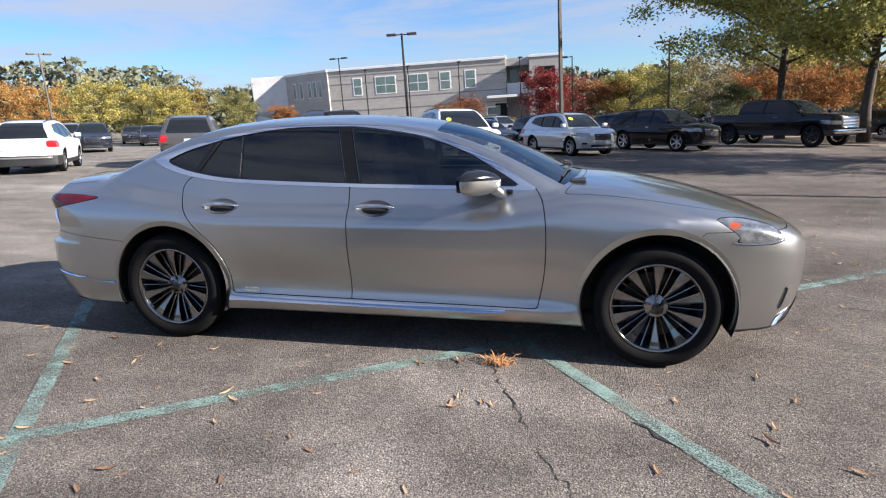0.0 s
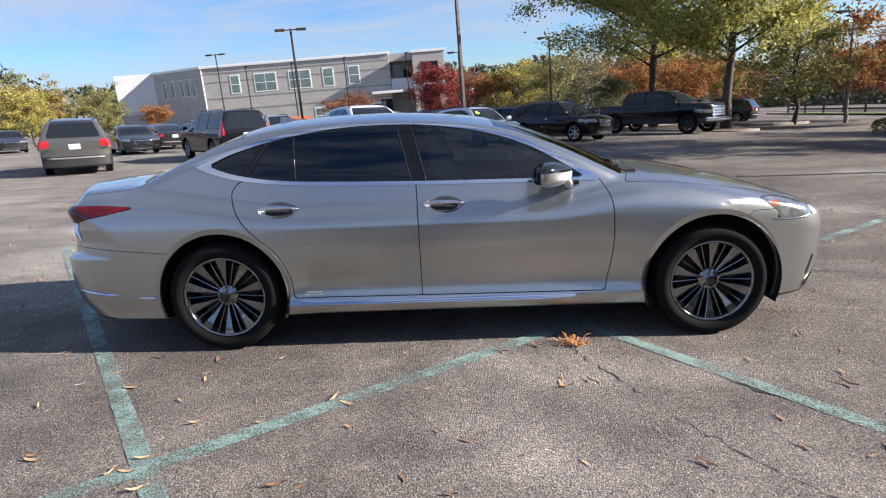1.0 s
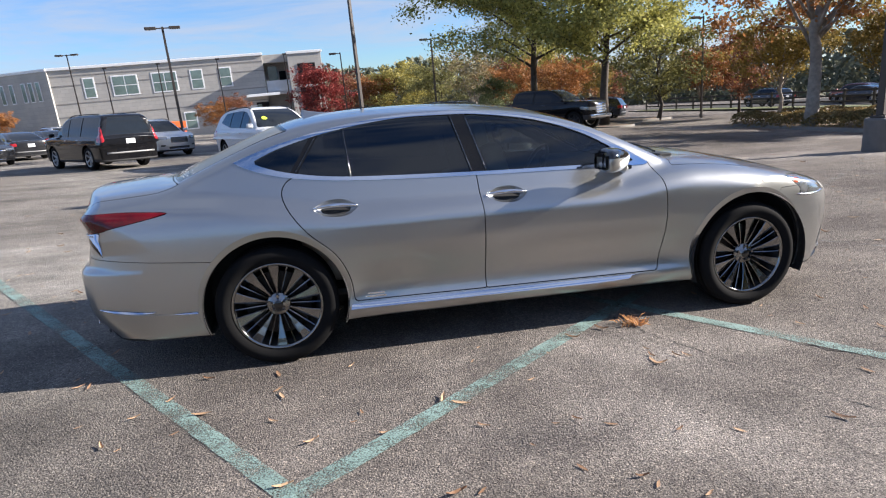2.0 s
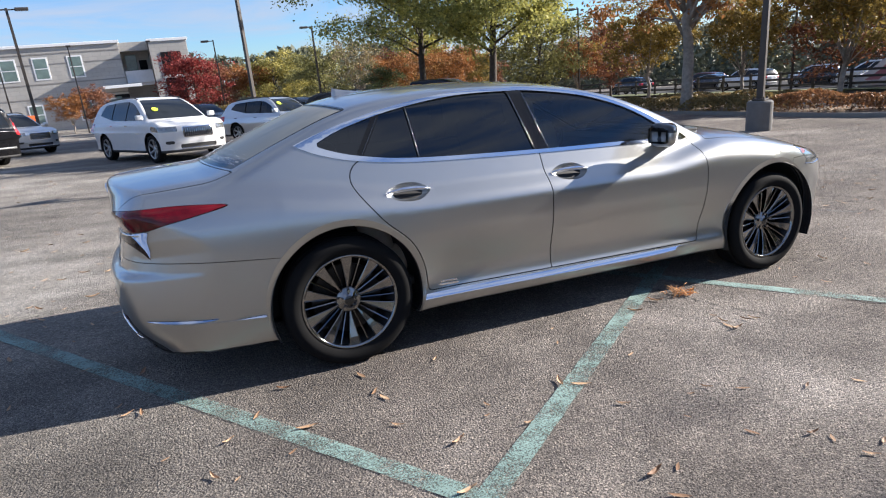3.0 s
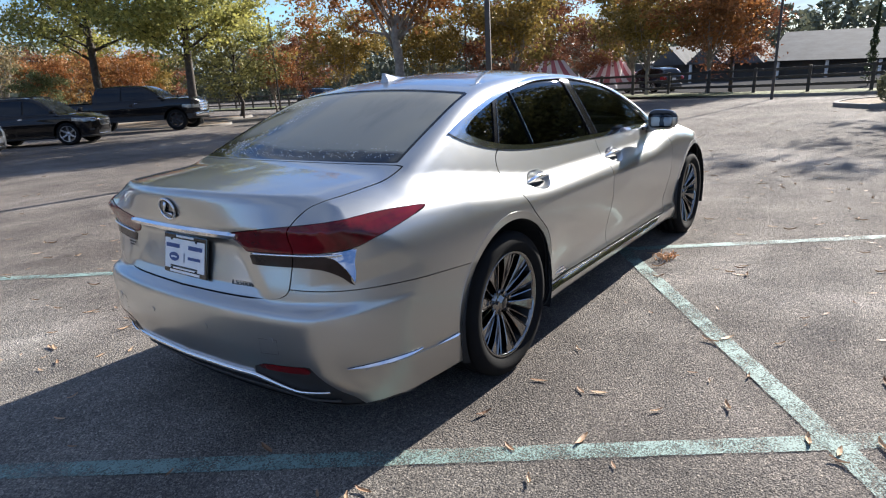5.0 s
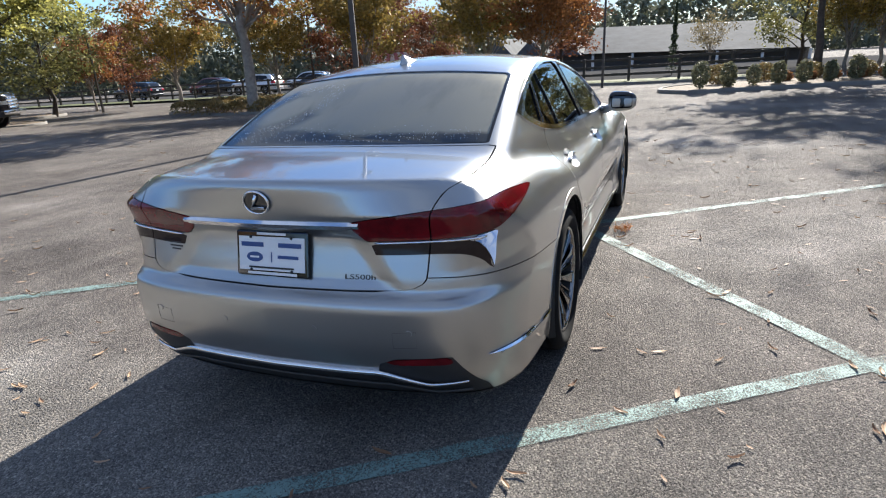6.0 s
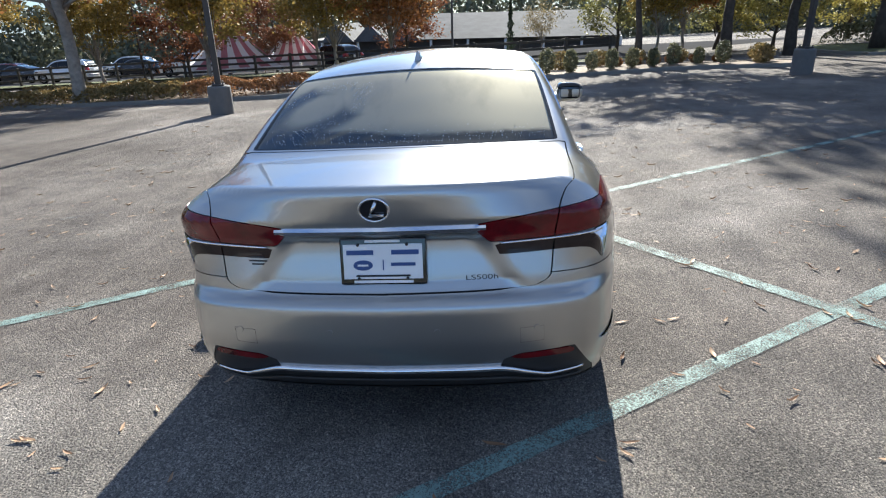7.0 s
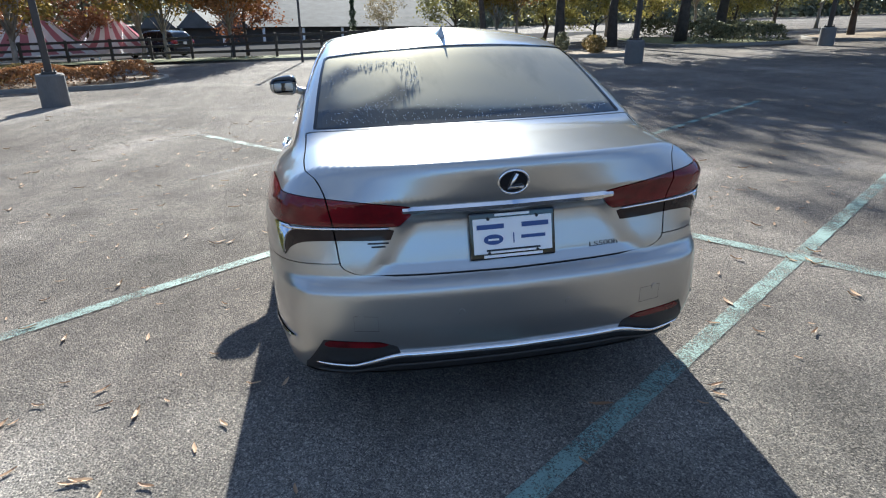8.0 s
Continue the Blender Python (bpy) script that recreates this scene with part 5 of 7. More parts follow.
def parked_car(name, label, category, at, length, width, height, base, kind, paint, clad=False, tag=False, wheel_r=0.36, rim="alloy", plate=True, fine=1.0, bars="level"):
    """A parked car of a plain kind: suv, boxy, saloon or pickup. Its nose points along +x."""
    car = thing(name, label, category, at, "parked cars")
    H, hw = height, width / 2
    xf, xr = base / 2 + (length - base) * 0.47, -base / 2 - (length - base) * 0.53
    belt = {"suv": 0.625, "boxy": 0.60, "saloon": 0.66, "pickup": 0.66}[kind] * H
    hood = {"suv": 0.645, "boxy": 0.635, "saloon": 0.64, "pickup": 0.70}[kind] * H
    ax = base / 2
    if kind in ("suv", "boxy"):
        cut = 0.10 if kind == "boxy" else 0.42
        top_back = 0.985 if kind == "boxy" else 0.962
        roof = pchip([(xr - 0.3, belt - 0.3), (xr + 0.06, belt + 0.02), (xr + 0.12 + cut * 0.62, H * (top_back - 0.055)), (xr + 0.34 + cut, H * top_back), (-0.25, H), (ax * 0.14, H * 0.982), (ax * 0.34, H * 0.93), (ax - 0.27, belt + 0.07), (ax + 0.05, belt - 0.2)])
        hx0, hx1, deck_back = xr + 0.02, ax + 0.02, belt
    elif kind == "saloon":
        roof = pchip([(-ax - 0.75, belt - 0.1), (-ax - 0.42, belt + 0.06), (-ax * 0.55, H * 0.95), (-0.25, H), (ax * 0.22, H * 0.97), (ax * 0.75, belt + 0.08), (ax + 0.1, belt - 0.2)])
        hx0, hx1, deck_back = -ax - 0.6, ax + 0.05, belt + 0.04
    else:
        roof = pchip([(-1.54, belt), (-1.44, H * 0.93), (-1.22, H * 0.985), (-0.4, H), (0.45, H * 0.98), (0.72, H * 0.94), (1.40, belt + 0.07), (1.7, belt - 0.2)])
        hx0, hx1, deck_back = -1.52, 1.6, belt + 0.02
    deck = pchip([(xr - 0.2, deck_back), (hx0 + 0.3, deck_back), (hx1 - 0.5, hood), (ax + 0.2, hood - 0.01), (xf - 0.25, hood - 0.10 * (1.2 if kind != "pickup" else 0.35)), (xf, hood - 0.22), (xf + 0.2, hood - 0.5)])
    flank = pchip([(0.1 * H, -0.09), (0.17 * H, -0.03), (0.30 * H, -0.02), (0.42 * H, -0.002), (0.52 * H, 0.0), (0.60 * H, -0.02), (0.66 * H, -0.06), (0.75 * H, -0.14)])
    zb = 0.145 * H if kind != "pickup" else 0.23 * H

    def inside(x, ay, z):
        plan = hw - 0.06 * np.clip(-(x - xr) / 0.5 + 1, 0, 1) ** 2 - 0.10 * np.clip((x - xf) / 0.7 + 1, 0, 1) ** 2
        side = ay - (plan + flank(z))
        top = z - (deck(x) - 0.05 * (ay / hw) ** 2)
        tail = xr + 0.16 * (ay / hw) ** 3 + 0.10 * np.clip((z - 0.5 * H) / (0.4 * H), -0.3, 1) ** 2 - x
        nose = x - (xf - 0.33 * (ay / hw) ** 2.6 - (0.20 if kind != "pickup" else 0.05) * np.clip((z - 0.44 * H) / (0.22 * H), 0, 1.2) ** 2 - 0.06 * np.clip((0.30 * H - z) / (0.2 * H), 0, 1))
        low = smax(smax(smax(side, top, 0.07), smax(tail, nose, 0.03), 0.05), zb - z, 0.03)
        lean = 0.34 if kind != "boxy" else 0.24
        cab = ay - (hw - 0.065 - lean * (z - belt) - 0.15 * np.clip(z - belt, 0, 1) ** 2 - 0.05 * np.clip((x - hx1) / 0.9 + 1, 0, 1))
        rf = z - (roof(x) - 0.04 * (ay / hw) ** 2)
        house = smax(smax(smax(cab, rf * 0.9, 0.07), belt - 0.3 - z, 0.02), np.maximum(hx0 - x, x - hx1), 0.02)
        return smin(low, house, 0.03)

    s = Shell(inside, xr + 0.75, xf - 0.75, 0.40 * H, int(64 * fine), int(26 * fine), int(104 * fine))
    rest = s.faces
    wz = wheel_r + 0.01
    wr = wheel_r * 1.16
    for wx in (-ax, ax):
        _, rest = s.split(rest, lambda x, a, z, y: np.maximum(np.hypot(x - wx, z - wz) - wr, hw - 0.30 - a))
    # side glass: follows the roof, kept off pillars
    side = lambda x, a, z, y, sg: np.maximum(hw - 0.36 - sg * y, (hw - 0.16 - 0.50 * np.clip(z - belt, 0, 1)) - a)
    x_front = float(hx1 - (0.42 if kind != "pickup" else 0.34))
    x_back = {"suv": xr + 0.36, "boxy": xr + 0.20, "saloon": -ax - 0.10, "pickup": -1.30}[kind]
    glass = lambda x, z: np.maximum(np.maximum(belt + rise(x) - z, z - (roof(x + (0.05 if kind != "boxy" else 0.0) * np.sign(x)) - 0.105)), np.maximum(x - x_front, x_back + slant * (z - belt) - x))
    slant = {"suv": 1.0, "boxy": 0.25, "saloon": 1.6, "pickup": 0.0}[kind]
    rise = lambda x: 0.03 + (0.04 * np.clip(0.3 - x / base, 0, 1) + 0.16 * np.clip((-ax * 0.55 - x) / 1.0, 0, 1) if kind == "suv" else 0.0)
    posts = {"suv": (-ax * 0.62, 0.02), "boxy": (-ax * 0.70, 0.02), "saloon": (-0.05,), "pickup": (-0.30,)}[kind]
    for sg in (-1, 1):
        win, rest = s.split(rest, lambda x, a, z, y: np.maximum(glass(x, z), side(x, a, z, y, sg)))
        edges = [-9] + list(posts) + [9]
        for p0, p1 in zip(edges, edges[1:]):
            one, win = s.split(win, lambda x, a, z, y: x - (p1 - 0.03))
            if one:
                s.piece("side_window", one, "car_glass", car, -0.004, 0.0)
            _, win = s.split(win, lambda x, a, z, y: x - (p1 + 0.03))
    ws, rest = s.split(rest, lambda x, a, z, y: np.maximum(np.maximum(a - (hw - 0.15 - 0.42 * np.clip(z - belt, 0, 1)), {"suv": ax * 0.24, "boxy": ax * 0.24, "saloon": ax * 0.40, "pickup": 0.66}[kind] - x), np.maximum(belt + 0.05 - z, z - (H * 0.955))))
    if ws:
        s.piece("windscreen", ws, "car_glass", car, -0.004, 0.0)
    bx = {"suv": xr + 0.75, "boxy": xr + 0.45, "saloon": -ax * 0.62, "pickup": -1.40}[kind]
    rw, rest = s.split(rest, lambda x, a, z, y: np.maximum(np.maximum(a - (hw - 0.22 - 0.36 * np.clip(z - belt, 0, 1)), x - bx), np.maximum(belt + 0.05 - z, z - H * 0.945)))
    if rw:
        s.piece("rear_window", rw, "car_glass", car, -0.004, 0.0)
    if kind == "saloon":
        tl = (0.50 * H, 0.61 * H)
    elif kind == "boxy":
        tl = (0.50 * H, 0.86 * H)
    else:
        tl = (0.49 * H, 0.615 * H)
    inner = hw - (0.16 if kind == "boxy" else 0.30)
    for sg in (-1, 1):
        lamp, rest = s.split(rest, lambda x, a, z, y: np.maximum(np.maximum(tl[0] - z, z - tl[1]), np.maximum(x - (xr + 0.30), inner - sg * y)))
        if lamp:
            s.piece("tail_lamp", lamp, "far_red", car, 0.004, 0.01)
        lamp, rest = s.split(rest, lambda x, a, z, y: np.maximum(np.maximum(0.455 * H + 0.10 * np.clip(xf - 0.25 - x, 0, 1) - z, z - (0.53 * H + 0.06 * np.clip(xf - 0.2 - x, 0, 1))), np.maximum(xf - 0.66 - x, hw * 0.56 - sg * y)))
        if lamp:
            s.piece("head_lamp", lamp, "clear_lens", car, 0.004, 0.01)
    g0, g1, gw = {"suv": (0.36, 0.52, 0.43), "boxy": (0.34, 0.52, 0.46), "saloon": (0.36, 0.48, 0.40), "pickup": (0.38, 0.60, 0.60)}[kind]
    shape = lambda a, z: np.maximum(np.maximum(g0 * H - z, z - g1 * H), a - hw * (gw - 0.55 * np.clip(0.45 * (g0 + g1) - z / H, 0, 1)))
    frame_, rest = s.split(rest, lambda x, a, z, y: np.maximum(shape(a, z), xf - 0.6 - x))
    gr, frame_ = s.split(frame_, lambda x, a, z, y: shape(a, z) + 0.022)
    if gr and frame_:
        g_ob = s.piece("grille", gr, "black_plastic", car, -0.012, 0.01)
        s.piece("grille_frame", frame_, "chrome", g_ob, 0.008, 0.02)
        if bars == "upright":
            for yy in np.linspace(-hw * 0.36, hw * 0.36, 13):
                pts = [p + Vector((0.004, 0, 0)) for p, _ in s.ends([(yy, zz * H) for zz in np.linspace(g0 + 0.025, g1 - 0.015, 5)], 1)]
                part("grille_bar", tube_bm(pts, 0.010, 6), "chrome", g_ob)
        else:
            for zz in np.linspace(g0 + 0.03, g1 - 0.025, 4):
                wide = hw * (gw - 0.06 - 0.55 * max(0, 0.45 * (g0 + g1) - zz))
                pts = [p + Vector((0.004, 0, 0)) for p, _ in s.ends([(yy, zz * H) for yy in np.linspace(-wide, wide, 9)], 1)]
                part("grille_bar", tube_bm(pts, 0.008 if kind != "pickup" else 0.03, 6), "dark_chrome" if kind != "pickup" else "chrome", g_ob)
    air, rest = s.split(rest, lambda x, a, z, y: np.maximum(np.maximum(0.205 * H - z, z - 0.265 * H), np.maximum(a - hw * 0.52, xf - 0.6 - x)))
    if air and kind != "pickup":
        s.piece("lower_intake", air, "black_plastic", car, -0.01, 0.01)
        trim = [p + Vector((0.006, 0, 0)) for p, _ in s.ends([(yy, 0.20 * H) for yy in np.linspace(-hw * 0.5, hw * 0.5, 11)], 1)]
        part("intake_trim", tube_bm(trim, 0.012, 6), "chrome", car, smooth=True)
    for sg in (-1, 1):
        fog, rest = s.split(rest, lambda x, a, z, y: np.maximum(np.maximum(0.272 * H - z, z - 0.318 * H), np.maximum(np.maximum(hw * 0.66 - sg * y, sg * y - hw * 0.86), xf - 0.5 - x)))
        if fog:
            s.piece("fog_lamp_recess", fog, "black_plastic", car, -0.004, 0.01)
    dark, rest = s.split(rest, lambda x, a, z, y: z - ((0.24 if clad else 0.185) + (0.10 if clad else 0.0) * np.clip((-ax - 0.3 - x) / 0.15, 0, 1)) * H - (0.10 * H if kind == "pickup" else 0))
    s.piece("lower_trim", dark, "black_plastic", car, 0.002, 0.01)
    s.piece("body", rest, paint, car, 0.0, 0.01)
    lining = s.faces
    for wx in (-ax, ax):
        _, lining = s.split(lining, lambda x, a, z, y: np.maximum(np.hypot(x - wx, z - wz) - wr, hw - 0.30 - a))
    s.piece("lining", lining, "dark_shell", car, -0.03, 0.0)
    for wx in (-ax, ax):
        for sg in (-1, 1):
            wheel_parts(car, (wx, sg * (hw - 0.135), wheel_r), wheel_r, wheel_r * 0.70, 0.22, sg, spokes=6, twin=False, rim=rim, fine=False)
    for sg in (-1, 1):
        m = box_bm((0.12, 0.19, 0.14), (x_front + 0.10, sg * (hw + 0.05), belt + 0.11), 0.04, 2)
        part("door_mirror", m, paint, car, smooth=True)
        for k, hx in enumerate(((x_front - 0.95), (x_front - 1.95))[: 1 if kind == "pickup" else 2]):
            p, nrm = s.side(hx, belt - 0.10, sg)
            part("handle", box_bm((0.16, 0.02, 0.025), p + nrm * 0.012, 0.008), "chrome", car)
    if plate:
        p, nrm = s.end(0.0, (0.50 if kind in ("suv", "boxy") else 0.52) * H, -1)
        part("plate", box_bm((0.012, 0.31, 0.16), p + nrm * 0.008, 0.003), "plate_white", car)
    bump = [p for p, _ in s.ends([(yy, 0.30 * H) for yy in np.linspace(-hw * 0.8, hw * 0.8, 11)], -1)]
    part("bumper_strip", tube_bm(bump, 0.035, 8), "pale_trim", car, smooth=True)
    if tag:
        p, nrm = s.top(hx1 - 0.62, -hw * 0.45)
        b = bmesh.new()
        bmesh.ops.create_cone(b, cap_ends=True, segments=20, radius1=0.085, radius2=0.085, depth=0.01)
        bmesh.ops.transform(b, matrix=Matrix.Translation(p + nrm * 0.012) @ nrm.to_track_quat("Z", "Y").to_matrix().to_4x4(), verts=b.verts)
        part("sale_tag", b, "tag_yellow", car, "round yellow-green tag on the windscreen")
    if kind in ("suv", "boxy"):
        for sg in (-1, 1):
            pts = [p + Vector((0, 0, 0.03)) for p, _ in s.tops([(xx, sg * (hw - 0.38)) for xx in np.linspace(xr + 0.6, ax * 0.25, 10)])]
            part("roof_rail", tube_bm(pts, 0.016, 6), "black_plastic", car)
    if kind == "pickup":
        bed = box_bm((abs(xr - hx0) - 0.25, width - 0.30, 0.02), ((xr + hx0) / 2 - 0.02, 0, belt + 0.012), 0.008)
        part("bed_cover", bed, "black_plastic", car)
        part("front_bumper", box_bm((0.18, width - 0.06, 0.16), (xf - 0.06, 0, 0.32 * H), 0.05, 3), "chrome", car, smooth=True)
        for sg in (-1, 1):
            part("side_step", box_bm((2.1, 0.14, 0.07), (0.35, sg * (hw - 0.02), 0.245 * H), 0.02), "black_plastic", car)
    return car


MAT["pale_trim"] = plain("bumper_trim", (0.20, 0.20, 0.20), 0.45, 0.3)


def beside(wheel, heading, base, width, front=True, right=True):
    """The middle of a car from where one of its wheels stands."""
    h = radians(heading)
    d, s = Vector((math.cos(h), math.sin(h))), Vector((math.sin(h), -math.cos(h)))
    return Vector(wheel) - d * (base / 2 if front else -base / 2) - s * (width / 2 - 0.12 if right else -(width / 2 - 0.12))


def park(wheel, heading, base, width, front=True, right=True, z=0.0):
    c = beside(wheel, heading, base, width, front, right)
    return on_lot(c.x, c.y, z, heading)


parked_car("suv", "white mid-size SUV with a chrome grille and a sale tag", "car", park((-3.03, 14.4), -63, 3.02, 2.0, z=0.03), 4.72, 2.0, 1.78, 3.02, "suv", PAINTS["white"], tag=True, wheel_r=0.375, fine=1.5, bars="upright")
parked_car("compact_suv", "pale silver compact SUV with a dark grille", "car", park((1.0, 17.4), -54, 2.40, 1.70, z=0.125), 4.06, 1.70, 1.50, 2.40, "suv", PAINTS["silver_blue"], tag=True, wheel_r=0.325, fine=1.4)
parked_car("suv", "black crossover SUV with chrome sill strips", "car", park((4.80, 19.4), -48, 2.60, 1.80, z=0.147), 4.50, 1.80, 1.58, 2.60, "suv", PAINTS["black"], wheel_r=0.36, fine=1.2)
parked_car("pickup_truck", "black crew-cab pickup truck with black wheels", "truck", park((10.25, 22.2), -51, 3.75, 1.95, z=0.137), 5.85, 1.95, 1.93, 3.75, "pickup", PAINTS["black"], wheel_r=0.43, rim="black_plastic", clad=True)
parked_car("large_suv", "black full-size SUV seen from behind", "car", park((-9.21, 18.73), 131, 2.95, 2.04, front=False, right=False), 5.18, 2.04, 1.90, 2.95, "boxy", PAINTS["black"], wheel_r=0.40)
parked_car("suv", "grey-brown SUV with red tail lamps", "car", park((-11.5, 15.45), 119, 2.90, 1.96, front=False), 5.0, 1.96, 1.77, 2.90, "suv", PAINTS["grey"], wheel_r=0.37, clad=True)
parked_car("suv", "white SUV with black lower cladding", "car", park((-15.35, 12.45), 124, 2.70, 1.90, front=False), 4.62, 1.90, 1.67, 2.70, "suv", PAINTS["white"], wheel_r=0.36, clad=True)
dark_saloon = parked_car("saloon", "dark grey saloon parked in the next row", "car", on_lot(-17.0, 27.6, 0, -52), 4.85, 1.85, 1.46, 2.85, "saloon", PAINTS["charcoal"], wheel_r=0.335)
dark_suv = parked_car("suv", "dark navy SUV facing the aisle", "car", on_lot(-26.2, 26.0, 0, -50), 4.5, 1.85, 1.64, 2.65, "suv", PAINTS["navy"], wheel_r=0.35)
pale_saloon = parked_car("saloon", "pale silver saloon far across the car park", "car", on_lot(-17.4, 32.2, 0, 128), 4.8, 1.84, 1.45, 2.80, "saloon", PAINTS["charcoal"], wheel_r=0.335)
red_suv = parked_car("suv", "dark red SUV far across the car park", "car", on_lot(-10.4, 32.0, 0, -50), 4.5, 1.85, 1.66, 2.65, "suv", PAINTS["maroon"], wheel_r=0.35)
pale_suv = parked_car("suv", "pale silver SUV far across the car park", "car", on_lot(-9.0, 26.6, 0, -50), 4.6, 1.86, 1.68, 2.68, "suv", PAINTS["pale"], wheel_r=0.35)
for proto, spots in (
    (pale_saloon, ((-20.6, 38.4, -50), (4.6, 34.5, -48), (-34.0, 39.0, -50), (8.2, 41.5, 130))),
    (dark_saloon, ((-20.8, 44.5, 130), (-3.6, 26.8, -50), (-29.0, 34.8, -50), (10.6, 39.0, -50), (14.2, 44.5, -50))),
    (dark_suv, ((-37.4, 35.0, -50), (3.9, 30.8, -50), (-1.0, 36.5, -50), (18.8, 38.6, 140))),
    (pale_suv, ((-21.6, 47.5, 130), (-12.6, 40.0, -50), (-32.4, 31.0, 130), (-4.5, 42.0, -50), (11.5, 48.5, -50))),
):
    for x, y, turn in spots:
        copy_thing(proto, on_lot(x, y, 0, turn))


# ---------------------------------------------------------------- lamp posts
def lamp_post(x, y, base, heads, height=7.5, slim=False, turn=0.0):
    post = thing("lamp_post", "dark bronze car park lamp post" + (" on a round concrete base" if base else ""), "lamp post", upright(x, y, 0, turn), "lamp posts")
    z0 = 0.0
    if base:
        b = bmesh.new()
        for r0, r1, za, zb_ in ((0.30, 0.295, -0.08, 0.70), (0.295, 0.265, 0.70, 0.73)):
            bmesh.ops.create_cone(b, cap_ends=True, segments=36, radius1=r0, radius2=r1, depth=zb_ - za, matrix=Matrix.Translation((0, 0, (za + zb_) / 2)))
        part("base", b, "concrete", post, "grey concrete base")
        part("foot", box_bm((0.30, 0.30, 0.05), (0, 0, 0.755), 0.01), "bronze", post)
        for sx in (-1, 1):
            for sy in (-1, 1):
                part("anchor_bolt", box_bm((0.03, 0.03, 0.06), (sx * 0.115, sy * 0.115, 0.80), 0.006), "bronze", post)
        z0 = 0.76
    w = 0.055 if slim else 0.075
    bm_ = bmesh.new()
    lo = [bm_.verts.new((sx * w, sy * w, z0 - 0.02)) for sx, sy in ((-1, -1), (1, -1), (1, 1), (-1, 1))]
    hi = [bm_.verts.new((sx * w * 0.72, sy * w * 0.72, height)) for sx, sy in ((-1, -1), (1, -1), (1, 1), (-1, 1))]
    for k in range(4):
        bm_.faces.new((lo[k], lo[(k + 1) % 4], hi[(k + 1) % 4], hi[k]))
    bm_.faces.new(hi)
    bmesh.ops.bevel(bm_, geom=[e for e in bm_.edges if abs(e.verts[0].co.z - e.verts[1].co.z) > 1], offset=0.012, segments=2, affect="EDGES")
    part("pole", bm_, "bronze", post)
    for sx in ((-1, 1) if heads == 2 else ((-1,) if heads == 1 else ())):
        part("arm", box_bm((0.36, 0.06, 0.06), (sx * 0.20, 0, height - 0.07), 0.008), "bronze", post)
        head = part("lamp_head", box_bm((0.55, 0.34, 0.13), (sx * 0.60, 0, height - 0.06), 0.025), "bronze", post)
        part("lamp_glass", box_bm((0.42, 0.26, 0.015), (sx * 0.60, 0, height - 0.13), 0.004), "clear_lens", head)
    if heads == 0:
        part("globe_holder", box_bm((0.34, 0.16, 0.14), (0.06, 0, height), 0.03), "bronze", post)
    return post


for x, y, base, heads, h, slim, turn in (
    (10.9, 7.0, True, 2, 7.6, False, 20), (14.8, -9.2, True, 2, 7.6, False, 20), (18.8, -19.8, True, 2, 7.6, False, 20),
    (0.6, 21.9, True, 2, 7.6, False, 30), (-8.7, 31.5, True, 2, 6.45, False, 10), (7.8, 43.0, True, 1, 6.7, False, 5),
    (-41.2, 38.7, True, 2, 7.3, False, 60), (-47.6, 49.2, True, 2, 6.7, False, 60)):
    lamp_post(x, y, base, heads, h, slim, turn)
for x, y, h, heads in ((-21.1, 53.0, 7.5, 2), (-18.2, 52.0, 6.2, 0), (-14.0, 52.0, 6.4, 0), (-9.2, 52.0, 6.6, 0), (-3.6, 52.0, 6.8, 0), (1.0, 46.0, 6.2, 1), (27.5, 19.0, 6.0, 0), (22.0, 30.0, 6.0, 1), (25.0, 2.0, 5.2, 0)):
    lamp_post(x, y, False, heads, h, True, 0)


# ---------------------------------------------------------------- office building
def masonry_of():
    m, n, l, p = nodes_of("grey_block_wall")
    c = n.new("ShaderNodeTexCoord")
    b = n.new("ShaderNodeTexBrick")
    b.inputs["Scale"].default_value = 1.0
    b.inputs["Brick Width"].default_value, b.inputs["Row Height"].default_value, b.inputs["Mortar Size"].default_value = 0.8, 0.4, 0.012
    b.inputs["Color1"].default_value, b.inputs["Color2"].default_value, b.inputs["Mortar"].default_value = (0.45, 0.43, 0.40, 1), (0.40, 0.385, 0.36, 1), (0.33, 0.32, 0.30, 1)
    s = n.new("ShaderNodeMapping")
    s.inputs["Rotation"].default_value = (radians(90), 0, 0)
    l.new(c.outputs["Object"], s.inputs["Vector"])
    l.new(s.outputs[0], b.inputs["Vector"])
    st = noise_of(n, l, 0.5, 5, 0.65)
    l.new(mix_of(n, l, 1.0, b.outputs["Color"], ramp_of(n, l, st, [(0.3, (0.9, 0.9, 0.9)), (0.7, (1.08, 1.07, 1.05))]), "MULTIPLY"), p.inputs["Base Color"])
    p.inputs["Roughness"].default_value = 0.9
    return m


MAT["block"] = masonry_of()
MAT["pale_wall"] = plain("pale_render", (0.62, 0.62, 0.62), 0.85, scale=0.8)
MAT["coping"] = plain("white_coping", (0.80, 0.80, 0.80), 0.6, vary=0.05)
MAT["band"] = plain("dark_band", (0.25, 0.24, 0.23), 0.85)
MAT["office_glass"] = plain("office_glass", (0.16, 0.22, 0.20), 0.06, vary=0.3, scale=0.6, coat=0.5)
# near-black colour stands in for shade inside openings; the balcony door shares it
MAT["recess"] = plain("opening_shade", (0.014, 0.014, 0.016), 0.8, spec=0.1)


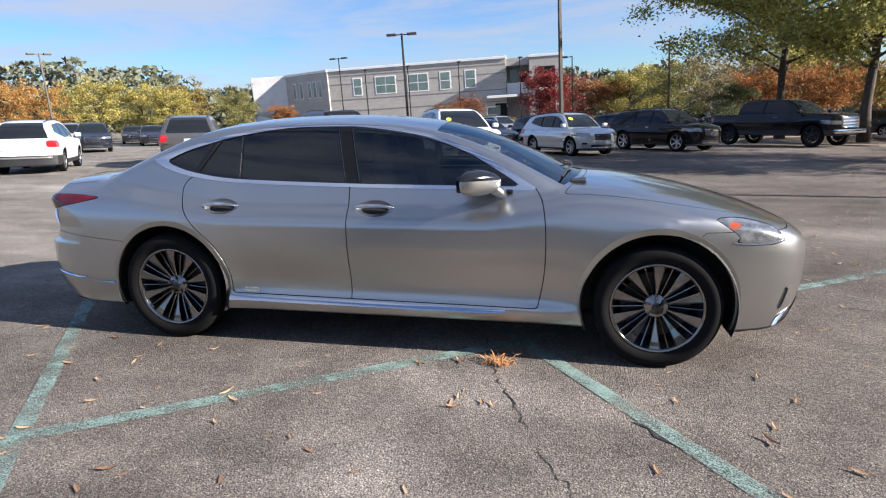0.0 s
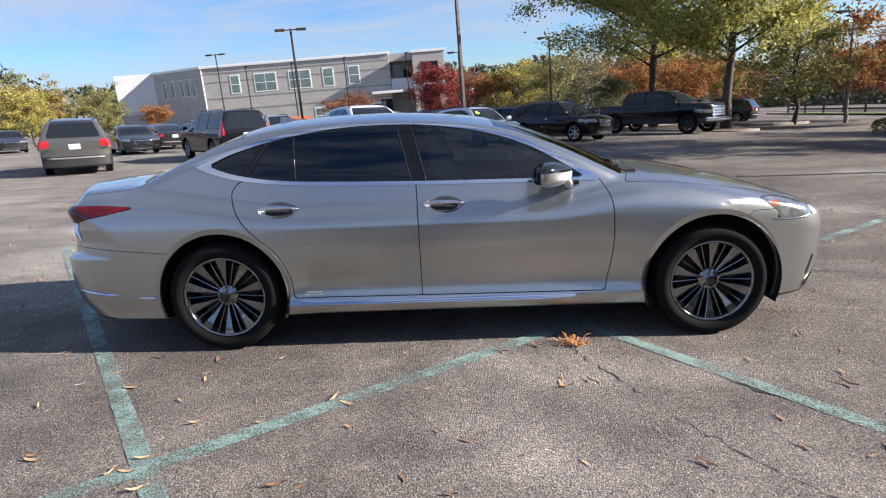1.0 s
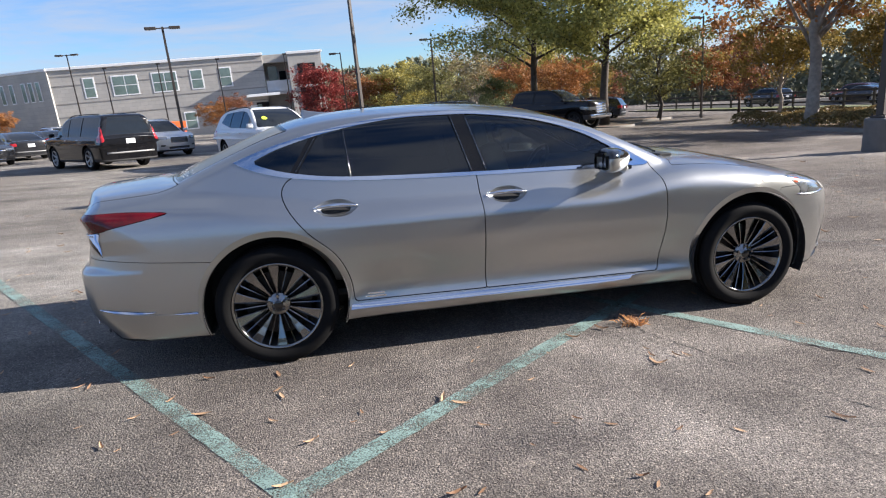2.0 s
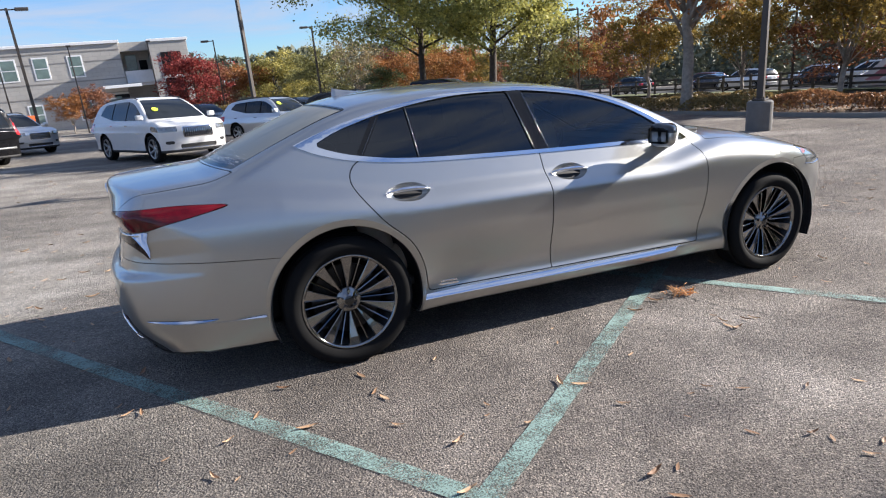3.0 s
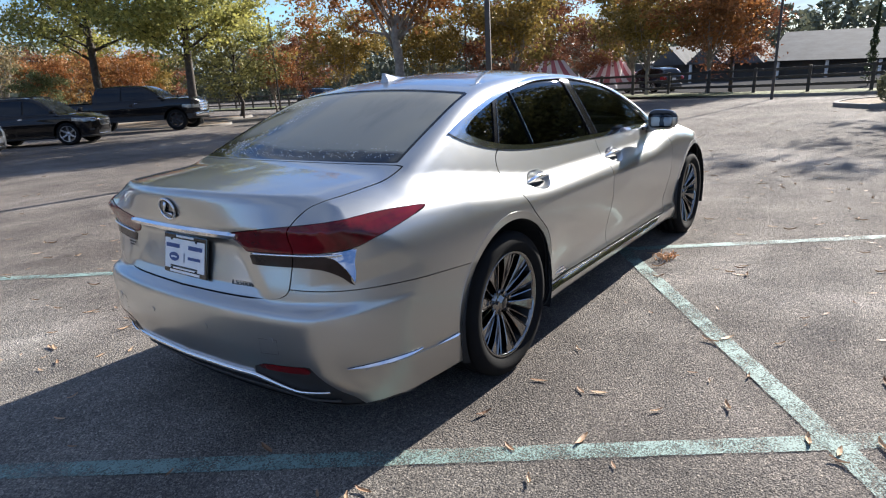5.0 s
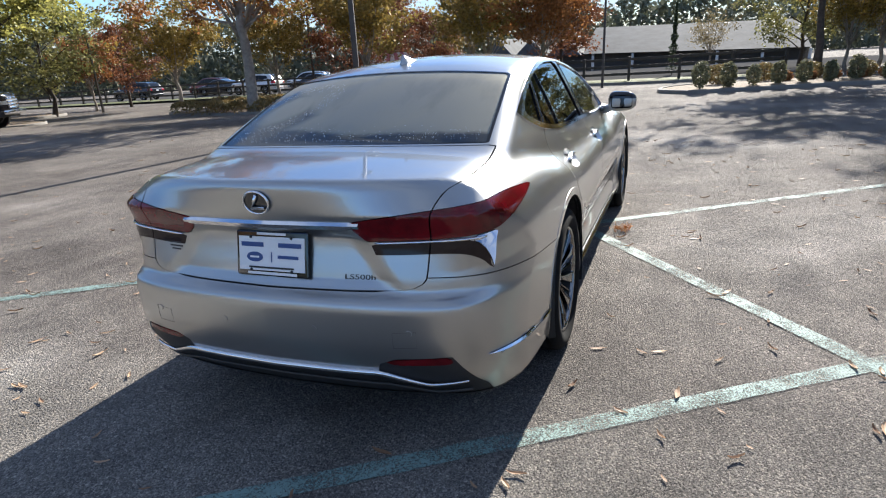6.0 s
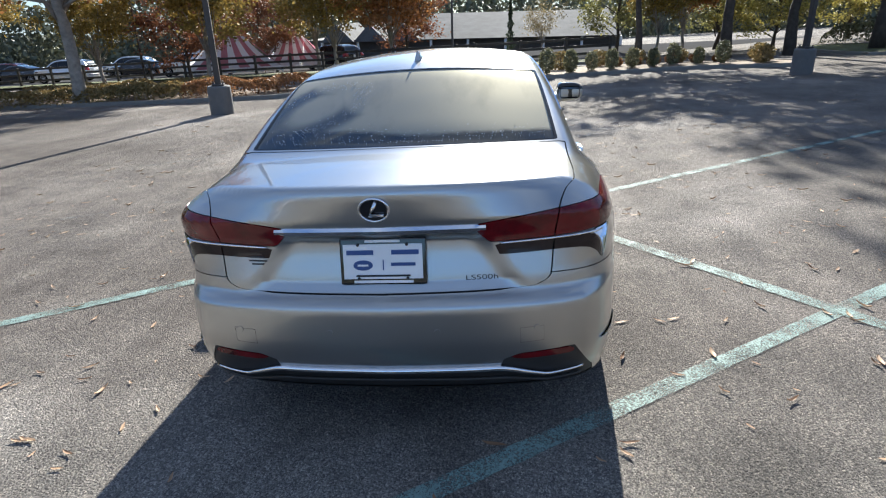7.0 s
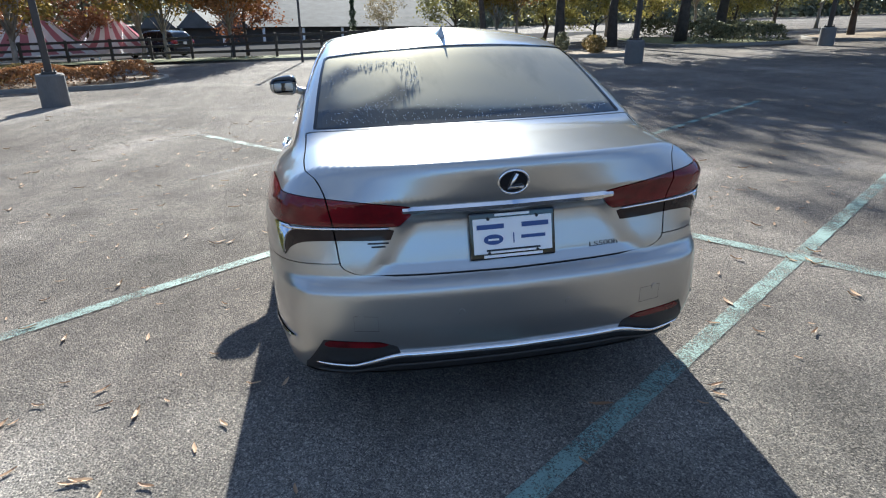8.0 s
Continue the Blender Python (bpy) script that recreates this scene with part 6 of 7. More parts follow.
def office():
    """Two storeys, built with its front along x from 0 (west corner) to 29, the front facing -y."""
    ob = thing("office_building", "two-storey grey block office building with white coping", "building", upright(-29.0, 69.5, -2.0, 4.0))
    top = 9.6
    def wall(name, x0, x1, y0, y1, z0, z1, mat="block"):
        return part(name, box_bm((x1 - x0, y1 - y0, z1 - z0), ((x0 + x1) / 2, (y0 + y1) / 2, (z0 + z1) / 2), 0.02, 1), mat, ob)
    front = wall("front_wall", 0, 22.2, 0, 0.5, 0, top)
    wall("roof", 0.2, 28.6, 0.45, 22, top - 0.6, top - 0.3, "coping")
    wall("front_coping", -0.15, 22.3, -0.15, 0.65, top, top + 0.28, "coping")
    wall("tower_wall", 25.0, 28.8, -1.6, 0.4, 0, top - 0.2)
    wall("tower_coping", 24.9, 28.95, -1.7, 0.5, top - 0.2, top + 0.08, "coping")
    wall("tower_side_wall", 28.3, 28.8, 0.4, 22, 0, top)
    wall("tower_return_wall", 25.0, 25.4, 0.4, 3.0, 0, top)
    wall("balcony_back_wall", 22.2, 25.0, 2.6, 3.0, 0, top)
    wall("recess_cover", 22.2, 25.0, 0.2, 2.6, top - 0.9, top, "block")
    wall("balcony_parapet", 22.3, 25.0, 0.1, 0.3, 5.4, 6.7, "pale_wall")
    wall("balcony_floor", 22.3, 25.0, 0.3, 2.6, 5.1, 5.4, "pale_wall")
    # flat near-black slab on the wall, coloured as a deep opening's shade
    wall("tower_opening_shade", 26.0, 28.0, -1.66, -1.58, 2.0, 8.3, "recess")
    wall("tower_ledge", 26.0, 28.0, -1.75, -1.6, 5.6, 5.9, "pale_wall")
    wall("balcony_window", 22.6, 23.7, 2.52, 2.6, 6.7, 8.4, "office_glass")
    wall("balcony_door", 23.9, 24.7, 2.52, 2.6, 5.4, 7.8, "recess")
    for z in (4.6, 6.0, 7.9, 8.9):
        wall("dark_course", 0.0, 22.2, -0.02, 0.0, z, z + 0.12, "band")
    # windows: frame, panes, bars
    def window(x, z, w, h, cols, rows):
        f = wall("window", x - w / 2 - 0.10, x + w / 2 + 0.10, -0.03, 0.0, z - 0.10, z + h + 0.10, "coping")
        for i in range(cols):
            for j in range(rows):
                pw, ph = w / cols, h / rows
                b = box_bm((pw - 0.08, 0.02, ph - 0.08), (x - w / 2 + pw * (i + 0.5), -0.026, z + ph * (j + 0.5)), 0.005, 1)
                part("pane", b, "office_glass", f)
    for x, w, cols in ((3.7, 1.0, 1), (7.3, 2.5, 2), (11.4, 2.5, 2), (14.8, 1.2, 1), (17.9, 1.2, 1)):
        window(x, 6.55, w, 2.0, cols, 2)
    for x, w in ((13.4, 1.2), (17.9, 1.2), (20.4, 1.2)):
        window(x, 2.2, w, 1.8, 1, 2)
    wall("entrance_canopy", 19.9, 23.6, -1.4, 0.0, 5.05, 5.35, "coping")
    # thin dark panel on the wall; its colour is the entrance's shade
    wall("entrance_shade", 20.8, 22.2, -0.03, 0.0, 1.6, 4.4, "recess")
    wall("entrance_door", 20.9, 21.4, -0.06, -0.03, 1.6, 4.2, "office_glass")
    # west side, running back, and the pale wing
    for (xa, ya), (xb, yb), h, mat, nm in (((0, 0.02), (-7.4, 4.6), top, "block", "west_wall"), ((-7.4, 4.6), (-12.0, 3.8), top + 0.2, "pale_wall", "pale_wing_wall")):
        d = Vector((xb - xa, yb - ya))
        m = Matrix.Translation(((xa + xb) / 2, (ya + yb) / 2, h / 2)) @ pose(0, 0, 0, 0, 0, math.degrees(math.atan2(d.y, d.x)))
        part(nm, box_bm((d.length, 0.4, h), m.translation, 0.02, 1, turn=pose(0, 0, 0, 0, 0, math.degrees(math.atan2(d.y, d.x)))), mat, ob)
        if nm == "west_wall":
            turn = pose(0, 0, 0, 0, 0, math.degrees(math.atan2(d.y, d.x)))
            for t in (0.18, 0.30, 0.42, 0.62, 0.78):
                f = part("window", box_bm((0.62, 0.08, 2.1), (xa + d.x * t - 0.11, ya + d.y * t - 0.22, 7.6), 0.01, 1, turn=turn), "coping", ob)
                part("pane", box_bm((0.46, 0.02, 1.9), (xa + d.x * t - 0.135, ya + d.y * t - 0.262, 7.6), 0.004, 1, turn=turn), "office_glass", f)
            part("side_coping", box_bm((d.length, 0.6, 0.28), (m.translation.x, m.translation.y, top + 0.14), 0.02, 1, turn=turn), "coping", ob)
    part("wing_lower_wall", box_bm((4.6, 0.3, 5.0), (-9.8, 3.6, 2.5), 0.02, 1, turn=pose(0, 0, 0, 0, 0, 9)), "block", ob)
    return ob


office()


MAT["orange_plastic"] = plain("orange_plastic", (0.62, 0.13, 0.03), 0.5, vary=0.15)


def barrier(at):
    """A water-filled road barrier: a tapered body with a foot and two fork slots."""
    ob = thing("road_barrier", "orange plastic road barrier standing in the car park", "barrier", at, "road barriers")
    b = bmesh.new()
    rings = []
    for z, w in ((0.0, 0.26), (0.14, 0.26), (0.30, 0.15), (0.92, 0.10), (0.97, 0.08)):
        rings.append([b.verts.new((sx * 0.74, sy * w, z)) for sx, sy in ((-1, -1), (1, -1), (1, 1), (-1, 1))])
    for r0, r1 in zip(rings, rings[1:]):
        for k in range(4):
            b.faces.new((r0[k], r0[(k + 1) % 4], r1[(k + 1) % 4], r1[k]))
    b.faces.new(rings[-1])
    bmesh.ops.recalc_face_normals(b, faces=b.faces)
    part("body", b, "orange_plastic", ob)
    for sx in (-0.4, 0.4):
        part("fork_slot", box_bm((0.22, 0.54, 0.08), (sx, 0, 0.06), 0.01), "black_plastic", ob)
    return ob


first_barrier = barrier(on_lot(-12.9, 41.4, 0.62, 15))
for x, y in ((-11.4, 41.8), (-12.2, 42.9)):
    copy_thing(first_barrier, on_lot(x, y, 0.62, 15))


# ---------------------------------------------------------------- trees
FOLIAGE = {
    "gold": leaf_of("gold_leaves", (0.184, 0.109, 0.036), (0.593, 0.335, 0.106)),
    "yellow": leaf_of("yellow_leaves", (0.151, 0.141, 0.037), (0.570, 0.488, 0.144)),
    "olive": leaf_of("olive_leaves", (0.091, 0.098, 0.040), (0.358, 0.330, 0.119)),
    "amber": leaf_of("amber_leaves", (0.095, 0.080, 0.024), (0.420, 0.290, 0.075)),
    "orange": leaf_of("orange_leaves", (0.120, 0.055, 0.020), (0.470, 0.210, 0.070)),
    "red": leaf_of("red_brown_leaves", (0.090, 0.040, 0.024), (0.330, 0.140, 0.070)),
    "maroon": leaf_of("maroon_leaves", (0.085, 0.017, 0.016), (0.330, 0.055, 0.045)),
    "dark": leaf_of("dark_green_leaves", (0.044, 0.064, 0.030), (0.217, 0.237, 0.100)),
    "pale": leaf_of("pale_thin_leaves", (0.139, 0.115, 0.056), (0.356, 0.282, 0.149)),
    "green": leaf_of("yellow_green_leaves", (0.105, 0.125, 0.040), (0.56, 0.52, 0.15), 0.4),
    "conifer": leaf_of("conifer_needles", (0.022, 0.032, 0.019), (0.085, 0.111, 0.060)),
    "hedge": leaf_of("hedge_leaves", (0.076, 0.076, 0.030), (0.365, 0.250, 0.104)),
    "hedge_red": leaf_of("red_hedge_leaves", (0.095, 0.049, 0.025), (0.417, 0.209, 0.092)),
    "shrub": leaf_of("shrub_leaves", (0.054, 0.065, 0.037), (0.277, 0.262, 0.150)),
    "woods": leaf_of("far_woods", (0.072, 0.091, 0.066), (0.229, 0.229, 0.150), 0.15),
}


def leaves_mesh(name, centres, sizes, rng, material, flat=0.0):
    """One small bent leaf quad at every centre."""
    n = len(centres)
    a = rng.normal(size=(n, 3))
    if flat:
        a[:, 2] *= 1 - flat
    a /= np.linalg.norm(a, axis=1, keepdims=True)
    b = np.cross(a, rng.normal(size=(n, 3)))
    b /= np.linalg.norm(b, axis=1, keepdims=True)
    s = np.asarray(sizes)[:, None]
    c = np.asarray(centres)
    nrm = np.cross(a, b)
    quad = np.stack([c - a * s, c + b * s * 0.55 + nrm * s * 0.15, c + a * s, c - b * s * 0.55 + nrm * s * 0.15], 1).reshape(-1, 3)
    me = bpy.data.meshes.new(name)
    me.vertices.add(4 * n)
    me.vertices.foreach_set("co", quad.astype(np.float32).ravel())
    me.loops.add(4 * n)
    me.loops.foreach_set("vertex_index", np.arange(4 * n, dtype=np.int32))
    me.polygons.add(n)
    me.polygons.foreach_set("loop_start", np.arange(0, 4 * n, 4, dtype=np.int32))
    me.update(calc_edges=True)
    me.materials.append(material)
    return me


def tree(kind, seed, height=8.0, spread=0.36, bare=0.28, leaves=4200, leaf=0.15, vase=False, bark="bark", trunk=0.13, thin=0.0, name="tree", label="tree in autumn colour"):
    """Trunk and limbs as one mesh, the crown of single leaves gathered in clumps about the limbs' ends."""
    rng = np.random.default_rng(seed)
    ob = tagged(new(name), label, "tree", "trees")
    bm_ = bmesh.new()
    h = height
    stem = [Vector((0, 0, -0.25))]
    for t in np.linspace(0.0, 1.0, 7)[1:]:
        stem.append(Vector((rng.normal() * 0.05 * h * 0.2, rng.normal() * 0.05 * h * 0.2, t * h * (0.45 if vase else 0.86))))
    tube_bm(stem, [trunk * (1.35 if i == 0 else 1) * (1 - 0.75 * i / 6 * (0.5 if vase else 1)) for i in range(7)], 9, bm_)
    tips = []
    count = 13 if vase else 20
    for i in range(count):
        t = bare + (0.95 - bare) * (i + rng.random()) / count
        z0 = (bare * h * 0.8 + rng.random() * 0.1 * h) if vase else t * h * 0.84
        ang = i * 2.4 + rng.random()
        reach = spread * h * (0.65 + 0.5 * rng.random()) * ((0.35 + 0.8 * t) if vase else (math.sin(math.pi * min(1, max(0.12, (1.08 - t) / (1.08 - bare) * 0.82))) ** 0.7))
        rise = (h * (0.62 + 0.33 * rng.random()) - z0) if vase else reach * (0.20 + 0.5 * rng.random())
        p0 = Vector((0, 0, z0))
        p3 = Vector((reach * math.cos(ang), reach * math.sin(ang), z0 + rise))
        mid = p0.lerp(p3, 0.5) + Vector((0, 0, (-0.10 if vase else 0.06) * h)) * rng.random()
        r = trunk * (0.42 - 0.2 * t)
        limb = [p0, p0.lerp(mid, 0.55), mid, mid.lerp(p3, 0.55), p3]
        tube_bm(limb, [r, r * 0.75, r * 0.55, r * 0.35, r * 0.14], 6, bm_)
        for q, w in ((limb[2], 0.7), (limb[3], 1.0), (p3, 1.0)):
            tips.append((q, w))
        for k in range(5):
            b0 = limb[2].lerp(p3, 0.1 + 0.2 * k)
            d = Vector((rng.normal(), rng.normal(), 0.25 + 0.45 * rng.normal())) * 0.12 * h
            tube_bm([b0, b0 + d * 0.5, b0 + d], [r * 0.28, r * 0.18, r * 0.06], 5, bm_)
            tips.append((b0 + d, 0.5 + rng.random()))
    part("trunk", bm_, bark, ob, smooth=True)
    w = np.array([q[1] for q in tips])
    pick = rng.choice(len(tips), size=leaves, p=w / w.sum())
    base_ = np.array([tuple(q[0]) for q in tips])[pick]
    off = np.clip(rng.normal(size=(leaves, 3)), -1.9, 1.9) * np.array((0.040, 0.040, 0.024)) * h * (0.6 + 0.9 * rng.random((leaves, 1)))
    pts = base_ + off
    if thin:
        keep = np.array([noise.noise(Vector(p) * 0.9) for p in pts]) > thin - 0.4
        pts = pts[keep]
    pts = pts[pts[:, 2] > bare * h * 0.55]
    me = leaves_mesh("crown", pts, leaf * (0.6 + 0.8 * rng.random(len(pts))), rng, FOLIAGE[kind], 0.2)
    crown = new("crown", me)
    crown.parent = ob
    return ob


SPECIES = {}
for k, (kind, vase, bark, label) in enumerate((
    ("gold", False, "bark", "broad tree with golden-orange autumn leaves"), ("yellow", False, "bark", "broad tree with yellow-green leaves"),
    ("olive", False, "bark", "tree with olive-green turning leaves"), ("amber", True, "pale_bark", "vase-shaped tree with olive and amber leaves"),
    ("orange", True, "pale_bark", "vase-shaped tree with orange leaves"), ("red", False, "bark", "rounded tree with red-brown leaves"),
    ("maroon", False, "bark", "tree with dark maroon leaves"), ("dark", False, "bark", "tall dark green tree"),
    ("pale", True, "pale_bark", "thin pale tree losing its leaves"))):
    low = {"yellow": 0.10, "gold": 0.14, "dark": 0.12, "olive": 0.14}.get(kind, 0.22)
    SPECIES[kind] = [tree(kind, 40 + 7 * k + j, 8.0, {"pale": 0.26, "yellow": 0.42, "gold": 0.42}.get(kind, 0.37), low, 2600 if kind == "pale" else 10500, 0.10, vase, bark, label=label) for j in range(1 if kind in ("maroon", "dark") else 2)]


def conifer(height=4.2):
    rng = np.random.default_rng(5)
    ob = tagged(new("conifer"), "small dark young conifer", "tree", "trees")
    part("trunk", tube_bm([(0, 0, -0.2), (0, 0, height * 0.5), (0, 0, height)], [0.06, 0.04, 0.01], 7), "bark", ob)
    t = rng.random(2200) ** 0.7
    a = rng.random(2200) * 6.283
    r = (1 - t) * 0.9 * (0.3 + 0.7 * rng.random(2200)) * (0.75 + 0.25 * np.sin(t * 40))
    pts = np.c_[r * np.cos(a), r * np.sin(a), 0.4 + t * (height - 0.4)]
    crown = new("crown", leaves_mesh("crown", pts, 0.10 * (0.6 + rng.random(2200)), rng, FOLIAGE["conifer"]))
    crown.parent = ob
    return ob


SPECIES["conifer"] = [conifer(8.0)]
SPECIES["tall"] = [tree("olive", 151 + j, 8.0, 0.40, 0.44, 10500, 0.10, False, "bark", 0.15, label="tall open oak with olive leaves over a bare trunk") for j in range(2)]
WEST_TREES = [("gold", -44.8, 37.3, 5.2), ("gold", -44.8, 40.8, 5.1), ("olive", -52.8, 52.1, 5.7), ("yellow", -45.3, 48.1, 5.9), ("olive", -46.2, 53.6, 6.2), ("yellow", -37.1, 44.5, 4.9), ("yellow", -33.8, 44.4, 4.6), ("amber", -38.6, 53.3, 5.7), ("olive", -35.7, 58.0, 5.2), ("olive", -43.0, 71.8, 4.9), ("gold", -50.4, 38.2, 5.7), ("olive", -55.2, 40.6, 5.7)]
NORTH_TREES = [("orange", -26.7, 51.1, 3.3), ("red", -8.8, 54.8, 3.7), ("orange", -10.4, 53.6, 3.3), ("maroon", -0.9, 47.6, 5.6), ("red", 1.9, 57.6, 5.3), ("orange", 4.5, 55.5, 5.2), ("yellow", 6.0, 53.4, 5.8), ("olive", 8.1, 55.2, 5.3), ("olive", 9.3, 48.0, 5.8), ("pale", 10.6, 41.8, 6.2), ("dark", 10.3, 35.5, 3.4), ("red", 16.1, 49.6, 5.3), ("gold", 18.0, 46.9, 5.9), ("orange", 21.6, 52.0, 5.2), ("red", 24.2, 47.7, 4.6)]
EAST_TREES = [("orange", 13.8, 44.1, 4.8), ("orange", 17.0, 39.6, 5.0), ("amber", 20.8, 43.1, 5.0), ("olive", 19.6, 30.9, 6.7), ("orange", 23.6, 32.5, 4.7), ("amber", 25.1, 27.1, 6.6), ("red", 27.5, 33.8, 5.5), ("amber", 24.1, 19.2, 5.8), ("amber", 22.3, 12.7, 7.0), ("red", 27.6, 16.4, 5.9), ("red", 39.5, 16.0, 5.5), ("amber", 31.6, 9.5, 6.9), ("orange", 30.5, 5.9, 6.7), ("red", 34.6, 5.6, 6.2)]
SUN_TREES = [("red", 39.0, 19.4, 7.6), ("amber", 36.4, 12.0, 8.2), ("conifer", 37.5, -0.8, 4.2), ("pale", 39.4, -3.0, 4.0), ("amber", 31.5, -8.9, 5.2), ("orange", 35.5, -11.2, 6.2), ("yellow", 34.5, -16.2, 5.6), ("olive", 42.8, -8.6, 8), ("olive", 38.0, -14.0, 6.8), ("tall", 25.4, -6.6, 8.8), ("tall", 25.0, -10.4, 12.4), ("tall", 26.0, -13.6, 13.2), ("tall", 25.4, -17.0, 13.4), ("tall", 27.2, -20.2, 13.4)]
SOUTH_TREES = [("orange", 40.9, -20.0, 10), ("yellow", 44.9, -25.6, 8), ("yellow", 40.0, -29.9, 5.6), ("amber", 48.4, -31.6, 9), ("olive", 43.2, -35.7, 8.5), ("amber", 39.7, -36.8, 8.0), ("olive", 23.9, -25.6, 9.5), ("amber", 21.0, -26.0, 8.5), ("amber", 24.2, -29.3, 9.5), ("olive", 19.9, -31.3, 10), ("olive", 23.8, -33.6, 10), ("olive", 15.3, -36.0, 11)]
used = {}
place_rng = random.Random(11)
# each species is built once and set down again by copies
for row in WEST_TREES, NORTH_TREES, EAST_TREES, SUN_TREES, SOUTH_TREES:
    for kind, x, y, h in row:
        pool = SPECIES[kind]
        k = used.get(kind, 0)
        used[kind] = k + 1
        proto = pool[k % len(pool)]
        m = upright(x, y, 0, place_rng.uniform(0, 360))
        f = h / 8.0 * 1.02
        if k < len(pool):
            proto.matrix_world = m @ Matrix.Diagonal((f, f, f, 1))
        else:
            c = copy_thing(proto, m)
            c.scale = (f * place_rng.uniform(0.92, 1.12), f * place_rng.uniform(0.92, 1.12), f)

big = dict(leaves=46000, leaf=0.09, trunk=0.24)
t1 = tree("green", 91, 12.5, 0.40, 0.30, label="tall open oak with yellow-green leaves", **big)
t1.matrix_world = upright(12.2, 32.6, 0, 30)
t2 = tree("green", 97, 12.0, 0.40, 0.32, label="tall open oak with yellow-green leaves", **big)
t2.matrix_world = upright(13.9, 26.6, 0, 130)
t3 = tree("orange", 103, 9.2, 0.42, 0.36, 22000, 0.085, True, "pale_bark", 0.24, label="pale-trunked tree with orange and green leaves in the planted island")
t3.matrix_world = upright(15.9, 14.6, 0, 60)


def woods():
    """The wooded skyline all round, far off: clumps of foliage on a rising bank."""
    rng = np.random.default_rng(8)
    pts, sizes = [], []
    for a in np.radians(np.arange(0, 360, 1.5)):
        d = 125 + 20 * rng.random()
        top = 11.5 + 4.0 * noise.noise(Vector((math.cos(a) * 5, math.sin(a) * 5, 2))) + 2.0 * rng.random() - (3.0 if 100 < math.degrees(a) < 125 else 0)
        # sector behind the camera is added unseen, low so the saloon reflects sky
        top *= 0.4 if 145 < math.degrees(a) < 290 else 1.0
        c = np.array((d * math.cos(a), d * math.sin(a)))
        n = 480
        z = rng.random(n) ** 0.8 * top
        w = 3.6 * np.sqrt(np.clip(1.05 - (z / top) ** 3, 0.05, 1))
        pts.append(np.c_[c[0] + rng.normal(size=n) * w * 0.7, c[1] + rng.normal(size=n) * w * 0.7, z - 1.0 - 0.042 * c[0] - 0.032 * c[1]])
        sizes.append(0.42 + 0.4 * rng.random(n))
    me = leaves_mesh("woods", np.vstack(pts), np.concatenate(sizes), rng, FOLIAGE["woods"])
    return tagged(new("woods", me), "distant mixed woodland along the skyline", "woods", kind="stuff")


woods()


# solid backing added to close bright gaps in the thin woods
def far_bank():
    """Wooded rising ground behind the skyline, all round."""
    verts, faces = [], []
    n = 240
    for i in range(n):
        a = 2 * math.pi * i / n
        c, s_ = math.cos(a), math.sin(a)
        top = 7.0 + 2.5 * noise.noise(Vector((c * 5, s_ * 5, 2))) + 0.8 * noise.noise(Vector((c * 30, s_ * 30, 4)))
        # added unseen sector behind the camera, kept low for the same reflection
        top *= 0.35 if 145 < math.degrees(a) < 290 else 1.0
        for r, z in ((146, -1.5), (152, top * 0.75), (160, top), (175, -2)):
            verts.append((r * c, r * s_, z - 0.042 * r * c - 0.032 * r * s_))
    for i in range(n):
        for k in range(3):
            p, q = 4 * i + k, 4 * ((i + 1) % n) + k
            faces.append((p, q, q + 1, p + 1))
    return tagged(mesh_ob("far_bank", verts, faces, "bank", smooth=True), "dark wooded bank along the skyline", "backdrop", kind="structure")


MAT["bank"] = plain("wooded_bank", (0.050, 0.058, 0.036), 0.95, vary=0.5, scale=0.35)
far_bank()


# ---------------------------------------------------------------- planted islands, hedges, fence
def island(name, points, label, height=0.13, soil="mulch"):
    poly = chain(list(points) + [points[0]], 8)[:-1]
    ob = thing(name, label, "planting bed", Matrix(), "planted islands", "structure")
    n = len(poly)
    c = poly.mean(0)
    def ring(scale_in, z):
        out = []
        for p in poly:
            d = c - p
            q = p + d / np.linalg.norm(d) * scale_in
            out.append(LOT @ Vector((q[0], q[1], z)))
        return out
    rings = [ring(0, -0.02), ring(0, height - 0.02), ring(0.02, height), ring(0.15, height), ring(0.16, height - 0.05)]
    verts = [v for r in rings for v in r]
    faces = [(k * n + i, k * n + (i + 1) % n, (k + 1) * n + (i + 1) % n, (k + 1) * n + i) for k in range(4) for i in range(n)]
    mesh_ob("kerb", verts, faces, "kerb", ob, "low concrete kerb")
    inner = ring(0.158, height - 0.03)
    top = LOT @ Vector((c[0], c[1], height + 0.06))
    mesh_ob("soil", inner + [top], [(i, (i + 1) % n, n) for i in range(n)], soil, ob)
    return ob


MAT["mulch"] = plain("bark_mulch", (0.20, 0.145, 0.095), 0.95, vary=0.4, scale=9, bump=0.02)
MAT["lawn"] = plain("dry_lawn", (0.12, 0.13, 0.045), 0.95, vary=0.35, scale=6, bump=0.02)


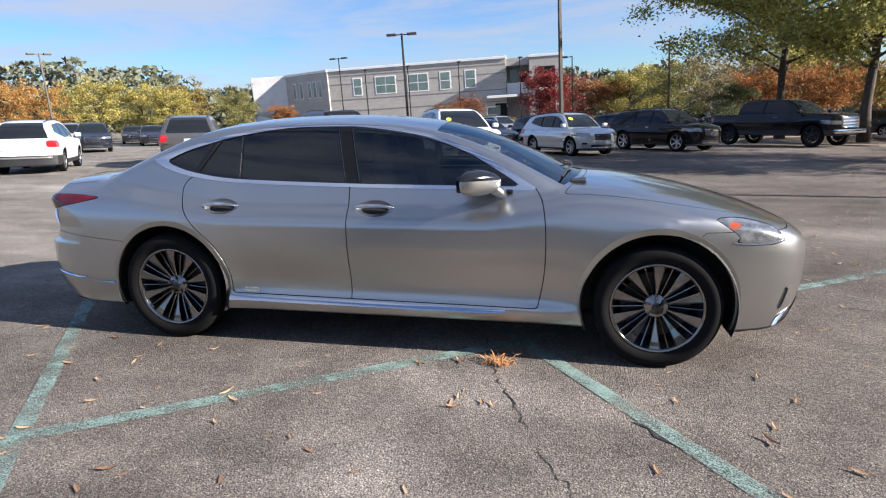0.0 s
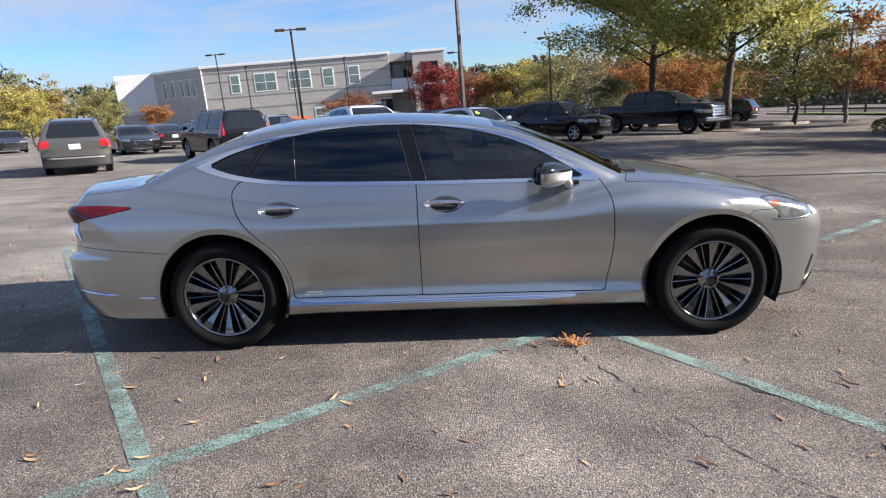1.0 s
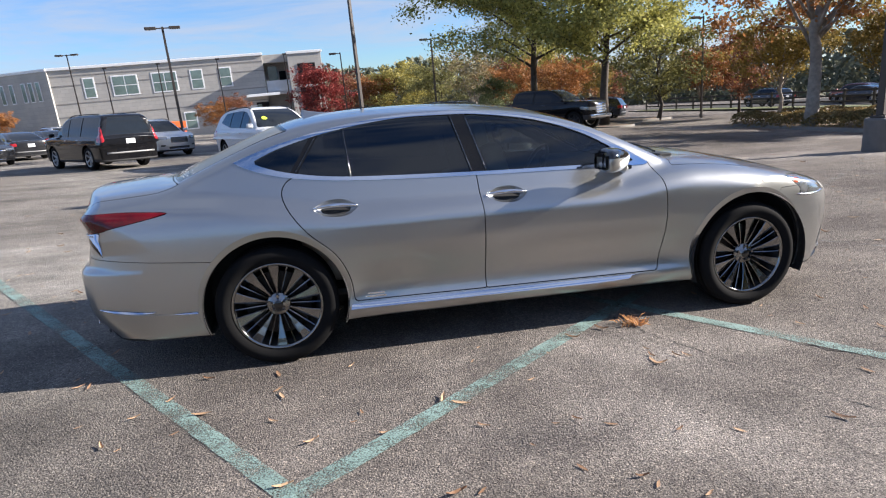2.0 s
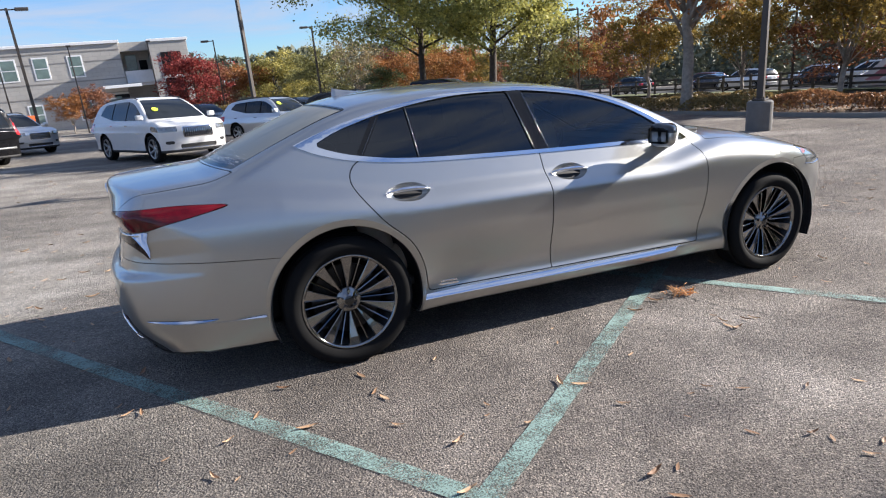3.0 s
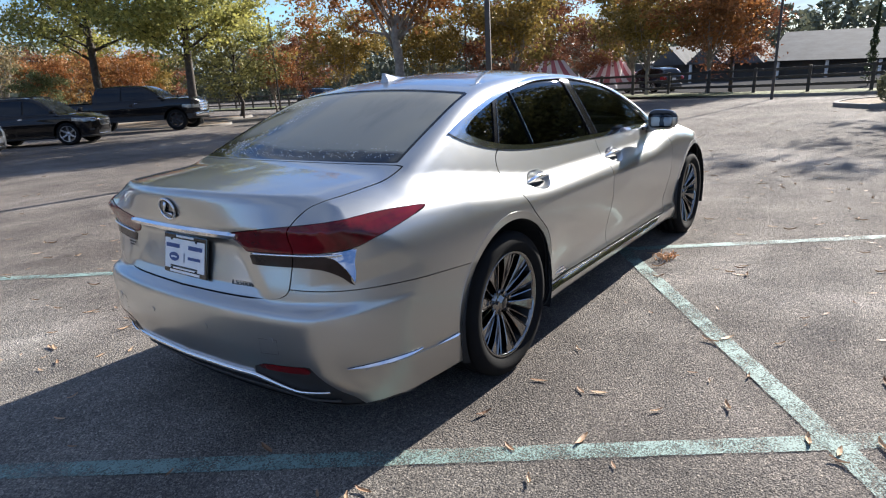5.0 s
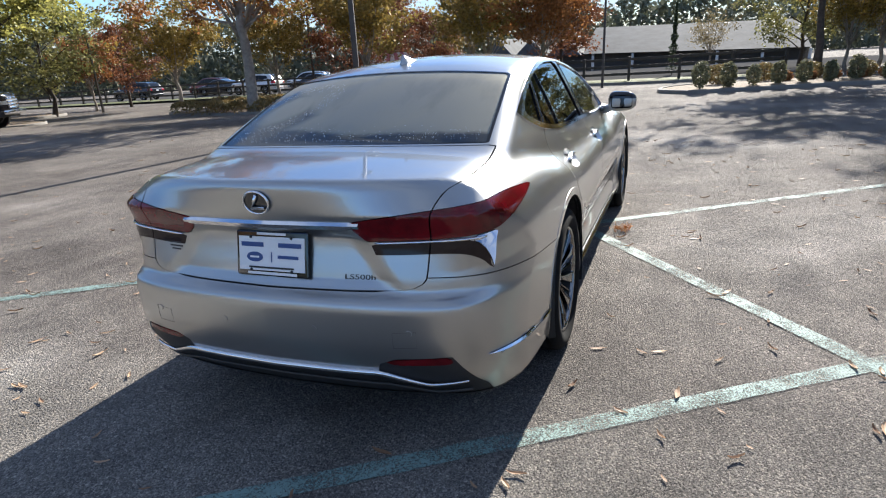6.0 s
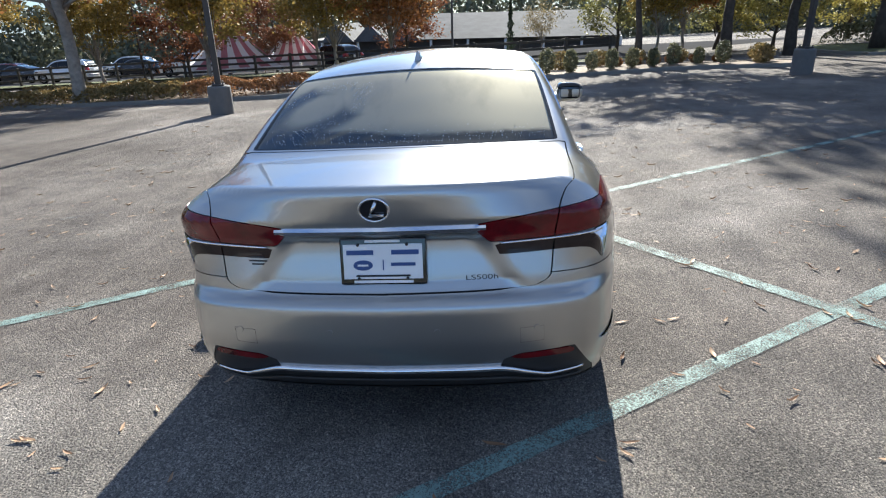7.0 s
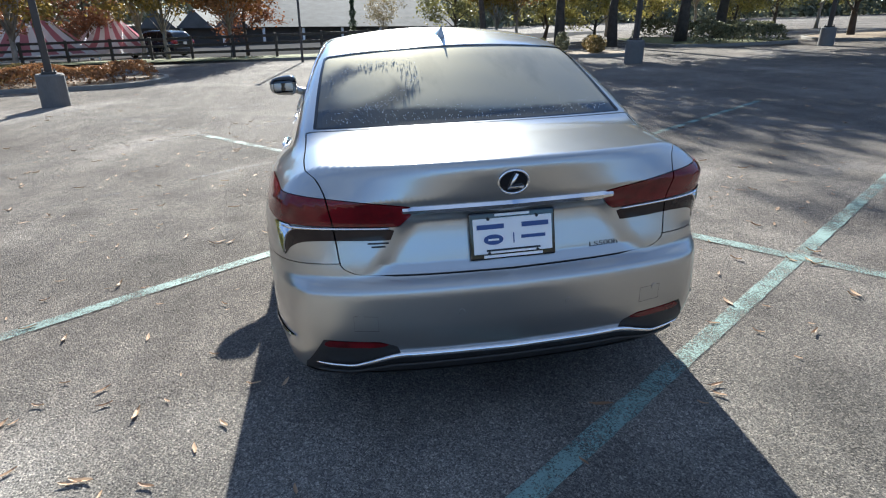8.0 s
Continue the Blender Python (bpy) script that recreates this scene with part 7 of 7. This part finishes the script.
def hedge(name, points, width, height, material, label, seed, leaf=0.055, per_metre=900):
    """A clipped low hedge: leaves gathered over a rounded bank."""
    rng = np.random.default_rng(seed)
    path = chain(points, 12)
    seg = np.linalg.norm(np.diff(path, axis=0), axis=1)
    total = seg.sum()
    n = int(total * per_metre)
    s = rng.random(n) * total
    cum = np.r_[0, np.cumsum(seg)]
    x = np.interp(s, cum, path[:, 0])
    y = np.interp(s, cum, path[:, 1])
    i = np.clip(np.searchsorted(cum, s) - 1, 0, len(seg) - 1)
    d = np.diff(path, axis=0)[i] / seg[i][:, None]
    u = rng.uniform(-1, 1, n)
    bumpy = np.array([noise.noise((a * 1.4, b * 1.4, seed)) for a, b in zip(x, y)])
    top = height * (0.86 + 0.3 * bumpy)
    z = top * np.sqrt(np.clip(1 - np.abs(u) ** 2.6, 0, 1)) * (1 - 0.35 * rng.random(n) ** 3) + 0.06
    off = u * width / 2 * (1 + 0.25 * bumpy)
    pts = np.c_[x - d[:, 1] * off, y + d[:, 0] * off, z]
    pts = np.array([tuple(LOT @ Vector(p)) for p in pts])
    me = leaves_mesh(name, pts, leaf * (0.6 + 0.8 * rng.random(n)), rng, FOLIAGE[material])
    return tagged(new(name, me), label, "hedge", kind="stuff")


island("planted_island", [(16.2, 19.2), (15.6, 14.5), (15.2, 10.0), (15.1, 7.4), (16.0, 6.3), (18.0, 6.2), (19.3, 7.0), (19.6, 10.0), (19.8, 15.0), (19.6, 19.5), (18.0, 20.8)], "kerbed planting island with low hedges")
hedge("low_hedge", [(16.5, 18.9), (16.3, 14.5), (16.0, 10.5)], 1.3, 0.62, "hedge", "low olive and amber clipped hedge", 21)
hedge("low_hedge", [(16.1, 10.6), (16.2, 8.6), (17.0, 7.5), (18.6, 7.4)], 1.5, 0.66, "hedge_red", "low hedge with rust-coloured leaves", 22)
hedge("low_hedge", [(18.4, 18.5), (18.3, 14.0), (18.2, 10.0)], 1.6, 0.66, "hedge", "low olive and amber clipped hedge", 23, per_metre=600)
island("planted_island", [(18.0, -1.6), (18.9, -4.6), (19.4, -7.4), (18.3, -10.4), (19.6, -11.4), (22.0, -10.8), (24.0, -7.4), (23.6, -3.8), (22.0, -1.2), (19.6, -0.6)], "kerbed planting island with clipped shrubs", soil="mulch")
island("planted_island", [(15.9, 31.6), (18.6, 30.4), (21.4, 32.6), (19.0, 37.6), (14.0, 36.4), (10.8, 34.0), (12.0, 24.8), (14.8, 25.0)], "kerbed island with oak trees")
island("lawn_island", [(22.6, -15.2), (21.4, -17.8), (22.0, -21.0), (25.0, -22.0), (33.0, -20.0), (33.0, -17.0), (27.0, -15.4)], "kerbed lawn island with a long hedge", soil="lawn")
island("lawn_island", [(20.4, -23.4), (19.0, -26.0), (20.0, -33.0), (26.0, -33.0), (27.0, -26.0), (23.4, -23.0)], "kerbed lawn island with trees", soil="mulch")
hedge("long_hedge", [(22.9, -16.2), (22.2, -18.0), (22.6, -20.4)], 1.5, 1.0, "shrub", "long clipped green hedge", 24, 0.07)
hedge("long_hedge", [(25.0, -20.8), (29.0, -21.0), (34.0, -19.0)], 1.6, 1.1, "shrub", "long clipped green hedge", 25, 0.08, 500)


def shrub(seed, height, radius, material):
    rng = np.random.default_rng(seed)
    ob = tagged(new("shrub"), "small clipped shrub in the planting bed" if height > 0.5 else "low rust-coloured shrub in the bed", "shrub", "shrubs")
    part("stem", tube_bm([(0, 0, -0.1), (0.01, 0, height * 0.4), (0, 0, height * 0.8)], [0.03, 0.02, 0.01], 6), "bark", ob)
    n = 900
    v = rng.normal(size=(n, 3))
    v /= np.linalg.norm(v, axis=1, keepdims=True)
    r = 0.65 + 0.4 * rng.random(n)
    pts = v * r[:, None] * np.array((radius, radius, height / 2)) + np.array((0, 0, height * 0.52))
    ob2 = new("foliage", leaves_mesh("foliage", pts, 0.045 * (0.7 + 0.8 * rng.random(n)), rng, FOLIAGE[material]))
    ob2.parent = ob
    return ob


shrubs = [shrub(31, 0.95, 0.30, "shrub"), shrub(32, 0.85, 0.26, "shrub"), shrub(33, 0.45, 0.32, "hedge_red"), shrub(34, 0.75, 0.45, "hedge")]
ROW = [(18.9, -2.0), (19.2, -2.9), (19.4, -3.7), (19.7, -4.5), (19.9, -5.3), (20.0, -6.1), (20.2, -6.9), (20.1, -7.8), (20.0, -8.6)]
spot_rng = random.Random(6)
spots = [(x, y, i % 2) for i, (x, y) in enumerate(ROW)] + [(x + 1.3, y - 0.3, 2) for x, y in ROW[3:]] + [(x + 2.2, y + 0.2, 3) for x, y in ROW[1::2]] + [(19.4, -9.8, 3), (20.6, -10.2, 3)]
first = set()
for x, y, k in spots:
    m = upright(x + spot_rng.uniform(-0.1, 0.1), y, 0.10, spot_rng.uniform(0, 360))
    f = spot_rng.uniform(0.68, 0.98)
    if k in first:
        copy_thing(shrubs[k], m).scale = (f, f, f)
    else:
        first.add(k)
        shrubs[k].matrix_world = m
for x, y, f in ((-2.4, 43.5, 2.0), (-0.8, 42.8, 2.2), (0.8, 43.2, 2.0), (2.4, 43.4, 2.1), (4.0, 43.8, 2.3), (-4.2, 45.0, 2.2), (-6.0, 46.0, 2.4), (5.6, 44.5, 1.8)):
    copy_thing(shrubs[3], upright(x, y, 0, spot_rng.uniform(0, 360))).scale = (f, f, f)

MAT["fence_wood"] = plain("weathered_fence_wood", (0.050, 0.042, 0.036), 0.85, vary=0.3, scale=6)


def fence(points):
    ob = thing("rail_fence", "dark weathered post-and-rail fence along the road", "fence", Matrix())
    path = np.array(points, float)
    seg = np.linalg.norm(np.diff(path, axis=0), axis=1)
    cum = np.r_[0, np.cumsum(seg)]
    n = int(cum[-1] / 2.4)
    spots = [np.array((np.interp(s, cum, path[:, 0]), np.interp(s, cum, path[:, 1]))) for s in np.linspace(0, cum[-1], n + 1)]
    post = part("post", box_bm((0.14, 0.14, 1.5), (0, 0, 0.55), 0.012, 1), "fence_wood", ob)
    for i, p in enumerate(spots):
        o = post if i == 0 else new("post", post.data)
        o.parent = ob
        o.matrix_world = upright(p[0], p[1])
    for a, b in zip(spots, spots[1:]):
        for z in (0.45, 0.82, 1.18):
            p, q = LOT @ Vector((*a, z)), LOT @ Vector((*b, z))
            d = q - p
            bm_ = box_bm((d.length - 0.02, 0.05, 0.13), (0, 0, 0), 0.01, 1)
            bmesh.ops.transform(bm_, matrix=Matrix.Translation((p + q) / 2) @ d.to_track_quat("X", "Z").to_matrix().to_4x4(), verts=bm_.verts)
            part("rail", bm_, "fence_wood", ob)
    return ob


fence([(33.0, 56.0), (34.5, 42.0), (34.0, 28.0), (32.9, 13.1), (30.4, 6.2), (29.0, 2.3), (28.6, -1.5), (29.6, -6.0)])
verge = island("road_verge", [(31.4, 57.0), (32.8, 42.0), (32.3, 28.0), (31.2, 13.6), (28.6, 6.4), (27.2, 2.4), (27.0, -2.0), (28.0, -7.5), (30.5, -7.0), (30.6, 1.5), (34.8, 13.0), (36.3, 28.0), (36.6, 42.0), (35.0, 57.0)], "dry grass verge under the fence", soil="lawn")
MAT["road"] = plain("far_road", (0.085, 0.083, 0.082), 1.0, scale=0.8, spec=0.0)
road = mesh_ob("road", [LOT @ Vector(p) for p in ((37.5, 70, 0.012), (37.0, 28, 0.012), (33.0, -6, 0.012), (58, -30, 0.012), (70, 10, 0.012), (70, 70, 0.012))], [(0, 1, 2, 3, 4, 5)], "road")
tagged(road, "pale sunlit road and car park beyond the fence", "road", kind="structure")
for x, y, turn, proto in ((42, 24, 100, pale_suv), (45, 30, 100, pale_saloon), (41.5, 34, 95, pale_suv), (48, 22, 100, dark_saloon), (44, 40, 95, pale_saloon), (50, 34, 100, pale_suv), (47, 44, 95, red_suv), (40, 12, 60, dark_suv), (39.5, 46, 95, dark_suv), (52, 28, 100, pale_suv)):
    copy_thing(proto, on_lot(x, y, 0.02, turn))

# ---------------------------------------------------------------- striped tents and the white-roofed market
MAT["tent_white"] = leaf_of("tent_white", (0.74, 0.73, 0.75), (0.82, 0.81, 0.82), 0.55)
MAT["tent_red"] = leaf_of("tent_red", (0.42, 0.17, 0.20), (0.50, 0.21, 0.25), 0.6)


def tent(x, y, width, eave, peak, turn):
    ob = thing("striped_tent", "red and white striped marquee", "tent", upright(x, y, 0, turn), "tents")
    n = 9
    for k in range(n):
        xa, xb = -width / 2 + width * k / n, -width / 2 + width * (k + 1) / n
        ra, rb = -width / 6 + width / 3 * k / n, -width / 6 + width / 3 * (k + 1) / n
        d = width * 0.32
        verts = []
        for t in np.linspace(0, 1, 6):
            sag = -0.28 * math.sin(math.pi * t)
            for a, b in ((xa, ra), (xb, rb)):
                verts.append((a + (b - a) * t, -d * (1 - t), eave + (peak - eave) * t + sag))
        for t in np.linspace(0, 1, 6)[1:]:
            sag = -0.28 * math.sin(math.pi * t)
            for a, b in ((xa, ra), (xb, rb)):
                verts.append((b + (a - b) * t, d * t, peak - (peak - eave) * t + sag))
        faces = [(2 * i, 2 * i + 1, 2 * i + 3, 2 * i + 2) for i in range(10)]
        mesh_ob("roof_stripe", verts, faces, "tent_red" if k % 2 else "tent_white", ob)
    for sx in (-1, 1):
        mesh_ob("roof_end", [(sx * width / 2, -width * 0.32, eave), (sx * width / 2, width * 0.32, eave), (sx * width / 6, 0, peak)], [(0, 1, 2)], "tent_red" if sx > 0 else "tent_white", ob)
        for sy in (-1, 1):
            part("pole", tube_bm([(sx * width / 2, sy * width * 0.32, -0.3), (sx * width / 2, sy * width * 0.32, eave)], 0.05, 6), "coping", ob)
    part("valance", box_bm((width, 0.03, 0.3), (0, -width * 0.32, eave - 0.15)), "tent_white", ob)
    return ob


tent(36.8, 18.2, 6.2, 0.65, 2.55, -62)
tent(39.8, 14.7, 4.5, 0.75, 2.35, -65)
MAT["white_roof"] = plain("white_roof", (0.105, 0.108, 0.112), 0.9, vary=0.3, scale=0.7, spec=0.1)
MAT["dark_store"] = plain("dark_store_front", (0.07, 0.065, 0.06), 0.8)


def market():
    ob = thing("market_hall", "low market hall with white pitched roofs", "building", upright(70.0, 4.5, -1.2, -90))
    part("front_wall", box_bm((34, 12, 3.2), (0, 0, 1.6), 0.02, 1), "dark_store", ob)
    for k in range(3):
        x0 = -15 + k * 3.6
        mesh_ob("gable_roof", [(x0, -7, 3.0), (x0 + 3.6, -7, 3.0), (x0 + 1.8, -7, 4.8), (x0, 4, 3.0), (x0 + 3.6, 4, 3.0), (x0 + 1.8, 4, 4.8)], [(0, 1, 2), (0, 2, 5, 3), (1, 4, 5, 2), (3, 5, 4)], "white_roof", ob)
    mesh_ob("long_roof", [(-4.0, -7, 3.1), (17, -7, 3.1), (17, 3, 5.6), (-4.0, 3, 5.6), (-4, 3, 3.1), (17, 3, 3.1)], [(0, 1, 2, 3), (3, 2, 5, 4), (0, 3, 4), (1, 5, 2)], "white_roof", ob)
    for k in range(9):
        part("column", box_bm((0.25, 0.25, 3.0), (-15 + k * 4, -6.6, 1.5), 0.02, 1), "coping", ob)
    return ob


market()

# ---------------------------------------------------------------- fallen leaves
MAT["leaf_litter"] = leaf_of("fallen_leaves", (0.17, 0.085, 0.045), (0.62, 0.42, 0.26), 0.1)


def litter():
    """Narrow curled leaves strewn over the asphalt."""
    rng = np.random.default_rng(17)
    verts, faces = [], []
    def one(x, y, size, curl):
        a = rng.random() * 6.283
        d, s = np.array((math.cos(a), math.sin(a))), np.array((-math.sin(a), math.cos(a)))
        k = len(verts)
        for t in (-1, -0.45, 0.15, 0.6, 1):
            w = size * 0.20 * (1 - t * t) + 0.0015
            z = 0.0045 + curl * size * (t * t) * 0.5
            c = np.array((x, y)) + d * t * size + s * 0.12 * size * math.sin(t * 2)
            for q, zz in ((-1, 0.25 * size * abs(curl)), (0, 0), (1, 0.25 * size * abs(curl))):
                p = c + s * q * w
                verts.append(LOT @ Vector((p[0], p[1], z + zz)))
        for i in range(4):
            for j in range(2):
                b = k + 3 * i + j
                faces.append((b, b + 1, b + 4, b + 3))
    for _ in range(760):
        x, y = rng.uniform(-5.5, 6.5), rng.uniform(-4.6, 5.0)
        if abs(x) < 2.6 and abs(y) < 0.95:
            continue
        one(x, y, rng.uniform(0.014, 0.052), rng.uniform(0.05, 0.6))
    for _ in range(700):
        one(rng.uniform(-9, 17), rng.uniform(-11, 15), rng.uniform(0.02, 0.05), rng.uniform(0.2, 0.7))
    ob = mesh_ob("fallen_leaves", verts, faces, MAT["leaf_litter"])
    return tagged(ob, "brown and tan fallen leaves scattered on the asphalt", "leaves", kind="stuff")


litter()
MAT["straw"] = plain("dry_straw", (0.55, 0.27, 0.10), 0.8, vary=0.3)


def straw_tuft(x, y):
    rng = random.Random(4)
    bm_ = bmesh.new()
    for _ in range(46):
        a, r = rng.uniform(0, 6.283), rng.uniform(0.02, 0.075)
        p = Vector((rng.gauss(0, 0.035), rng.gauss(0, 0.03), 0.004))
        q = p + Vector((math.cos(a) * r, math.sin(a) * r, rng.uniform(0.0, 0.055)))
        tube_bm([p, p.lerp(q, 0.5) + Vector((0, 0, 0.012)), q], [0.0028, 0.0032, 0.0012], 4, bm_)
    ob = part("straw_tuft", bm_, "straw")
    ob.matrix_world = on_lot(x, y)
    return tagged(ob, "small tuft of orange-brown dry straw on the asphalt", "straw", kind="stuff")


straw_tuft(0.665, -1.0)
